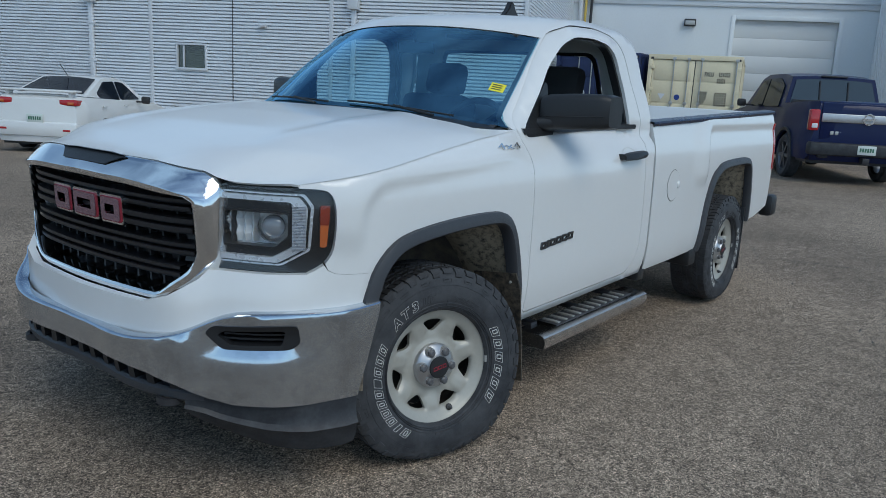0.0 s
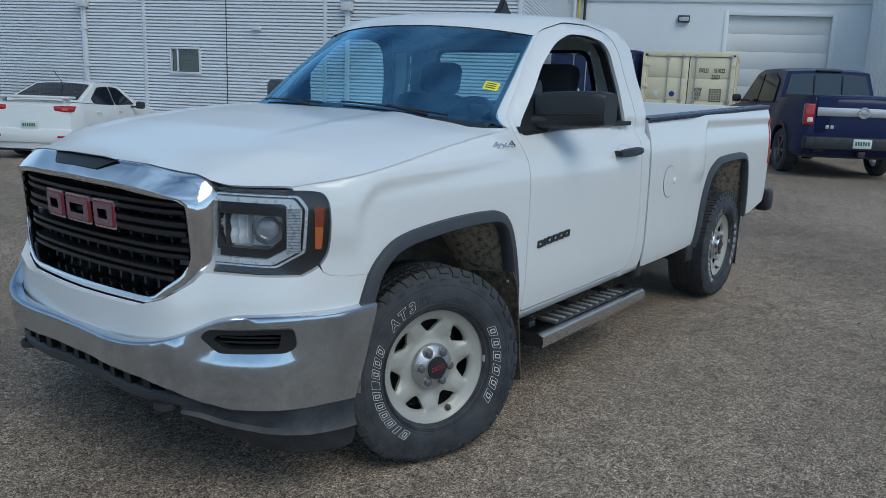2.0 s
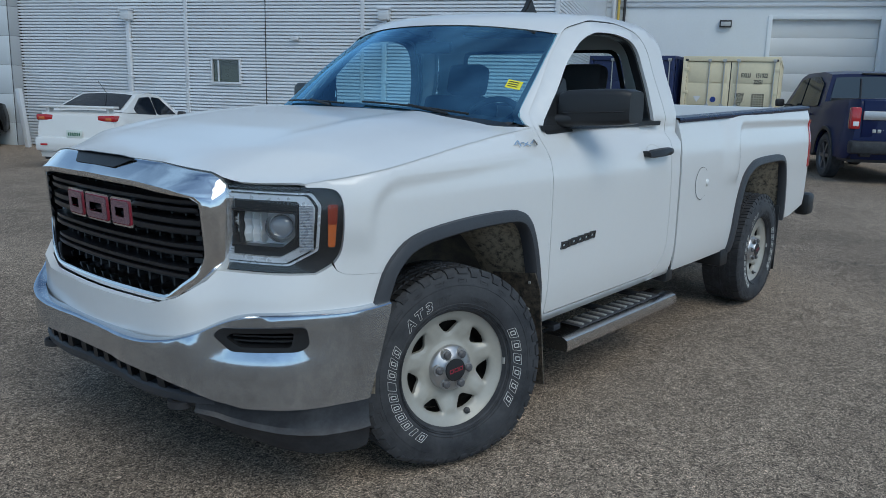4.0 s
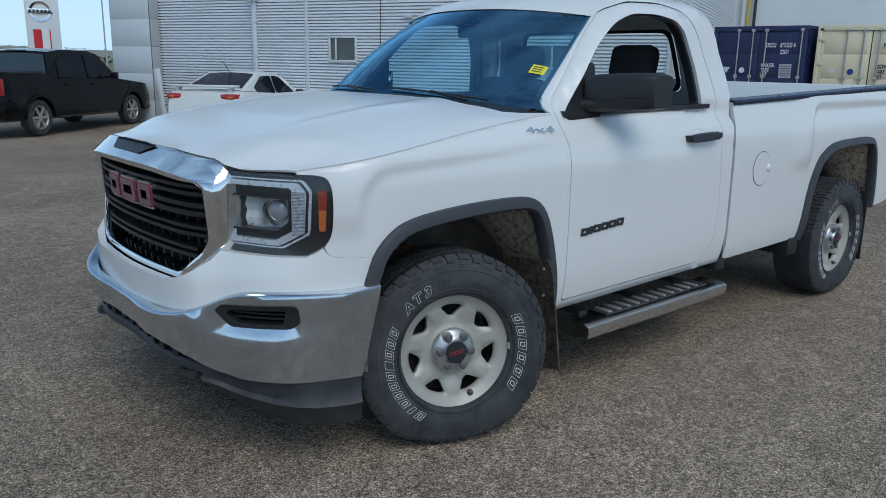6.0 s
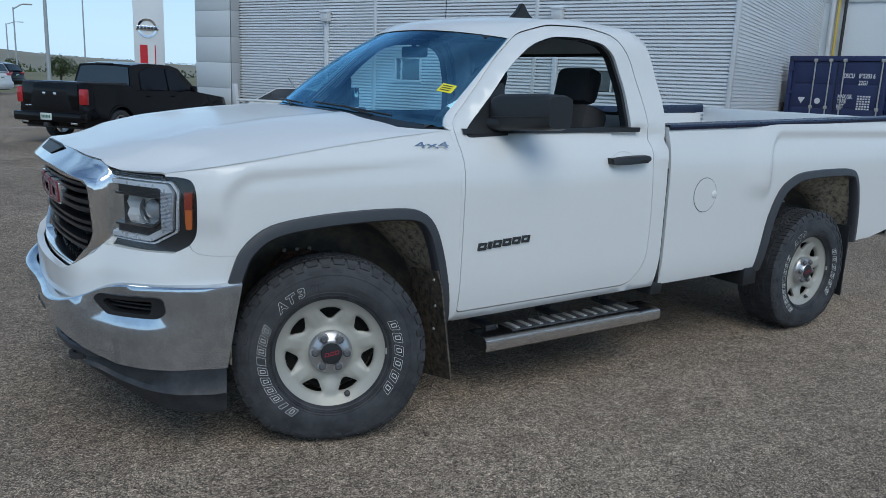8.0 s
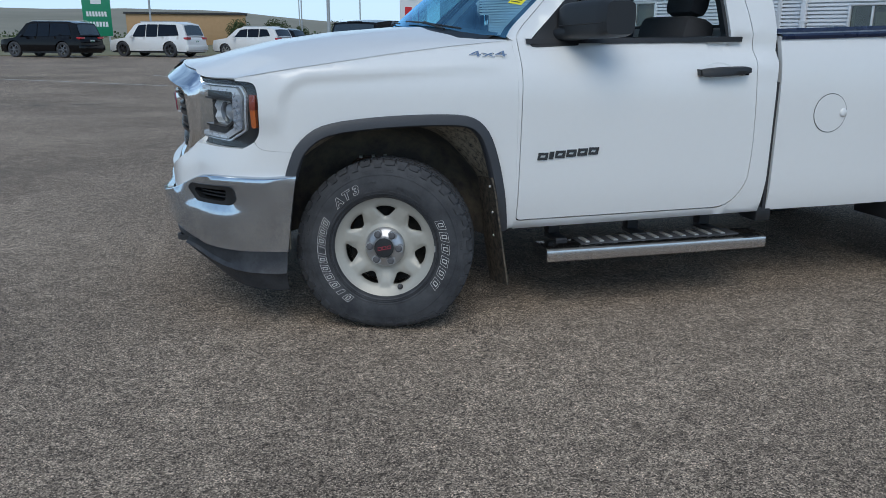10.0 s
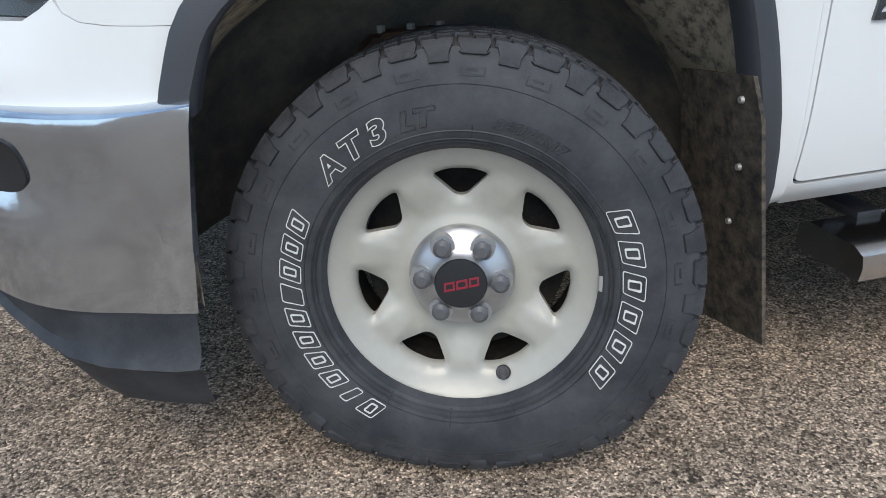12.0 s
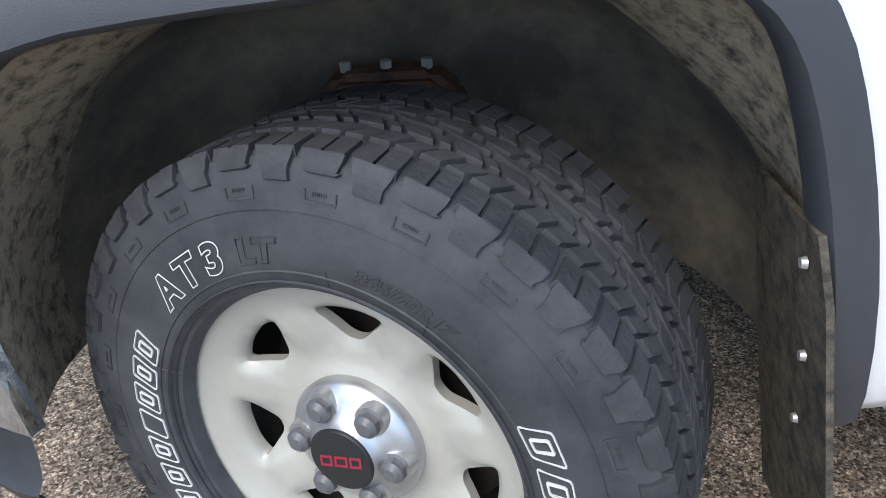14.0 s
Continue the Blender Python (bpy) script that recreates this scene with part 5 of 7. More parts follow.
bm = bmesh.new()
add_grid(bm, [[shield_pt(-1 + i / 20, j / 14) for i in range(41)] for j in range(15)])
ws = part("windshield", bm, WINDSHIELD, truck, "tinted windshield with a yellow sticker")
ws.visible_shadow = False
bm = bmesh.new()
for ua, ub, va, vb in ((-1.0, -.965, 0, 1), (.965, 1.0, 0, 1), (-.95, .95, .965, 1.0), (-.95, .95, 0, .05)):
    rows = [[Vector(shield_pt(ua + (ub - ua) * i / 12, va + (vb - va) * j / 10)) + Vector((.004, 0, -.004)) for i in range(13)] for j in range(11)]
    add_grid(bm, rows)
part("frit_band", bm, BLACK_PLASTIC, ws)
bm = bmesh.new()
rows = [[Vector(shield_pt(.875 + .075 * i / 2, .335 + .085 * j / 2)) + Vector((-.001, 0, .002)) for i in range(3)] for j in range(3)]
add_grid(bm, rows)
stk = part("window_sticker", bm, YELLOW, ws, "yellow paper sticker with dark bars")
bm = bmesh.new()
for va in (.350, .372, .394):
    add_grid(bm, [[Vector(shield_pt(u, v)) + Vector((-.002, 0, .004)) for u in (.885, .91, .935)] for v in (va, va + .008)])
part("sticker_bars", bm, DARK, stk)
# cowl and wipers
bm = bmesh.new()
rows = [[hood_pt(u * .985, 1.0) for u in us], [tuple(Vector(shield_pt(max(-1, min(1, u * 1.0)), .04)) + Vector((-.005, 0, -.012))) for u in us]]
rows[0] = [(x - .01, y, z - .014) for x, y, z in rows[0]]
add_grid(bm, rows)
part("cowl", bm, BLACK_PLASTIC, truck)
for ua, ub in ((.78, .18), (.05, -.55)):
    bm = bmesh.new()
    pts = [Vector(shield_pt(ua + (ub - ua) * i / 8, .018 + .022 * math.sin(math.pi * .5 * i / 8))) + Vector((-.010, 0, .010)) for i in range(9)]
    for a, b in zip(pts, pts[1:]):
        add_rod(bm, a, b, .0045, 6)
    add_rod(bm, pts[4] + Vector((-.004, 0, .004)), pts[1] + Vector((-.03, 0, -.010)), .006, 6)
    part("wiper", bm, BLACK_PLASTIC, truck)
# back of cab with its window
bm = bmesh.new()


def back_pt(y, z):
    return (mix_at(z, [.5, 1.30, 1.47, 1.66, 1.80], [1.90, 1.915, 1.90, 1.855, 1.79]) + .03 * (1 - (y / .8) ** 2), y, z)


RW = rounded([(-.62, 1.36), (.62, 1.36), (.56, 1.70), (-.56, 1.70)], .06)
add_sheet(bm, [(-.93, .5), (.93, .5), (.93, 1.1), (.85, 1.3), (.78, 1.66), (.70, 1.70), (-.70, 1.70 + .0), (-.78, 1.66), (-.85, 1.3), (-.93, 1.1)], [RW], .1, back_pt, None)
part("cab_back", bm, WHITE_PAINT, truck)
bm = bmesh.new()
add_sheet(bm, RW, [], .1, lambda u, v: (back_pt(u, v)[0] - .004, u, v))
rg = part("rear_window", bm, CLEAR, truck)
rg.visible_shadow = False
bm = bmesh.new()
add_sheet(bm, RW, [[(x * .95, 1.53 + (z - 1.53) * .9) for x, z in RW]], .1, lambda u, v: (back_pt(u, v)[0] - .01, u, v))
part("rear_window_seal", bm, BLACK_PLASTIC, truck)
# roof fin
bm = bmesh.new()
add_prism(bm, [(0, 0), (.17, 0), (.165, .02), (.13, .045), (.10, .085), (.085, .09), (.06, .05), (.02, .015)], -.014, .014, Matrix.Translation((1.36, -.2, 1.850)) @ Matrix.Diagonal((1.15, 1.3, 1.15, 1)))
bmesh.ops.bevel(bm, geom=bm.edges[:], offset=.006, segments=2, affect="EDGES")
part("antenna_fin", bm, BLACK_PLASTIC, truck)
bm = bmesh.new()
bmesh.ops.create_uvsphere(bm, u_segments=20, v_segments=8, radius=1, matrix=Matrix.Translation((1.46, -.2, 1.852)) @ Matrix.Diagonal((.115, .034, .016, 1)))
part("antenna_base", bm, BLACK_PLASTIC, truck)


# mirrors
def mirror(side):
    bm = bmesh.new()
    secs = []
    for t in [i / 10 for i in range(11)]:
        y = -.835 - .305 * t
        sx = .080 * (.9 + .1 * math.sin(math.pi * (.15 + .7 * t)))
        sz = .090 * (.84 + .16 * math.sin(math.pi * (.22 + .6 * t)))
        cxx, czz = .87 + .095 * t, 1.372 + .014 * t
        if t in (0.0, 1.0):
            sx, sz = sx * .90, sz * .90
        secs.append([(cxx + sx * math.copysign(abs(math.cos(a)) ** .42, math.cos(a)), side * y, czz + sz * (.86 if math.sin(a) < 0 else 1.0) * math.copysign(abs(math.sin(a)) ** .36, math.sin(a))) for a in [k * math.tau / 20 for k in range(20)]])
    vs = add_grid(bm, secs, close=True)
    bm.faces.new(vs[0])
    bm.faces.new(vs[-1])
    hd = part("mirror_head", bm, BLACK_PLASTIC, truck, "black plastic door mirror", smooth=50)
    bm = bmesh.new()
    add_box(bm, (.985, -1.10, 1.32), (1.025, -.88, 1.45), bevel=.012)
    if side < 0:
        bmesh.ops.scale(bm, vec=(1, -1, 1), verts=bm.verts)
    part("mirror_glass", bm, CHROME, hd)
    bm = bmesh.new()
    rows = []
    for t in (0, .25, .5, .75, 1):
        rows.append([(.83 + .05 * t + .070 * (1 - .2 * t) * math.copysign(abs(math.cos(a)) ** .7, math.cos(a)), side * (-.80 - .12 * t), 1.318 + .015 * t + .034 * math.copysign(abs(math.sin(a)) ** .7, math.sin(a))) for a in [k * math.tau / 16 for k in range(16)]])
    add_grid(bm, rows, close=True)
    part("mirror_arm", bm, BLACK_PLASTIC, hd)
    bm = bmesh.new()
    add_grid(bm, [[(x + .095 * t - .006 * math.sin(math.pi * t), side * (-.845 - .29 * t), z + .014 * t) for t in (.05, .2, .4, .6, .8, .95)] for x, z in ((.794, 1.360), (.790, 1.3575), (.794, 1.355))])
    part("seam", bm, DARK, hd)


mirror(1)
mirror(-1)


# cabin
bm = bmesh.new()
secs = []
for x, z in ((.36, 1.28), (.50, 1.345), (.72, 1.32), (.80, 1.22), (.80, .9)):
    secs.append([(x, y, z - .03 * (abs(y) / .8) ** 2) for y in (-.80, -.5, -.2, 0, .2, .5, .80)])
add_grid(bm, secs)
part("dashboard", bm, SEAT_CLOTH, truck, smooth=60)
bm = bmesh.new()
bmesh.ops.create_circle(bm, segments=8, radius=.017, matrix=Matrix.Translation((.19, 0, 0)) @ pose(0, 0, 0, 90, 0, 0))
bmesh.ops.spin(bm, geom=bm.verts[:] + bm.edges[:], axis=(0, 0, 1), cent=(0, 0, 0), steps=36, angle=math.tau, use_duplicate=False)
bmesh.ops.remove_doubles(bm, verts=bm.verts, dist=.001)
for a in (0, 140, 220):
    add_rod(bm, (0, 0, -.02), (.18 * math.cos(radians(a + 90)), .18 * math.sin(radians(a + 90)), 0), .02)
add_cyl(bm, .07, .06, -.03, .03, 16)
bmesh.ops.transform(bm, matrix=Matrix.Translation((.90, -.37, 1.24)) @ pose(0, 0, 0, 0, -62, 0), verts=bm.verts)
part("steering_wheel", bm, BLACK_PLASTIC, truck)


def seat(y, w):
    bm = bmesh.new()
    add_box(bm, (-.14, -w / 2, -.02), (.05, w / 2, .53), pose(1.60, y, .88, 0, 12, 0), bevel=.05)
    part("seat_back", bm, SEAT_CLOTH, truck)
    bm = bmesh.new()
    add_box(bm, (1.0, y - w / 2, .72), (1.56, y + w / 2, .90), bevel=.05)
    part("seat_cushion", bm, SEAT_CLOTH, truck)
    bm = bmesh.new()
    add_box(bm, (-.05, -.14, .55), (.07, .14, .75), pose(1.58, y, .88, 0, 12, 0), bevel=.045)
    for k in (-.06, .06):
        add_rod(bm, pose(1.56, y, .88, 0, 12, 0) @ Vector((.0, k, .48)), pose(1.58, y, .88, 0, 12, 0) @ Vector((.01, k, .58)), .008, 8)
    part("headrest", bm, SEAT_CLOTH, truck)


seat(-.42, .50)
seat(.42, .50)
bm = bmesh.new()
add_box(bm, (1.05, -.16, .72), (1.62, .16, 1.14), bevel=.05)
part("centre_seat", bm, SEAT_CLOTH, truck)
bm = bmesh.new()
add_box(bm, (.62, -.88, .50), (1.88, .88, .56))
part("cabin_floor", bm, SEAT_CLOTH, truck)
bm = bmesh.new()
add_box(bm, (.88, -.12, 1.63), (.91, .12, 1.69), bevel=.012)
add_rod(bm, (.90, 0, 1.68), (.86, 0, 1.74), .012)
part("rear_view_mirror", bm, BLACK_PLASTIC, truck)
for y in (-.38, .38):
    bm = bmesh.new()
    add_box(bm, (.93, y - .22, 1.715), (1.10, y + .22, 1.735), bevel=.008)
    part("sun_visor", bm, SEAT_CLOTH, truck)

# step bars
for side in (1, -1):
    bm = bmesh.new()
    prof = [(-.995, .272), (-1.0, .30), (-.995, .325), (-.97, .337), (-.84, .337), (-.815, .325), (-.81, .29), (-.82, .268)]
    add_grid(bm, [[(x, side * (y if x not in (.74, 1.93) else y * .99 - .01), z) for y, z in prof] for x in (.73, .745, 1.0, 1.3, 1.6, 1.915, 1.93)], close=True)
    vs = list(bm.verts)
    bm.faces.new(vs[:8])
    bm.faces.new(vs[-8:])
    st = part("step_bar", bm, POLISHED, truck, "brushed metal step bar with a black tread", smooth=40)
    bm = bmesh.new()
    add_grid(bm, [[(x, side * y, z) for y, z in ((-.955, .3365), (-.95, .342), (-.84, .342), (-.835, .3365))] for x in (.92, .935, 1.78, 1.80)])
    tp = part("tread_pad", bm, TREAD_RUBBER, st)
    for i in range(11):
        bm = bmesh.new()
        add_box(bm, (.95 + i * .075, side * -.945 if side < 0 else -.945, .341), (.975 + i * .075, side * -.85 if side < 0 else -.85, .349), bevel=.003) if side > 0 else add_box(bm, (.95 + i * .075, .85, .341), (.975 + i * .075, .945, .349), bevel=.003)
        part("tread_rib", bm, GALV, tp)
    for x in (.86, 1.30, 1.72):
        bm = bmesh.new()
        add_box(bm, (x - .03, min(side * -.86, side * -.70), .33), (x + .03, max(side * -.86, side * -.70), .35), bevel=.004)
        add_box(bm, (x - .03, min(side * -.76, side * -.70), .35), (x + .03, max(side * -.76, side * -.70), .47), bevel=.004)
        part("step_bracket", bm, DARK, st)
    bm = bmesh.new()
    add_box(bm, (1.895, min(side * -.945, side * -.80), .395), (1.985, max(side * -.945, side * -.80), .475), bevel=.012)
    part("gap_seal", bm, BLACK_PLASTIC, truck)
    # mud flaps
    bm = bmesh.new()
    fl = [(-1.005, .175), (-.74, .125), (-.72, .30), (-.76, .66), (-.985, .69), (-1.005, .62)]
    a = [bm.verts.new((mix_at(z, [.16, .42, .69], [.530, .490, .445]), side * y, z)) for y, z in fl]
    b = [bm.verts.new((mix_at(z, [.16, .42, .69], [.530, .490, .445]) + .008, side * y, z)) for y, z in fl]
    bm.faces.new(a)
    bm.faces.new(b[::-1])
    for i in range(6):
        bm.faces.new((a[i], b[i], b[(i + 1) % 6], a[(i + 1) % 6]))
    mf = part("mud_flap", bm, FLAP, truck, "mud-caked rubber splash guard", smooth=30)
    for y, z in ((-.958, .645), (-.945, .52), (-.91, .40)):
        bm = bmesh.new()
        add_cyl(bm, .007, .0055, 0, .006, 10, Matrix.Translation((mix_at(z, [.16, .42, .69], [.530, .490, .445]) - .003, side * y, z)) @ pose(0, 0, 0, 0, -90, 0))
        part("screw", bm, GALV, mf)
    bm = bmesh.new()
    add_box(bm, (3.83, min(side * -.96, side * -.72), .17), (3.845, max(side * -.96, side * -.72), .66), bevel=.004)
    part("rear_mud_flap", bm, BLACK_PLASTIC, truck)
    bm = bmesh.new()
    add_box(bm, (2.72, min(side * -.95, side * -.70), .36), (2.85, max(side * -.95, side * -.70), .47), bevel=.01)
    part("bed_bracket", bm, BLACK_PLASTIC, truck)
    bm = bmesh.new()
    for edge, za, zb in ((.946, .45, 1.10), (.925, 1.10, 1.20), (.895, 1.20, 1.27)):
        add_box(bm, (1.9255, min(side * -edge, side * -.75), za), (1.9435, max(side * -edge, side * -.75), zb))
    part("cab_gap", bm, DARK, truck, smooth=0)

# frame, axles and the parts seen past the front tyre
bm = bmesh.new()
for y in (-.34, .34):
    add_box(bm, (-.8, y - .05, .42), (4.5, y + .05, .56))
add_box(bm, (-.8, -.42, .44), (-.7, .42, .56))
for x in (1.2, 2.4, 4.3):
    add_box(bm, (x, -.42, .44), (x + .1, .42, .54))
part("chassis_frame", bm, DARK, truck, smooth=0)
bm = bmesh.new()
add_rod(bm, (3.378, -.8, .385), (3.378, .8, .385), .05)
bmesh.ops.create_uvsphere(bm, u_segments=16, v_segments=10, radius=.16, matrix=Matrix.Translation((3.378, 0, .385)))
part("rear_axle", bm, RUST, truck)
bm = bmesh.new()
add_box(bm, (-.45, -.28, .35), (.5, .28, .92))
part("engine_bay_mass", bm, DARK, truck, smooth=0)
for side in (1, -1):
    bm = bmesh.new()
    add_prism(bm, [(-.16, .58), (.12, .58), (.09, .70), (.05, .735), (-.09, .735), (-.13, .70)], -.57, -.50)
    bmesh.ops.bevel(bm, geom=bm.edges[:], offset=.012, segments=2, affect="EDGES")
    if side < 0:
        bmesh.ops.scale(bm, vec=(1, -1, 1), verts=bm.verts)
    mount = part("strut_mount", bm, RUST, truck, "rusty strut mount above the tyre")
    for x in (-.08, -.02, .04):
        bm = bmesh.new()
        add_cyl(bm, .009, .009, 0, .014, 6, Matrix.Translation((x, side * -.535, .732)))
        part("bolt", bm, GALV, mount)
    bm = bmesh.new()
    add_rod(bm, (.0, side * -.52, .36), (.0, side * -.52, .72), .055, 16)
    add_rod(bm, (.12, side * -.45, .40), (0.0, side * -.75, .36), .035)
    add_rod(bm, (-.15, side * -.45, .40), (0.0, side * -.75, .36), .035)
    part("suspension_strut", bm, RUST, truck)


# ---- wheels ----
# local frame: outward is -Y, origin at the middle of the rim's outer edge
TYRE_R, TC, HALF = .402, .105, .134


def build_tyre():
    bm = bmesh.new()
    prof = [(.228, .0), (.236, -.016), (.252, -.024), (.275, -.030), (.305, -.031), (.335, -.028), (.356, -.0235), (.374, -.0205), (.386, -.0165), (.391, -.010), (.3945, .004), (.3945, .05)]
    prof = prof + [(.3945, TC)] + [(r, 2 * TC - y) for r, y in reversed(prof)]
    add_revolve(bm, prof, 96)
    # fine bead rings
    for r in (.243, .249):
        add_revolve(bm, [(r - .0015, -.020 - (r - .243) * .9), (r, -.0235 - (r - .243) * .9), (r + .0015, -.021 - (r - .243) * .9)], 96)
    # step where the bead zone meets the sidewall, and short ticks across it
    add_revolve(bm, [(.2600, -.0255), (.2612, -.0282), (.2630, -.0270)], 96)
    add_revolve(bm, [(.3320, -.0280), (.3330, -.0296), (.3340, -.0276)], 96)
    for i in range(14):
        a = (i + .3) * math.tau / 14
        row = []
        for d in (-.0014, 0, .0014):
            row.append([(r * math.cos(a) - d * math.sin(a), y - (.0012 if d == 0 else -.001), r * math.sin(a) + d * math.cos(a)) for r, y in ((.238, -.0175), (.250, -.0232), (.262, -.0268), (.272, -.0292))])
        add_grid(bm, row)
    carcass, bm = bm, bmesh.new()

    # tread blocks
    def block(a0, a1, y0, y1, r0, r1, skew=0.0, tap=.004, sipe=True):
        if sipe:
            am, g = (a0 + a1) / 2, .0011 / r1
            block(a0, am - g, y0, y1, r0, r1, skew, .0012, False)
            block(am + g, a1, y0, y1, r0 - .0, r1 - .0006, skew, .0012, False)
            return
        lo, hi = [], []
        for (a, y) in ((a0, y0), (a1, y0), (a1 + skew, y1), (a0 + skew, y1)):
            lo.append(bm.verts.new((r0 * math.cos(a), y, r0 * math.sin(a))))
        ac, yc = (a0 + a1 + skew) / 2, (y0 + y1) / 2
        for (a, y) in ((a0, y0), (a1, y0), (a1 + skew, y1), (a0 + skew, y1)):
            aa = a + (ac - a) * tap / max(1e-4, abs(a1 - a0) * r1 / 2)
            yy = y + (yc - y) * tap / max(1e-4, abs(y1 - y0) / 2)
            hi.append(bm.verts.new((r1 * math.cos(aa), yy, r1 * math.sin(aa))))
        bm.faces.new(hi)
        for i in range(4):
            bm.faces.new((lo[i], lo[(i + 1) % 4], hi[(i + 1) % 4], hi[i]))
    n = 44
    st = math.tau / n
    for i in range(n):
        a = i * st
        for s in (-1, 1):
            off = 0 if s < 0 else st * .5
            # shoulder block, and its foot turned over onto the sidewall
            block(a + off + .04 * st, a + off + .93 * st, TC + s * .121, TC + s * .077, .388, TYRE_R - .003, skew=.08 * st, tap=.002)
            low = .366 if i % 2 else .377
            f, g = (.08, .86) if i % 2 else (.05, .89)
            prof = ((.398, .1185), (.392, .1245), (.378, .1290), (low + .004, mix_at(low + .004, [.352, .37, .384], [.1345, .1305, .1275])), (low, mix_at(low, [.352, .37, .384], [.1335, .130, .127])))
            edge = []
            for r, w in prof:
                sq = .10 if r < .38 else 0
                edge.append([(a + off + (f + sq) * st, r, TC + s * w), (a + off + (g - sq) * st, r, TC + s * w)])
            vs = [[bm.verts.new((r * math.cos(x), y + s * .0008, r * math.sin(x))) for x, r, y in row] for row in edge]
            ws = [[bm.verts.new(((r - .004) * math.cos(x), y - s * .006, (r - .004) * math.sin(x))) for x, r, y in row] for row in edge]
            for k in range(len(vs) - 1):
                bm.faces.new((vs[k][0], vs[k][1], vs[k + 1][1], vs[k + 1][0]))
                bm.faces.new((vs[k][0], vs[k + 1][0], ws[k + 1][0], ws[k][0]))
                bm.faces.new((vs[k][1], ws[k][1], ws[k + 1][1], vs[k + 1][1]))
            bm.faces.new((vs[-1][0], vs[-1][1], ws[-1][1], ws[-1][0]))
            # raised frame and hatch on every other foot
            if i % 2 == 0 and s < 0:
                for r0, r1, p, q in ((.345, .3475, .10, .86), (.345, .358, .10, .14), (.345, .358, .82, .86)) + tuple((.3525, .356, .34 + .05 * h, .36 + .05 * h) for h in range(7)):
                    y0, y1 = (mix_at(r, [.335, .356, .374], [-.028, -.0235, -.0205]) for r in (r0, r1))
                    vs = [bm.verts.new((r * math.cos(a + off + w * st), y - .0014, r * math.sin(a + off + w * st))) for r, y, w in ((r0, y0, p), (r0, y0, q), (r1, y1, q), (r1, y1, p))]
                    us_ = [bm.verts.new((v.co.x, v.co.y + .002, v.co.z)) for v in vs]
                    bm.faces.new(vs)
                    for k in range(4):
                        bm.faces.new((vs[k], us_[k], us_[(k + 1) % 4], vs[(k + 1) % 4]))
            block(a + off + .18 * st, a + off + .62 * st, TC + s * .073, TC + s * .044, .386, TYRE_R - .001, skew=-.35 * st, tap=.0025, sipe=False)
            block(a + off + .66 * st, a + off + 1.12 * st, TC + s * .072, TC + s * .039, .386, TYRE_R - .001, skew=-.30 * st, tap=.0025, sipe=False)
            block(a + off + .05 * st, a + off + .64 * st, TC + s * .037, TC + s * .011, .386, TYRE_R, skew=.30 * st, tap=.0025, sipe=False)
            block(a + off + .70 * st, a + off + .98 * st, TC + s * .034, TC + s * .016, .386, TYRE_R, skew=.30 * st, tap=.0025, sipe=False)
        block(a + .10 * st, a + .86 * st, TC - .007, TC + .007, .386, TYRE_R, skew=.45 * st, tap=.0025, sipe=False)
    return carcass, bm


def build_rim():
    bm = bmesh.new()

    holes = []
    for k in range(7):
        a = math.pi / 2 + k * math.tau / 7
        ca, sa = math.cos(a), math.sin(a)
        tri = [(.169, -.047), (.1795, -.020), (.1795, .020), (.169, .047), (.131, .009), (.131, -.009)]
        holes.append(rounded([(r * ca - t * sa, r * sa + t * ca) for r, t in tri], [.010, .02, .02, .010, .009, .009], 3))

    def to_edge(u, v):
        """How far a point lies from the nearest window's edge."""
        best = 1.0
        for h in holes:
            for (x0, z0), (x1, z1) in zip(h, h[1:] + h[:1]):
                dx, dz = x1 - x0, z1 - z0
                t = max(0, min(1, ((u - x0) * dx + (v - z0) * dz) / (dx * dx + dz * dz + 1e-12)))
                best = min(best, math.hypot(u - x0 - t * dx, v - z0 - t * dz))
        return best

    def rise(u, v):
        """Depth inboard of the outer edge: a rolled lip, a sloping bowl, and spokes that stand proud between rolled window edges."""
        r, a = math.hypot(u, v), math.atan2(v, u)
        base = mix_at(r, [.07, .088, .10, .125, .15, .175, .19, .205, .216, .222, .2275, .2335], [.032, .036, .042, .043, .037, .029, .023, .015, .008, .003, .000, .003])
        sp = math.cos(7 * (a - math.pi / 2) + math.pi)
        base -= .007 * smooth_step(.10, .14, r) * (1 - smooth_step(.155, .19, r)) * smooth_step(-.1, .9, sp)
        return base + .007 * (1 - smooth_step(0.0, .012, to_edge(u, v)))

    def put(u, v):
        return (u, rise(u, v), v)

    def put_back(u, v):
        return (u, rise(u, v) + .016, v)
    outer = [(.2335 * math.cos(i * math.tau / 84), .2335 * math.sin(i * math.tau / 84)) for i in range(84)]
    mid = [(.07 * math.cos(i * math.tau / 30), .07 * math.sin(i * math.tau / 30)) for i in range(30)]
    add_sheet(bm, outer, [mid] + holes, .0075, put, put_back)
    return bm


def build_barrel():
    bm = bmesh.new()
    add_revolve(bm, [(.2305, .003), (.234, -.005), (.239, -.002), (.239, .012)], 64)
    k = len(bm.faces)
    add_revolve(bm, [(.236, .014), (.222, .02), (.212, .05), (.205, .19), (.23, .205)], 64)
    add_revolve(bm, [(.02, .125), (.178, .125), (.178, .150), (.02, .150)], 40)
    # inner barrel and disc take the dusty steel with shade in its colour
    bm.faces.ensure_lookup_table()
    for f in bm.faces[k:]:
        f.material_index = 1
    return bm


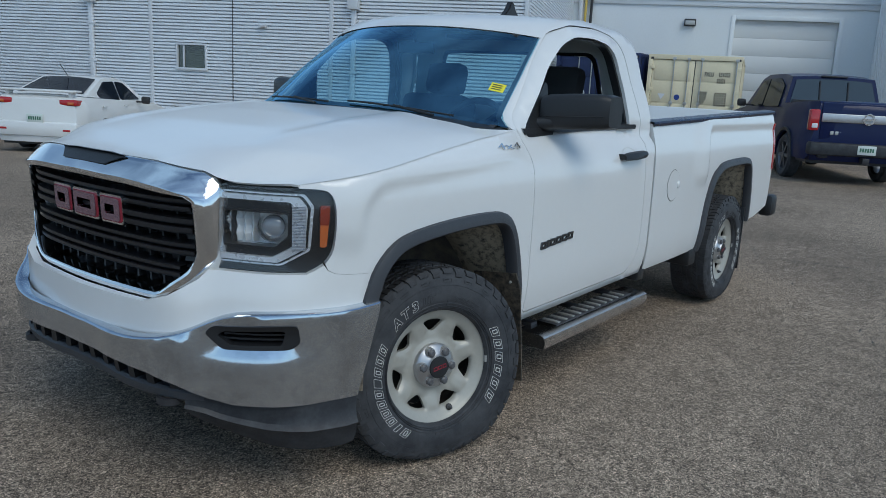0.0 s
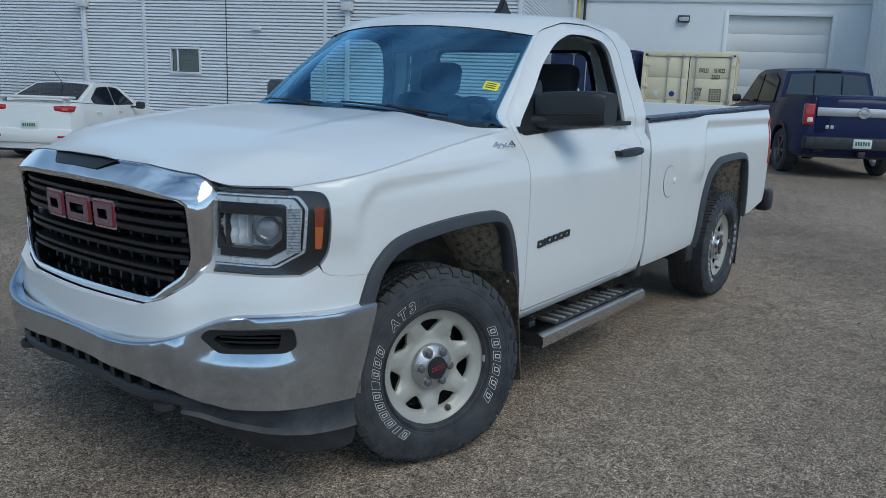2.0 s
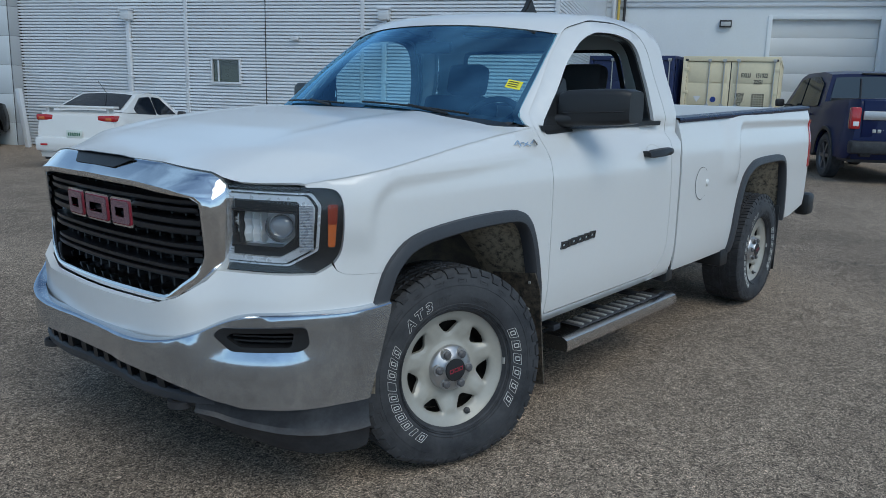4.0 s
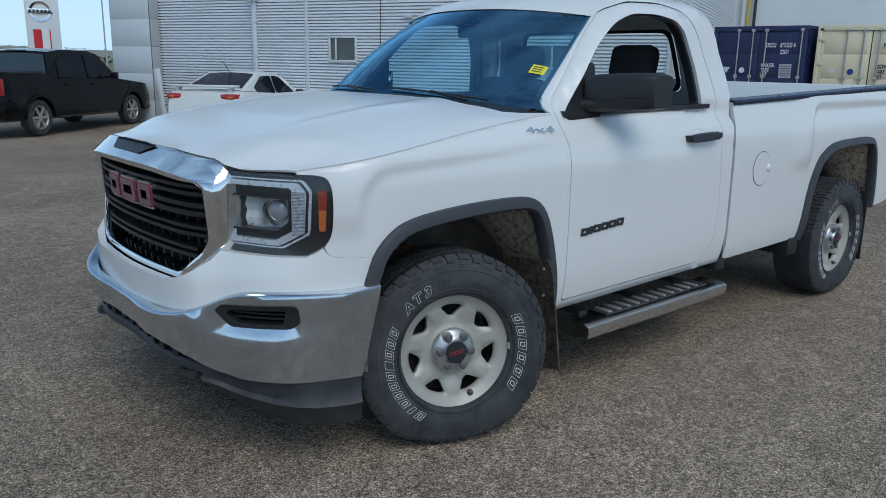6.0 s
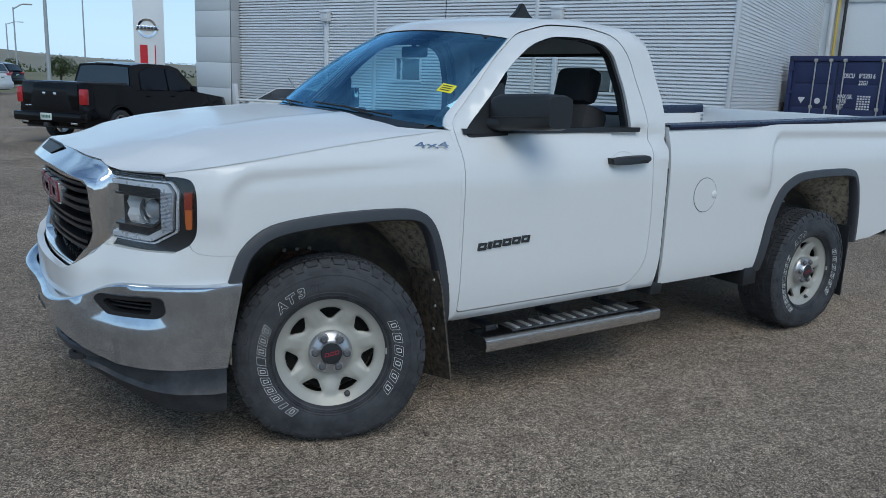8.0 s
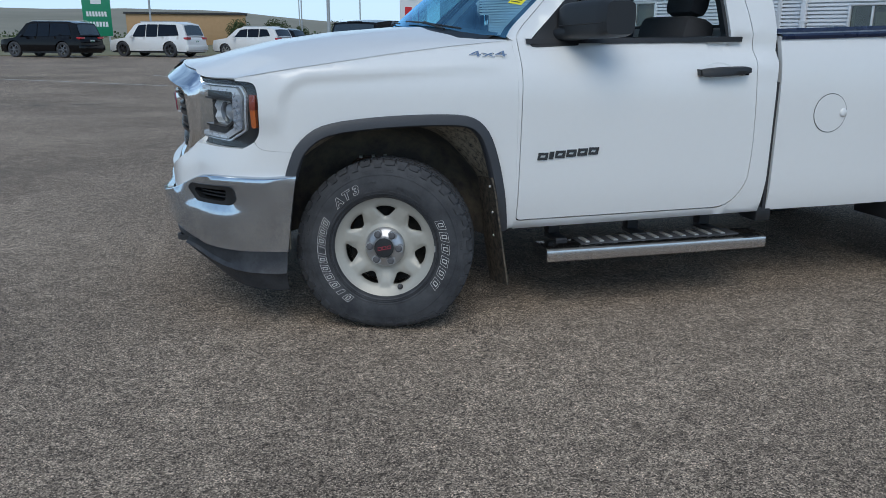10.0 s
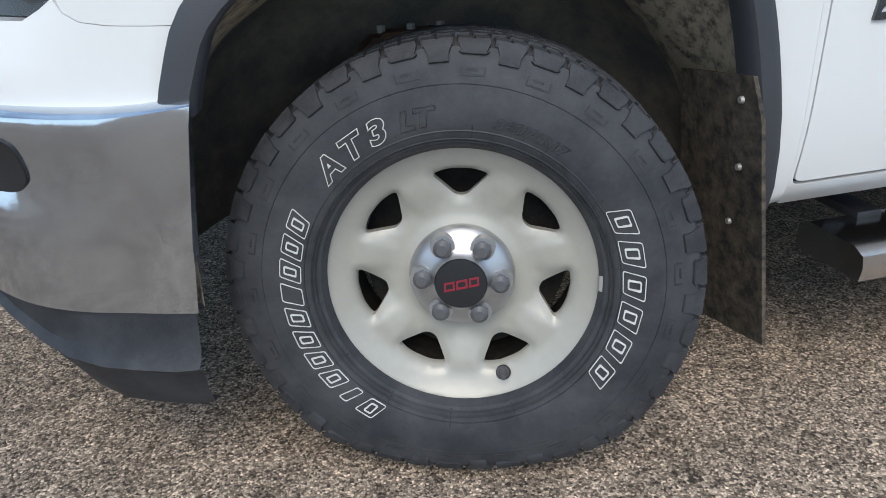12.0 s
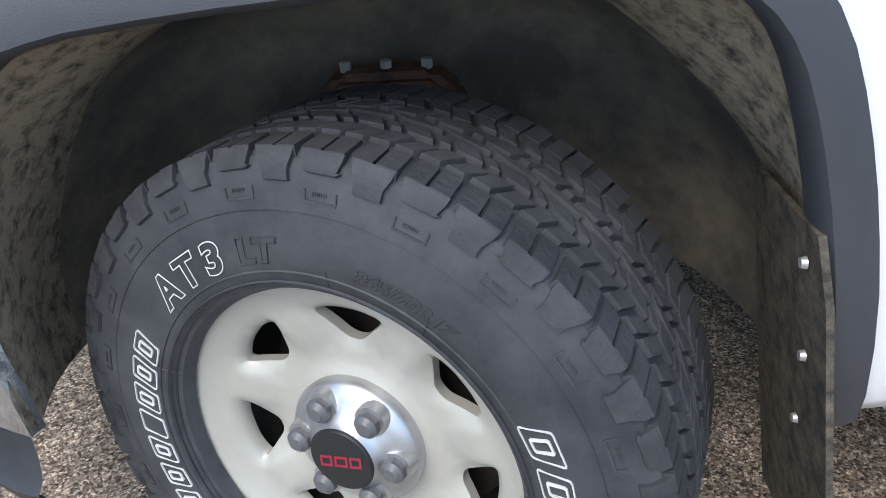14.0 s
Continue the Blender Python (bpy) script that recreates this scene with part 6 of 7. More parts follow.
def letter(bm, a, r, w, h, kind=0):
    """A hollow slanted block lying on the sidewall, set along the tread at angle a."""
    ca, sa = math.cos(a), math.sin(a)

    def put(u, v):
        aa = a - u / r
        rr = r + v
        y = mix_at(rr, [.236, .252, .275, .305, .335, .356], [-.016, -.024, -.030, -.031, -.028, -.021])
        return (rr * math.cos(aa), y - .0022, rr * math.sin(aa))

    def back(u, v):
        x, y, z = put(u, v)
        return (x, y + .004, z)
    sl = .18 * h
    o = rounded([(-w / 2 - sl, -h / 2), (w / 2 - sl, -h / 2), (w / 2 + sl, h / 2), (-w / 2 + sl, h / 2)], .004, 2)
    t = .0013
    i = rounded([(-w / 2 - sl + t * 1.3, -h / 2 + t), (w / 2 - sl - t * .7, -h / 2 + t), (w / 2 + sl - t * 1.3, h / 2 - t), (-w / 2 + sl + t * .7, h / 2 - t)], .003, 2)
    add_sheet(bm, o, [i], .02, put, back)
    if kind != 1:
        w2, h2 = w * .22, h * .30
        o2 = rounded([(-w2 - sl * .4, -h2), (w2 - sl * .4, -h2), (w2 + sl * .4, h2), (-w2 + sl * .4, h2)], .002, 1)
        t2 = .0016
        i2 = [(x * .66, z * .80) for x, z in o2]
        add_sheet(bm, o2, [i2], .02, put, back)


def sidewall_text(text, deg, r, size, wide, mt, parent):
    """Outlined letters bent round the sidewall."""
    cu = bpy.data.curves.new("text", "FONT")
    cu.body, cu.size, cu.align_x, cu.shear, cu.offset = text, size, "CENTER", .22, size * .045
    cu.fill_mode, cu.bevel_depth, cu.bevel_resolution, cu.resolution_u = "NONE", .0009 if size > .03 else .0006, 0, 4
    ob = new("text", cu)
    dg = bpy.context.evaluated_depsgraph_get()
    me = bpy.data.meshes.new_from_object(ob.evaluated_get(dg))
    bpy.data.objects.remove(ob)
    for v in me.vertices:
        a, rr = radians(deg) - v.co.x * wide / (r + size * .35), r + v.co.y
        y = mix_at(rr, [.236, .252, .275, .305, .335, .356], [-.016, -.024, -.030, -.031, -.028, -.0225])
        v.co = (rr * math.cos(a), y - .0012 - v.co.z * .6, rr * math.sin(a))
    me.materials.clear()
    me.materials.append(mt)
    o = new("sidewall_lettering", me)
    o.parent = parent
    return o


def wheel(m, letters=True):
    w = thing("wheel_hold", "", "")
    w.name = "wheel"
    w.parent = truck
    w.matrix_local = m
    tyre = part("tyre", TYRE_BM.copy(), RUBBER, w, "all-terrain tyre with chunky tread and white outlined sidewall blocks", smooth=32)
    tread = part("tread", TREAD_BM.copy(), TREAD_RUBBER, tyre, "", smooth=32)
    tagged(tread, "chunky tread blocks with grooves", kind="stuff")
    inv = m.inverted()
    for ob in (tyre, tread):
        for v in ob.data.vertices:
            p = m @ v.co
            # squeezed where it bears on the ground
            hub = m.translation.z
            low = .003 + .017 * smooth_step(.012, -.022, v.co.y)
            d = hub - p.z
            if d > .30:
                p.z = hub - .30 - (d - .30) * min(1.0, (hub - low - .30) / .104)
                v.co = inv @ p
                if p.z < .08 and v.co.y < .03:
                    v.co.y -= .004 * (1 - p.z / .08)
    part("rim", RIM_BM.copy(), STEEL_WHEEL, w, "cream-grey painted steel wheel with seven windows", smooth=50)
    part("barrel", BARREL_BM.copy(), [STEEL_WHEEL, DIRTY_SHADED_STEEL], w, "steel barrel with brown dust inside, coloured dark for shade")
    bm = bmesh.new()
    add_revolve(bm, [(.090, .036), (.091, .026), (.087, .018), (.072, .009), (.055, .002), (.047, -.006), (.044, -.012)], 48)
    collars = []
    for k in range(6):
        a = radians(90 + 27 + k * 60)
        mm = Matrix.Translation((.066 * math.cos(a), .03, .066 * math.sin(a))) @ pose(0, 0, 0, 90, 0, 0)
        collars.append(bmesh.new())
        add_cyl(collars[-1], .0225, .0205, .012, .0275, 20, mm)
    cap = part("centre_cap", bm, BRUSHED, w, "brushed alloy centre cap")
    for c in collars:
        part("nut_collar", c, BRUSHED, cap)
    bm = bmesh.new()
    add_revolve(bm, [(.0001, -.0165), (.030, -.0162), (.042, -.015), (.0445, -.012), (.0445, -.008)], 40)
    disc = part("cap_disc", bm, BLACK_PLASTIC, cap, "black disc with red emblem blocks")
    bm = bmesh.new()
    for x0, x1 in ((-.030, -.012), (-.009, .010), (.013, .030)):
        add_sheet(bm, [(x0, -.008), (x1, -.008), (x1 + .003, .008), (x0 + .003, .008)], [[(x0 + .004, -.0045), (x1 - .0025, -.0045), (x1 - .001, .0045), (x0 + .0055, .0045)]], .03,
                  lambda u, v: (u * .978 - v * .208, -.0172, u * .208 + v * .978), lambda u, v: (u * .978 - v * .208, -.0155, u * .208 + v * .978))
    part("emblem", bm, RED, cap, smooth=0)
    for k in range(6):
        a = radians(90 + 27 + k * 60)
        mm = Matrix.Translation((.066 * math.cos(a), .03, .066 * math.sin(a))) @ pose(0, 0, 0, 90, 0, 0)
        bm = bmesh.new()
        add_cyl(bm, .0165, .0155, .02, .038, 6, mm)
        add_cyl(bm, .0155, .009, .038, .044, 18, mm)
        part("lug_nut", bm, NUT_PLASTIC, cap, smooth=30)
    bm = bmesh.new()
    add_rod(bm, (.069, .024, -.181), (.070, .004, -.184), .0065)
    add_rod(bm, (.070, .005, -.184), (.0705, -.001, -.185), .0045)
    part("valve_stem", bm, NUT_PLASTIC, w)
    bm = bmesh.new()
    add_revolve(bm, [(.0001, -.0012), (.0115, -.0012), (.0135, .0015), (.0135, .004)], 16)
    bmesh.ops.transform(bm, matrix=Matrix.Translation((.0695, .016, -.183)) @ pose(0, 0, 0, -28, 0, -12), verts=bm.verts)
    part("valve_hole", bm, DARK, w)
    if letters:
        spec = [(25, 6, -12.6)]
        for i in range(6):
            bm = bmesh.new()
            letter(bm, radians(24 - i * 11.4), .282, .042, .037, 0)
            part("sidewall_block", bm, LETTER_WHITE, tyre, "white outlined block", smooth=0)
        for i in range(10):
            bm = bmesh.new()
            letter(bm, radians(235 - i * 8.67), .284, .016 if i == 1 else .033, .036, 1 if i in (1, 6) else 0)
            part("sidewall_block", bm, LETTER_WHITE, tyre, "white outlined block", smooth=0)
        for a, ch, mt, hgt, rr, wide in [(135, "A", LETTER_WHITE, .050, .272, 1.15), (125.5, "T", LETTER_WHITE, .050, .272, 1.15), (116, "3", LETTER_WHITE, .050, .272, 1.25), (103, "LT", RUBBER, .040, .275, 1.2), (66, "265/70R17", RUBBER, .022, .272, 1.2)]:
            sidewall_text(ch, a, rr, hgt, wide, mt, tyre)
        bm = bmesh.new()
        add_grid(bm, [[((.238 + d) * math.cos(a), y, (.238 + d) * math.sin(a)) for a in (-.06, -.03, 0, .03, .06)] for d, y in ((-.012, -.001), (-.010, -.009), (-.002, -.012), (.004, -.010), (.005, -.002))])
        part("wheel_weight", bm, GALV, w, "grey clip-on wheel weight with rust beside it")
    return w


(TYRE_BM, TREAD_BM), RIM_BM, BARREL_BM = build_tyre(), build_rim(), build_barrel()
for bm in (RIM_BM, BARREL_BM):
    bmesh.ops.scale(bm, vec=(1.04, 1, 1.04), verts=bm.verts)
HUBS = [Matrix.Translation((-.048, -.955, .385)) @ pose(0, 0, 0, 0, 0, -19.5) @ pose(0, 0, 0, -4, 0, 0),
        Matrix.Translation((3.378, -.955, .388)),
        Matrix.Translation((.048, .955, .385)) @ pose(0, 0, 0, 0, 0, 160.5),
        Matrix.Translation((3.378, .955, .388)) @ pose(0, 0, 0, 0, 0, 180)]
for k, hm in enumerate(HUBS):
    wheel(hm, k < 2)
for bm in (TYRE_BM, TREAD_BM, RIM_BM, BARREL_BM):
    bm.free()


# ---- other vehicles ----
# built nose towards -X like the pickup; x is counted from the nose
NAVY_PAINT = mat("navy_metallic_paint", (0.006, 0.013, 0.062), rough=0.3, metal=0.0, var=0.06, coat=0.2, spec=0.2)
BLACK_PAINT = mat("black_paint", (0.005, 0.005, 0.006), rough=0.12, var=0.08, coat=0.08, spec=0.22)
CAR_WHITE = mat("car_white_paint", (0.74, 0.75, 0.74), rough=0.3, var=0.02, coat=0.7)
PLATE = mat("number_plate", (0.62, 0.68, 0.64), rough=0.5)
PLATE_INK = mat("plate_ink", (0.05, 0.16, 0.10), rough=0.5)
ALLOY_GREY = mat("dark_alloy", (0.20, 0.20, 0.21), rough=0.35, metal=0.8)


def car_wheel(parent, x, y, r, rim_mat, side):
    w = new("wheel")
    w.parent = parent
    w.matrix_local = Matrix.Translation((x, y, r)) @ (Matrix.Identity(4) if side > 0 else pose(0, 0, 0, 0, 0, 180))
    bm = bmesh.new()
    add_revolve(bm, [(r * .66, .0), (r * .72, -.02), (r * .9, -.02), (r, .02), (r, .19), (r * .9, .22), (r * .66, .21)], 28)
    part("tyre", bm, RUBBER, w)
    bm = bmesh.new()
    add_revolve(bm, [(r * .67, .0), (r * .64, -.005), (r * .60, .03), (r * .60, .18)], 28)
    for k in range(6):
        a = k * math.tau / 6
        ca, sa = math.cos(a), math.sin(a)
        vs = add_box(bm, (.03, .0, -.028), (r * .62, .025, .028))
        bmesh.ops.transform(bm, matrix=Matrix(((ca, 0, -sa, 0), (0, 1, 0, 0), (sa, 0, ca, 0), (0, 0, 0, 1))), verts=vs)
    add_cyl(bm, .06, .06, -.03, .01, 14, pose(0, 0, 0, 90, 0, 0))
    part("rim", bm, rim_mat, w, smooth=30)


def vehicle(name, label, category, m, W, top, cabin, belt, wheels, r, paint, rim_mat, windows, low=.28, group="", tumble=.26, dark_sill=True):
    """top: the body's upper line from nose to tail; cabin: the greenhouse's outline; windows: side panes as outlines."""
    v = thing(name, label, category, group)
    v.matrix_world = m
    L = top[-1][0]
    hw = W / 2

    def wide(x, z):
        end = smooth_step(0, .35, x) * smooth_step(0, .25, L - x)
        f = -.10 * (1 - end) - .035 * max(0, (.55 - z) / .3) - .05 * min(1, max(0, (z - .75) / .3)) ** 1.5
        if z > belt:
            f -= tumble * (z - belt)
        return hw + f

    arches = []
    loop = list(top) + [(L, low + .12), (L - .12, low)]
    bottom = []
    for wx in sorted(wheels, reverse=True):
        ra = r * 1.14
        bottom += [(wx + ra * math.cos(a), max(low, r + ra * math.sin(a))) for a in [radians(k) for k in range(-10, 191, 18)]]
    loop += bottom + [(.12, low), (0, low + .12)]
    for side in (1, -1):
        bm = bmesh.new()
        add_sheet(bm, loop, [], .16, lambda x, z: (x, -side * wide(x, z), z), lambda x, z: (x, -side * (wide(x, z) - .04), z))
        part("body_side", bm, paint, v, smooth=50)
    bm = bmesh.new()
    prof = [(.0, low), (0, low + .12)] + list(top) + [(L, low + .12), (L - .02, low)]
    fine = []
    for (x0, z0), (x1, z1) in zip(prof, prof[1:]):
        k = max(1, int(math.hypot(x1 - x0, z1 - z0) / .15))
        fine += [(x0 + (x1 - x0) * i / k, z0 + (z1 - z0) * i / k) for i in range(k)]
    fine.append(prof[-1])
    add_grid(bm, [[(x - (.08 * (1 - f * f) if x < .4 else -.05 * (1 - f * f) if x > L - .25 else 0), f * wide(x, z), z + (.035 * (1 - f * f) if .2 < x < L - .2 else 0)) for f in (-1, -.8, -.5, 0, .5, .8, 1)] for x, z in fine])
    part("body_shell", bm, paint, v, smooth=50)
    # greenhouse
    bm = bmesh.new()
    cab = list(cabin)
    pts = []
    for (x0, z0), (x1, z1) in zip(cab, cab[1:]):
        k = max(1, int(math.hypot(x1 - x0, z1 - z0) / .15))
        pts += [(x0 + (x1 - x0) * i / k, z0 + (z1 - z0) * i / k) for i in range(k)]
    pts.append(cab[-1])
    add_grid(bm, [[(x, f * (wide(x, z) - (.02 if abs(f) == 1 else 0)), z + .03 * (1 - f * f)) for f in (-1, -.75, -.4, 0, .4, .75, 1)] for x, z in pts])
    for side in (1, -1):
        add_sheet(bm, cab, [], .2, lambda x, z: (x, -side * (wide(x, z) - .02), z))
    part("cabin", bm, paint, v, smooth=40)
    for side in (1, -1):
        for wn_ in windows:
            bm = bmesh.new()
            add_sheet(bm, rounded(wn_, .05, 3), [], .2, lambda x, z: (x, -side * (wide(x, z) + .004), z), lambda x, z: (x, -side * (wide(x, z) - .03), z))
            part("side_window", bm, DARK_PANE, v)
    # front and rear panes lie on the slopes of the cabin
    for (x0, z0), (x1, z1), nm in ((cab[0], cab[1], "windshield"), (cab[-1], cab[-2], "rear_window")):
        bm = bmesh.new()
        n_ = Vector((z1 - z0, 0, x0 - x1)).normalized()
        if (n_.x > 0) != (nm == "rear_window"):
            n_ = -n_
        add_grid(bm, [[tuple(Vector((x0 + (x1 - x0) * t, f * (wide(x0 + (x1 - x0) * t, z0 + (z1 - z0) * t) - .10), z0 + (z1 - z0) * t + .03 * (1 - f * f))) + n_ * .02) for f in (-1, -.6, 0, .6, 1)] for t in (.10, .5, .90)])
        part(nm, bm, REAR_PANE if nm == "rear_window" and group else DARK_PANE, v)
    for wx in wheels:
        for side in (1, -1):
            car_wheel(v, wx, -side * (hw - .03), r, rim_mat, side)
    bm = bmesh.new()
    add_box(bm, (.15, -hw + .12, low - .06), (L - .15, hw - .12, low + .25))
    part("underbody", bm, DARK, v, smooth=0)
    return v, wide, L


REAR_PANE = mat("reflecting_rear_glass", (0.020, 0.032, 0.042), rough=0.05, var=0.1, coat=0.4, spec=0.7)
DARK_PANE = mat("dark_car_glass", (0.008, 0.012, 0.020), rough=0.08, var=0.1, coat=0.0, spec=0.2)


def extra(v, name, lo, hi, material, bevel=.02, label=""):
    bm = bmesh.new()
    add_box(bm, lo, hi, bevel=bevel)
    return part(name, bm, material, v, label)


def plate(v, x, z):
    p = extra(v, "number_plate", (x, -.16, z), (x + .012, .16, z + .16), PLATE, .004)
    bm = bmesh.new()
    for i in range(6):
        add_box(bm, (x + .012, -.125 + i * .043, z + .05), (x + .015, -.095 + i * .043, z + .115))
    part("plate_bars", bm, PLATE_INK, p, smooth=0)


def car_mirror(v, x, z, hw, paint):
    for s in (1, -1):
        bm = bmesh.new()
        add_box(bm, (x - .09, -s * (hw + .16) - .09, z - .06), (x + .05, -s * (hw + .16) + .09, z + .10), bevel=.04)
        add_box(bm, (x - .03, min(-s * (hw - .15), -s * (hw + .1)), z - .04), (x + .02, max(-s * (hw - .15), -s * (hw + .1)), z), bevel=.01)
        part("door_mirror", bm, paint, v)


def place(tail, way, L):
    """tail: the middle of the tail on the ground; way: the direction of the nose."""
    d = Vector((way[0], way[1], 0)).normalized()
    n = Vector((tail[0], tail[1], 0)) + d * L
    z = (ground_z(*tail) + ground_z(n.x, n.y)) / 2
    return Matrix.Translation((n.x, n.y, z)) @ pose(0, 0, 0, 0, 0, math.degrees(math.atan2(-d.y, -d.x)))


# white sedan with a boot spoiler
def sedan():
    L = 4.57
    v, wide, _ = vehicle("sedan_car", "white sedan with a boot spoiler parked facing the ribbed wall", "car", place((4.88, 12.68), (.815, .58), L), 1.76,
                         [(0, .55), (.1, .72), (1.1, .95), (1.6, 1.0), (3.8, 1.08), (4.40, 1.115), (4.54, 1.05), (4.57, .6)],
                         [(1.35, .96), (2.15, 1.42), (2.6, 1.485), (3.15, 1.465), (4.12, 1.11)], .98, (.95, 3.58), .32, CAR_WHITE, ALLOY_GREY,
                         [[(1.75, 1.03), (2.28, 1.38), (2.62, 1.41), (2.66, 1.03)], [(2.72, 1.03), (2.70, 1.41), (3.15, 1.40), (3.62, 1.17), (3.55, 1.07)]], low=.22, tumble=.42)
    for s in (1, -1):
        lampp = extra(v, "tail_lamp", (4.30, min(-s * .80, -s * .44), .935), (4.575, max(-s * .80, -s * .44), 1.055), RED_LENS, .03)
        extra(lampp, "amber_section", (4.54, min(-s * .74, -s * .62), .955), (4.585, max(-s * .74, -s * .62), 1.01), AMBER, .01)
        extra(v, "spoiler_post", (4.30, -s * .62 - .04, 1.09), (4.46, -s * .62 + .04, 1.20), CAR_WHITE, .015)
    extra(v, "spoiler", (4.26, -.76, 1.185), (4.54, .76, 1.23), CAR_WHITE, .02)
    extra(v, "rear_bumper", (4.40, -.82, .33), (4.66, .82, .62), CAR_WHITE, .06)
    plate(v, 4.63, .60)
    for s in (1, -1):
        extra(v, "reflector", (4.64, -s * .62 - .07, .45), (4.67, -s * .62 + .07, .49), RED_LENS, .006)
    car_mirror(v, 1.95, 1.0, .88, DARK)
    bm = bmesh.new()
    add_rod(bm, (3.3, 0, 1.48), (3.6, 0, 1.72), .006, 6)
    part("roof_aerial", bm, DARK, v)
    for s in (1, -1):
        for x in (2.5, 3.5):
            extra(v, "door_handle", (x, -s * .885 - .012, .90), (x + .17, -s * .885 + .012, .925), CAR_WHITE, .006)


sedan()


def crew_pickup(label, tail, way, paint, rim_mat, navy):
    L = 5.85
    v, wide, _ = vehicle("crew_cab_pickup", label, "pickup truck", place(tail, way, L) @ (Matrix.Diagonal((1.02, 1.03, 1.06, 1)) if navy else Matrix.Identity(4)), 2.04,
                         [(0, .75), (.06, 1.08), (1.3, 1.22), (1.6, 1.26), (4.15, 1.28), (4.2, 1.38), (5.78, 1.44), (5.84, 1.38), (5.85, .75)],
                         [(1.42, 1.22), (2.15, 1.86), (2.5, 1.94), (3.5, 1.95), (4.02, 1.89), (4.15, 1.29)], 1.22, (.98, 4.68), .41, paint, rim_mat,
                         [[(1.85, 1.28), (2.30, 1.80), (2.72, 1.86), (2.74, 1.28)], [(2.82, 1.28), (2.80, 1.86), (3.42, 1.86), (3.78, 1.72), (3.85, 1.30)]], low=.42, group="crew cab pickups", tumble=.24)
    for s in (1, -1):
        lp = extra(v, "tail_lamp", (5.72, min(-s * .99, -s * .82), .93), (5.87, max(-s * .99, -s * .82), 1.30), RED_LENS, .03)
        extra(lp, "reversing_lens", (5.86, min(-s * .95, -s * .85), .98 if navy else 1.12), (5.877, max(-s * .95, -s * .85), 1.06 if navy else 1.2), SIGN_WHITE if navy else RED_LENS, .008)
        extra(v, "mud_flap", (5.0, min(-s * .98, -s * .72), .22), (5.02, max(-s * .98, -s * .72), .55), DARK, .004)
        extra(v, "exhaust_tip", (5.85, min(-s * .80, -s * .62), .47), (5.95, max(-s * .80, -s * .62), .54), CHROME if not navy else DARK, .02)
        for wx in (.98, 4.68):
            bm = bmesh.new()
            rows = []
            for rr, o in ((.47, .0), (.475, .02), (.53, .02), (.535, -.01)):
                rows.append([(wx + rr * math.cos(a), -s * (wide(wx, .6) + o), .41 + rr * math.sin(a)) for a in [radians(k) for k in range(0, 181, 12)]])
            add_grid(bm, rows)
            part("arch_trim", bm, BLACK_PLASTIC if navy else paint, v)
        for x in (2.45, 3.45):
            extra(v, "door_handle", (x, -s * 1.0 - .02, 1.12), (x + .2, -s * 1.0 + .02, 1.15), paint, .008)
        extra(v, "side_step", (1.7, min(-s * 1.0, -s * .85), .36), (4.0, max(-s * 1.0, -s * .85), .42), DARK, .015)
    tg = extra(v, "tailgate", (5.80, -.80, .80), (5.875, .80, 1.425), paint, .015)
    bp = extra(v, "rear_bumper", (5.78, -.98, .52), (6.02, .98, .74), DUSTY_PLASTIC if navy else BLACK_PAINT, .04)
    plate(v, 6.02, .56)
    for y in (-.27, .27) if navy else ():
        bm = bmesh.new()
        add_rod(bm, (4.165, y, 1.36), (4.075, y, 1.82), .016, 6)
        part("window_bar", bm, DARK, v)
    extra(v, "high_brake_lamp", (4.00, -.25, 1.90), (4.07, .25, 1.935), DARK, .01)
    if navy:
        bm = bmesh.new()
        add_box(bm, (5.87, -.80, 1.09), (5.905, .80, 1.24), bevel=.015)
        part("tailgate_strip", bm, BRUSHED, tg)
        bm = bmesh.new()
        add_revolve(bm, [(.075, -.01), (.10, -.01), (.10, .01), (.075, .01), (.075, -.01)], 24)
        add_box(bm, (-.12, -.012, -.018), (.12, .012, .018))
        bmesh.ops.transform(bm, matrix=Matrix.Translation((5.915, 0, 1.165)) @ pose(0, 0, 0, 0, 0, 90), verts=bm.verts)
        part("emblem", bm, CHROME, tg, "plain chrome ring and bar")
        for i in range(5):
            extra(tg, "badge_block", (5.872, -.62 + i * .085, .875), (5.885, -.56 + i * .085, .935), GALV, .004)
    else:
        for i in range(3):
            extra(tg, "emblem_block", (5.872, -.20 + i * .14, 1.13), (5.89, -.08 + i * .14, 1.20), CHROME, .008)
        extra(tg, "tailgate_trim", (5.872, -.35, 1.0), (5.885, .35, 1.02), CHROME, .003)
        for i in range(4):
            extra(tg, "badge_block", (5.872, -.72 + i * .045, .86), (5.884, -.69 + i * .045, .89), CHROME, .003)
    extra(v, "tow_hitch", (5.9, -.06, .40), (6.06, .06, .50), DARK, .01)
    car_mirror(v, 2.0, 1.32, 1.02, DARK if navy else paint)
    extra(v, "bed_opening", (4.25, -.84, 1.38), (5.76, .84, 1.452), DARK, .01)
    return v


crew_pickup("navy blue crew cab pickup parked beside the containers", (13.98, -.05), (.85, .53), NAVY_PAINT, ALLOY_GREY, True)
crew_pickup("black crew cab pickup parked by the grey pier", (1.22, 16.76), (.78, .62), BLACK_PAINT, GALV, False)


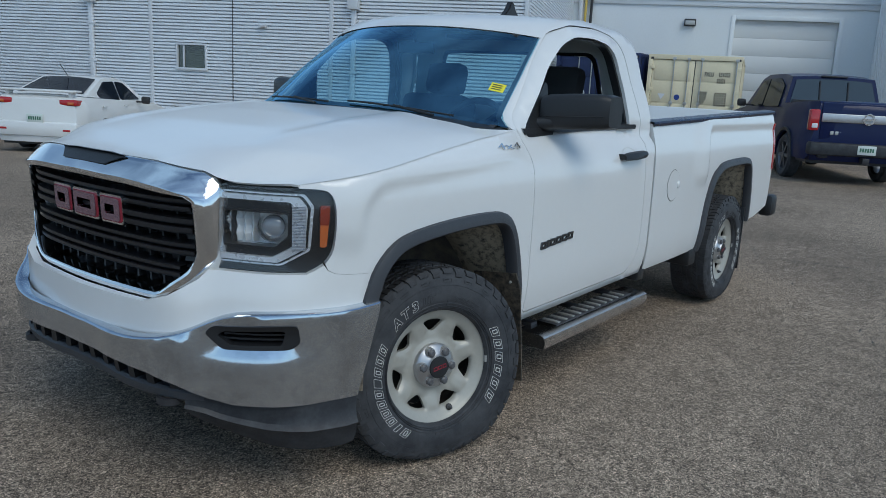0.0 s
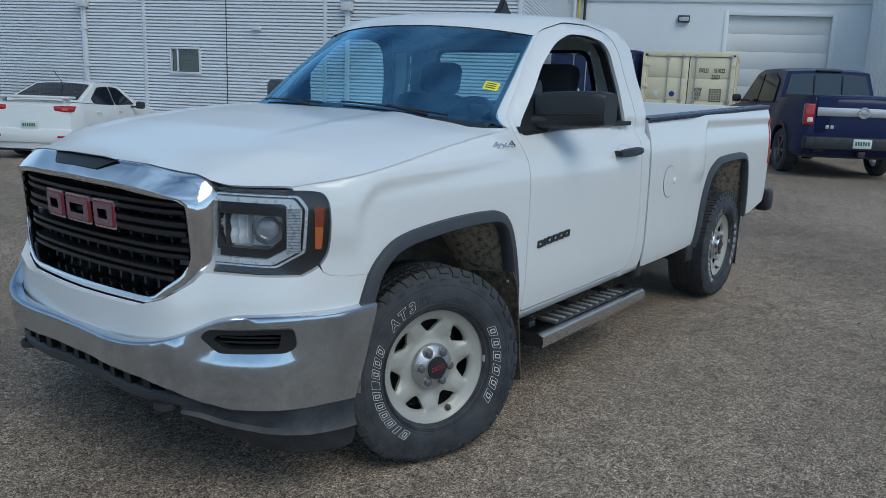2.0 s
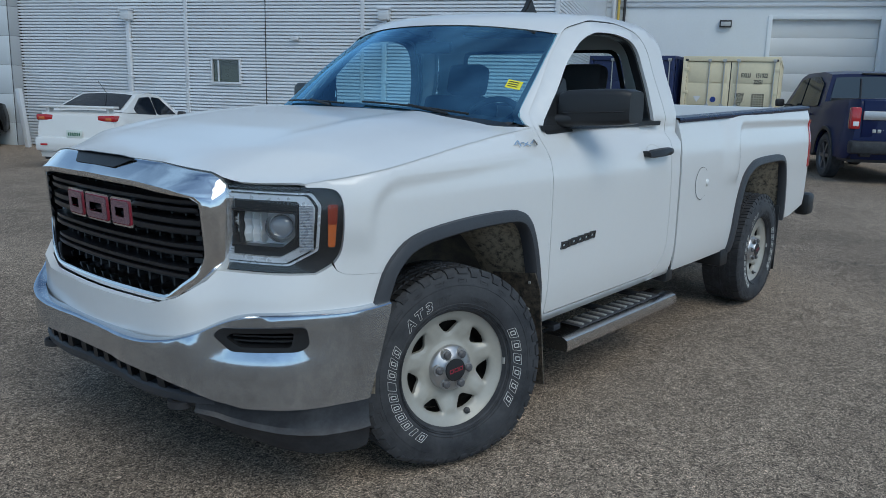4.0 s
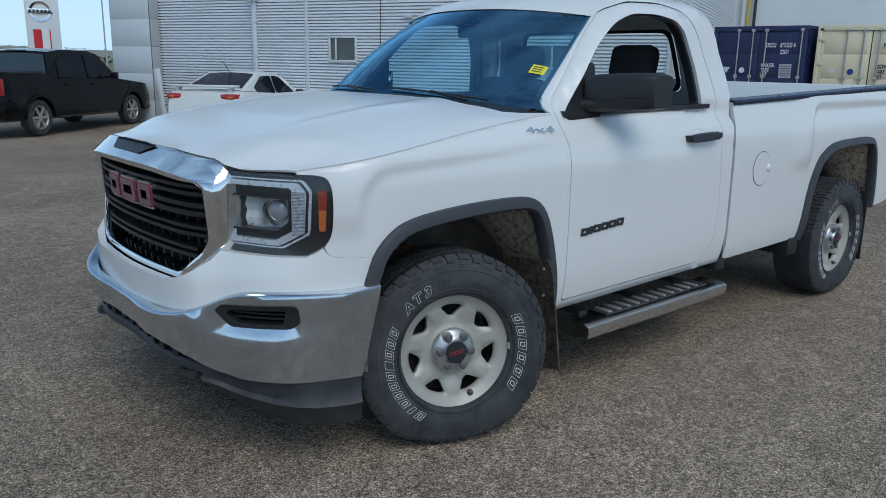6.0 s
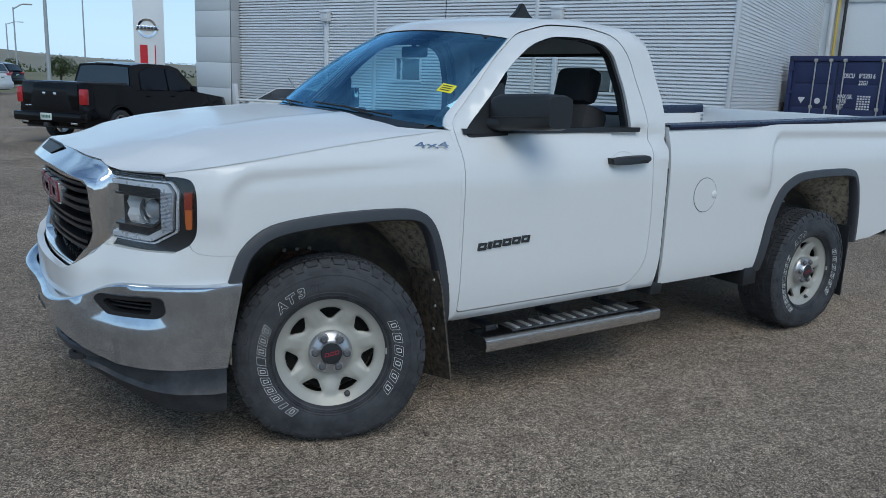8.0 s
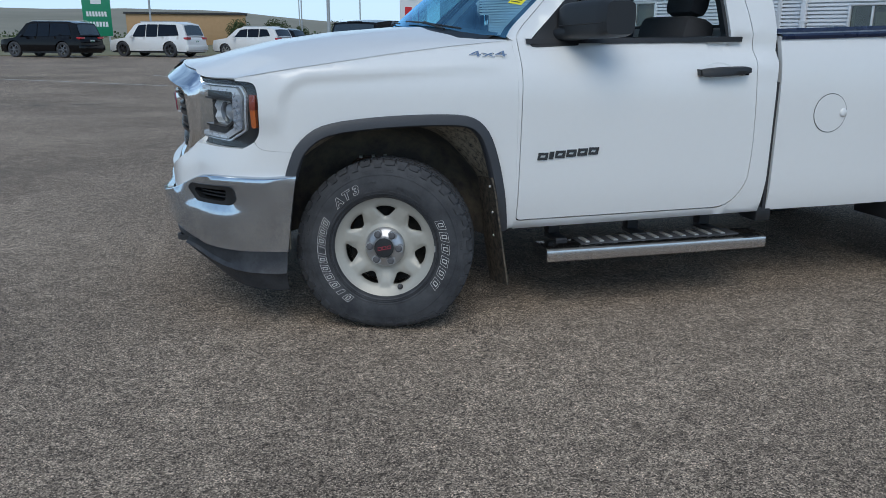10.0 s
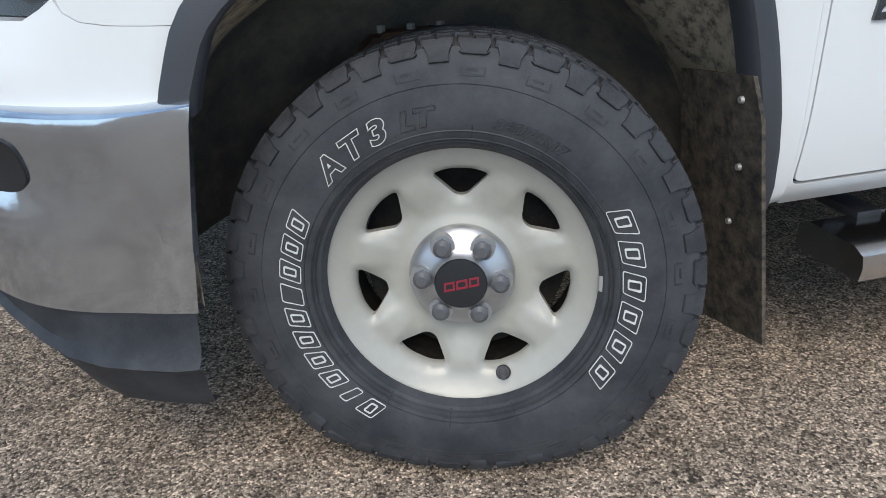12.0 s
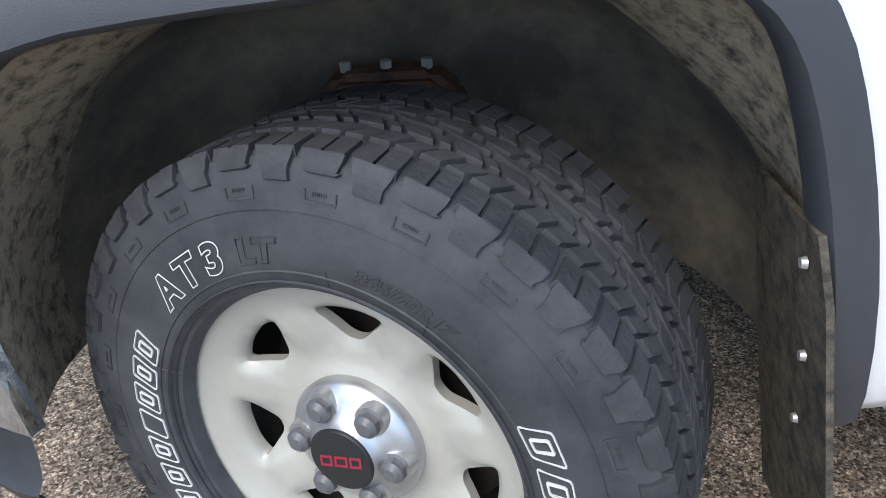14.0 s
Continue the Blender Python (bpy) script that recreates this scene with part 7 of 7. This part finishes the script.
def wagon(label, tail, way, L, H, W, paint, rim_mat, r):
    v, wide, _ = vehicle("sport_utility_car", label, "car", place(tail, way, L), W,
                         [(0, .6), (.08, .92), (1.0, 1.05), (1.3, 1.1), (L - .15, 1.12), (L - .02, .95), (L, .6)],
                         [(1.1, 1.08), (1.75, H - .12), (2.2, H), (L - .9, H - .01), (L - .35, H - .12), (L - .08, 1.12)], 1.05, (.95, L - 1.15), r, paint, rim_mat,
                         [[(1.62, 1.12), (2.0, H - .17), (2.5, H - .12), (2.5, 1.12)], [(2.56, 1.12), (2.56, H - .12), (3.3, H - .12), (3.3, 1.12)], [(3.36, 1.14), (3.36, H - .12), (L - .8, H - .14), (L - .55, 1.2)]],
                         low=.30, group="cars along the far edge of the lot")
    for s in (1, -1):
        extra(v, "tail_lamp", (L - .22, min(-s * (W / 2 - .06), -s * (W / 2 - .45)), .98), (L + .015, max(-s * (W / 2 - .06), -s * (W / 2 - .45)), 1.10), RED_LENS, .02)
        extra(v, "roof_rail", (2.1, -s * (W / 2 - .30) - .02, H + .01), (L - .8, -s * (W / 2 - .30) + .02, H + .05), GALV, .01)
    extra(v, "rear_bumper", (L - .15, -W / 2 + .06, .36), (L + .08, W / 2 - .06, .68), paint, .05)
    plate(v, L + .02, .78)
    car_mirror(v, 1.75, 1.12, W / 2, paint)


wagon("black full-size sport utility car", (-8.1, 43.2), (-.86, .50), 5.3, 1.92, 2.02, BLACK_PAINT, ALLOY_GREY, .42)
wagon("white full-size sport utility car", (-2.6, 43.6), (-.84, .54), 5.3, 1.92, 2.02, CAR_WHITE, DARK, .42)
wagon("white compact sport utility car", (2.4, 43.4), (-.80, .60), 4.65, 1.70, 1.84, CAR_WHITE, GALV, .36)
wagon("dark grey sport utility car", (4.4, 57.0), (-.8, .6), 4.7, 1.68, 1.86, BLACK_PAINT, GALV, .36)


# ---- far things ----
def pylon_sign():
    s = thing("pylon_sign", "tall white dealer pylon with a chrome ring and red stripe", "sign")
    s.matrix_world = Matrix.Translation((12.6, 55.0, 0)) @ pose(0, 0, 0, 0, 0, -13)
    bm = bmesh.new()
    add_box(bm, (-1.0, -.2, 0), (1.02, .2, 8.2), bevel=.05)
    part("panel", bm, SIGN_WHITE, s)
    bm = bmesh.new()
    add_revolve(bm, [(.50, -.03), (.65, -.05), (.65, .0), (.50, .0), (.50, -.03)], 36)
    bmesh.ops.transform(bm, matrix=Matrix.Translation((-.10, -.2, 4.45)), verts=bm.verts)
    add_box(bm, (-.84, -.27, 4.30), (.64, -.2, 4.60), bevel=.02)
    part("ring_emblem", bm, CHROME, s, "plain chrome ring and bar")
    for i in range(6):
        bm = bmesh.new()
        add_box(bm, (-.78 + i * .23, -.285, 4.37), (-.61 + i * .23, -.268, 4.53))
        part("emblem_block", bm, DARK, s, smooth=0)
    for x0, x1, mt in ((-.62, -.12, SIGN_RED), (-.10, .34, CAR_WHITE), (.35, .42, SIGN_RED)):
        bm = bmesh.new()
        add_box(bm, (x0, -.225, .5), (x1, -.2, 3.3))
        part("stripe", bm, mt, s, smooth=0)


pylon_sign()


def lamp_pole(x, y, h, r, arm, label):
    p = thing("street_lamp", label, "street lamp", group="lamp poles")
    p.matrix_world = Matrix.Translation((x, y, ground_z(x, y)))
    bm = bmesh.new()
    add_cyl(bm, r, r * .7, 0, h, 12)
    part("pole", bm, POLE, p)
    if arm:
        bm = bmesh.new()
        add_rod(bm, (0, 0, h - .1), (arm * .6, 0, h + .25), .05)
        add_rod(bm, (arm * .6, 0, h + .25), (arm, 0, h + .3), .04)
        part("arm", bm, POLE, p)
        bm = bmesh.new()
        add_box(bm, (arm - .2 if arm > 0 else arm - .35, -.12, h + .24), (arm + .35 if arm > 0 else arm + .2, .12, h + .34), bevel=.03)
        part("lantern", bm, GALV, p)


lamp_pole(8.0, 70.0, 11.0, .17, 0, "thick pale grey lamp pole")
lamp_pole(11.7, 75.0, 11.0, .07, 0, "thin dark bare flagpole")
lamp_pole(4.9, 62.0, 5.6, .06, .9, "street lamp with a curved arm")
lamp_pole(8.6, 110, 6.6, .09, 1.6, "street lamp with a curved arm")
lamp_pole(-6.5, 60.0, 10.0, .08, 0, "thin dark grey lamp pole")
lamp_pole(18.1, 60.0, 9.5, .06, 0, "thin pale grey lamp pole")


def road_sign():
    s = thing("road_sign", "green road sign with white lines of lettering bars", "road sign")
    s.matrix_world = Matrix.Translation((-9.9, 58.0, 0))
    bm = bmesh.new()
    add_box(bm, (-.95, -.03, 1.1), (.95, .0, 4.3), bevel=.01)
    part("board", bm, SIGN_GREEN, s)
    bm = bmesh.new()
    add_box(bm, (-.35, -.045, 3.3), (.35, -.03, 3.9))
    part("emblem_block", bm, SIGN_WHITE, s, smooth=0)
    for z, w in ((2.45, .7), (1.75, .75)):
        for i in range(7):
            bm = bmesh.new()
            add_box(bm, (-w + i * 2 * w / 7, -.045, z), (-w + (i + .7) * 2 * w / 7, -.03, z + .34))
            part("lettering_bar", bm, SIGN_WHITE, s, smooth=0)
    for x in (-.7, .7):
        bm = bmesh.new()
        add_cyl(bm, .06, .06, 0, 1.2, 8, Matrix.Translation((x, .05, 0)))
        part("post", bm, POLE, s)


road_sign()


def small_tree(x, y, h, w, seed, name="tree"):
    rng = random.Random(seed)
    t = thing(name, "small leafy deciduous tree at the edge of the lot", "tree", group="trees beyond the lot")
    t.matrix_world = Matrix.Translation((x, y, 0))
    bm = bmesh.new()
    add_cyl(bm, .12, .06, 0, h * .6, 8)
    for k in range(6):
        a = rng.uniform(0, 6.28)
        z = h * rng.uniform(.25, .5)
        add_rod(bm, (0, 0, z), (math.cos(a) * w * .35, math.sin(a) * w * .35, z + h * .25), .04, 6)
    part("trunk", bm, BARK, t)
    bm = bmesh.new()
    for k in range(3000):
        a, u = rng.uniform(0, 6.28), rng.uniform(-1, 1)
        rr = rng.uniform(.35, 1.0) ** .5 * (1 + .25 * math.sin(3 * a + seed))
        cpos = Vector((math.cos(a) * rr * w / 2 * math.sqrt(1 - u * u), math.sin(a) * rr * w / 2 * math.sqrt(1 - u * u), h * .6 + u * h * .42 * rr))
        s = rng.uniform(.04, .10) * h / 2.6
        d1 = Vector((rng.gauss(0, 1), rng.gauss(0, 1), rng.gauss(0, 1))).normalized()
        d2 = d1.orthogonal().normalized()
        d3 = d1.cross(d2)
        vs = [bm.verts.new(cpos + d2 * s * p + d3 * s * q) for p, q in ((-1, 0), (0, -.6), (1, 0), (0, .6))]
        bm.faces.new(vs)
    part("crown", bm, LEAVES, t, smooth=0, recalc=False)


for k, (tx, ty, th, tw) in enumerate(((.1, 80, 2.6, 2.4), (4.6, 96, 2.9, 3.3), (7.9, 100, 2.2, 1.8), (12.4, 95, 2.7, 2.9), (15.2, 97, 2.0, 2.4), (20.5, 98, 2.2, 2.8))):
    small_tree(tx, ty, th, tw, k)


def far_building():
    b = thing("tan_building", "long low tan warehouse beyond the verge", "building")
    b.matrix_world = Matrix.Translation((-4.0, 92, 0))
    bm = bmesh.new()
    add_box(bm, (-8, 0, 0), (5, 8, 3.4), bevel=.05)
    part("wall", bm, TAN_FENCE, b)
    bm = bmesh.new()
    add_box(bm, (-8.2, -.2, 3.4), (5.2, 8.2, 3.6))
    part("roof", bm, DARK, b, smooth=0)


far_building()


def far_bushes():
    rng = random.Random(11)
    bm = bmesh.new()
    for k in range(4200):
        x = rng.uniform(-150, 160)
        y = rng.uniform(235, 262) if k < 3000 else rng.uniform(500, 640)
        s = rng.uniform(.2, .55)
        z = rng.uniform(0, 1) ** 2 * 2.0 if k < 3000 else mix_at(x, [-700, -180, -120, -60, 0, 40, 75, 200, 620], [17, 17.5, 15.5, 17, 15, 11, 8.5, 6, 5]) * 1.05 * mix_at(y, [260, 330, 420, 520, 640], [0, .25, .6, .93, 1.0]) + .5
        if k >= 3000 and x < 60:
            continue
        d = Vector((rng.gauss(0, 1), rng.gauss(0, 1), rng.gauss(0, 1))).normalized()
        e = d.orthogonal().normalized()
        f = d.cross(e)
        bm.faces.new([bm.verts.new(Vector((x, y, z)) + e * s * p + f * s * q) for p, q in ((-1, -.2), (.1, -.8), (1, .1), (0, .9))])
    tagged(part("far_bushes", bm, LEAVES, smooth=0, recalc=False), "scattered scrub along the foot of the hills", "bushes", kind="stuff")


far_bushes()

# painted lines and cracks on the lot
for a, b, w in (((-14, 26.0), (-2.0, 20.3), .12), ((-3.4, 24.8), (-1.9, 23.0), .10), ((.2, 21.5), (3.2, 21.0), .12), ((.0, 19.6), (2.4, 19.2), .12)):
    bm = bmesh.new()
    d = (Vector(b) - Vector(a)).normalized()
    nn = Vector((-d.y, d.x)) * w / 2
    k = 12
    add_grid(bm, [[(a[0] + (b[0] - a[0]) * i / k + s * nn.x, a[1] + (b[1] - a[1]) * i / k + s * nn.y, ground_z(a[0] + (b[0] - a[0]) * i / k, a[1] + (b[1] - a[1]) * i / k) + .004) for s in (-1, 1)] for i in range(k + 1)])
    tagged(part("parking_line", bm, LINE_PAINT, smooth=0), "worn white painted parking line", "road marking", group="parking lines", kind="structure")


TAR = mat("tar_crack_seal", (0.02, 0.02, 0.02), rough=0.7, var=0.2)


def crack(pts, w, seed):
    rng = random.Random(seed)
    bm = bmesh.new()
    line = []
    for a, b in zip(pts, pts[1:]):
        k = max(2, int(math.dist(a, b) / .06))
        line += [(a[0] + (b[0] - a[0]) * i / k, a[1] + (b[1] - a[1]) * i / k) for i in range(k)]
    rows = []
    ox = oy = 0.0
    for x, y in line:
        ox, oy = ox * .8 + rng.gauss(0, .012), oy * .8 + rng.gauss(0, .012)
        ww = w * rng.uniform(.2, 1.2)
        rows.append([(x + ox - ww / 2, y + oy - ww / 2, .004 + ground_z(x, y)), (x + ox + ww / 2, y + oy + ww / 2, .004 + ground_z(x, y))])
    add_grid(bm, rows)
    tagged(part("asphalt_crack", bm, TAR, smooth=0), "thin dark crack in the asphalt", "crack", group="cracks in the asphalt", kind="structure")


crack([(7.5, .4), (6.2, -.35), (5.23, -.77), (4.6, -1.15), (4.17, -1.43), (3.9, -2.1), (3.3, -3.2)], .012, 1)
crack([(3.7, -1.2), (3.4, -1.9), (2.6, -2.4), (2.2, -3.5)], .009, 2)
crack([(5.3, -.8), (5.8, -2.2), (6.2, -4)], .01, 3)
crack([(-9, 13.5), (-6.5, 13.7), (-5.0, 13.9), (-3.3, 14.5)], .12, 4)
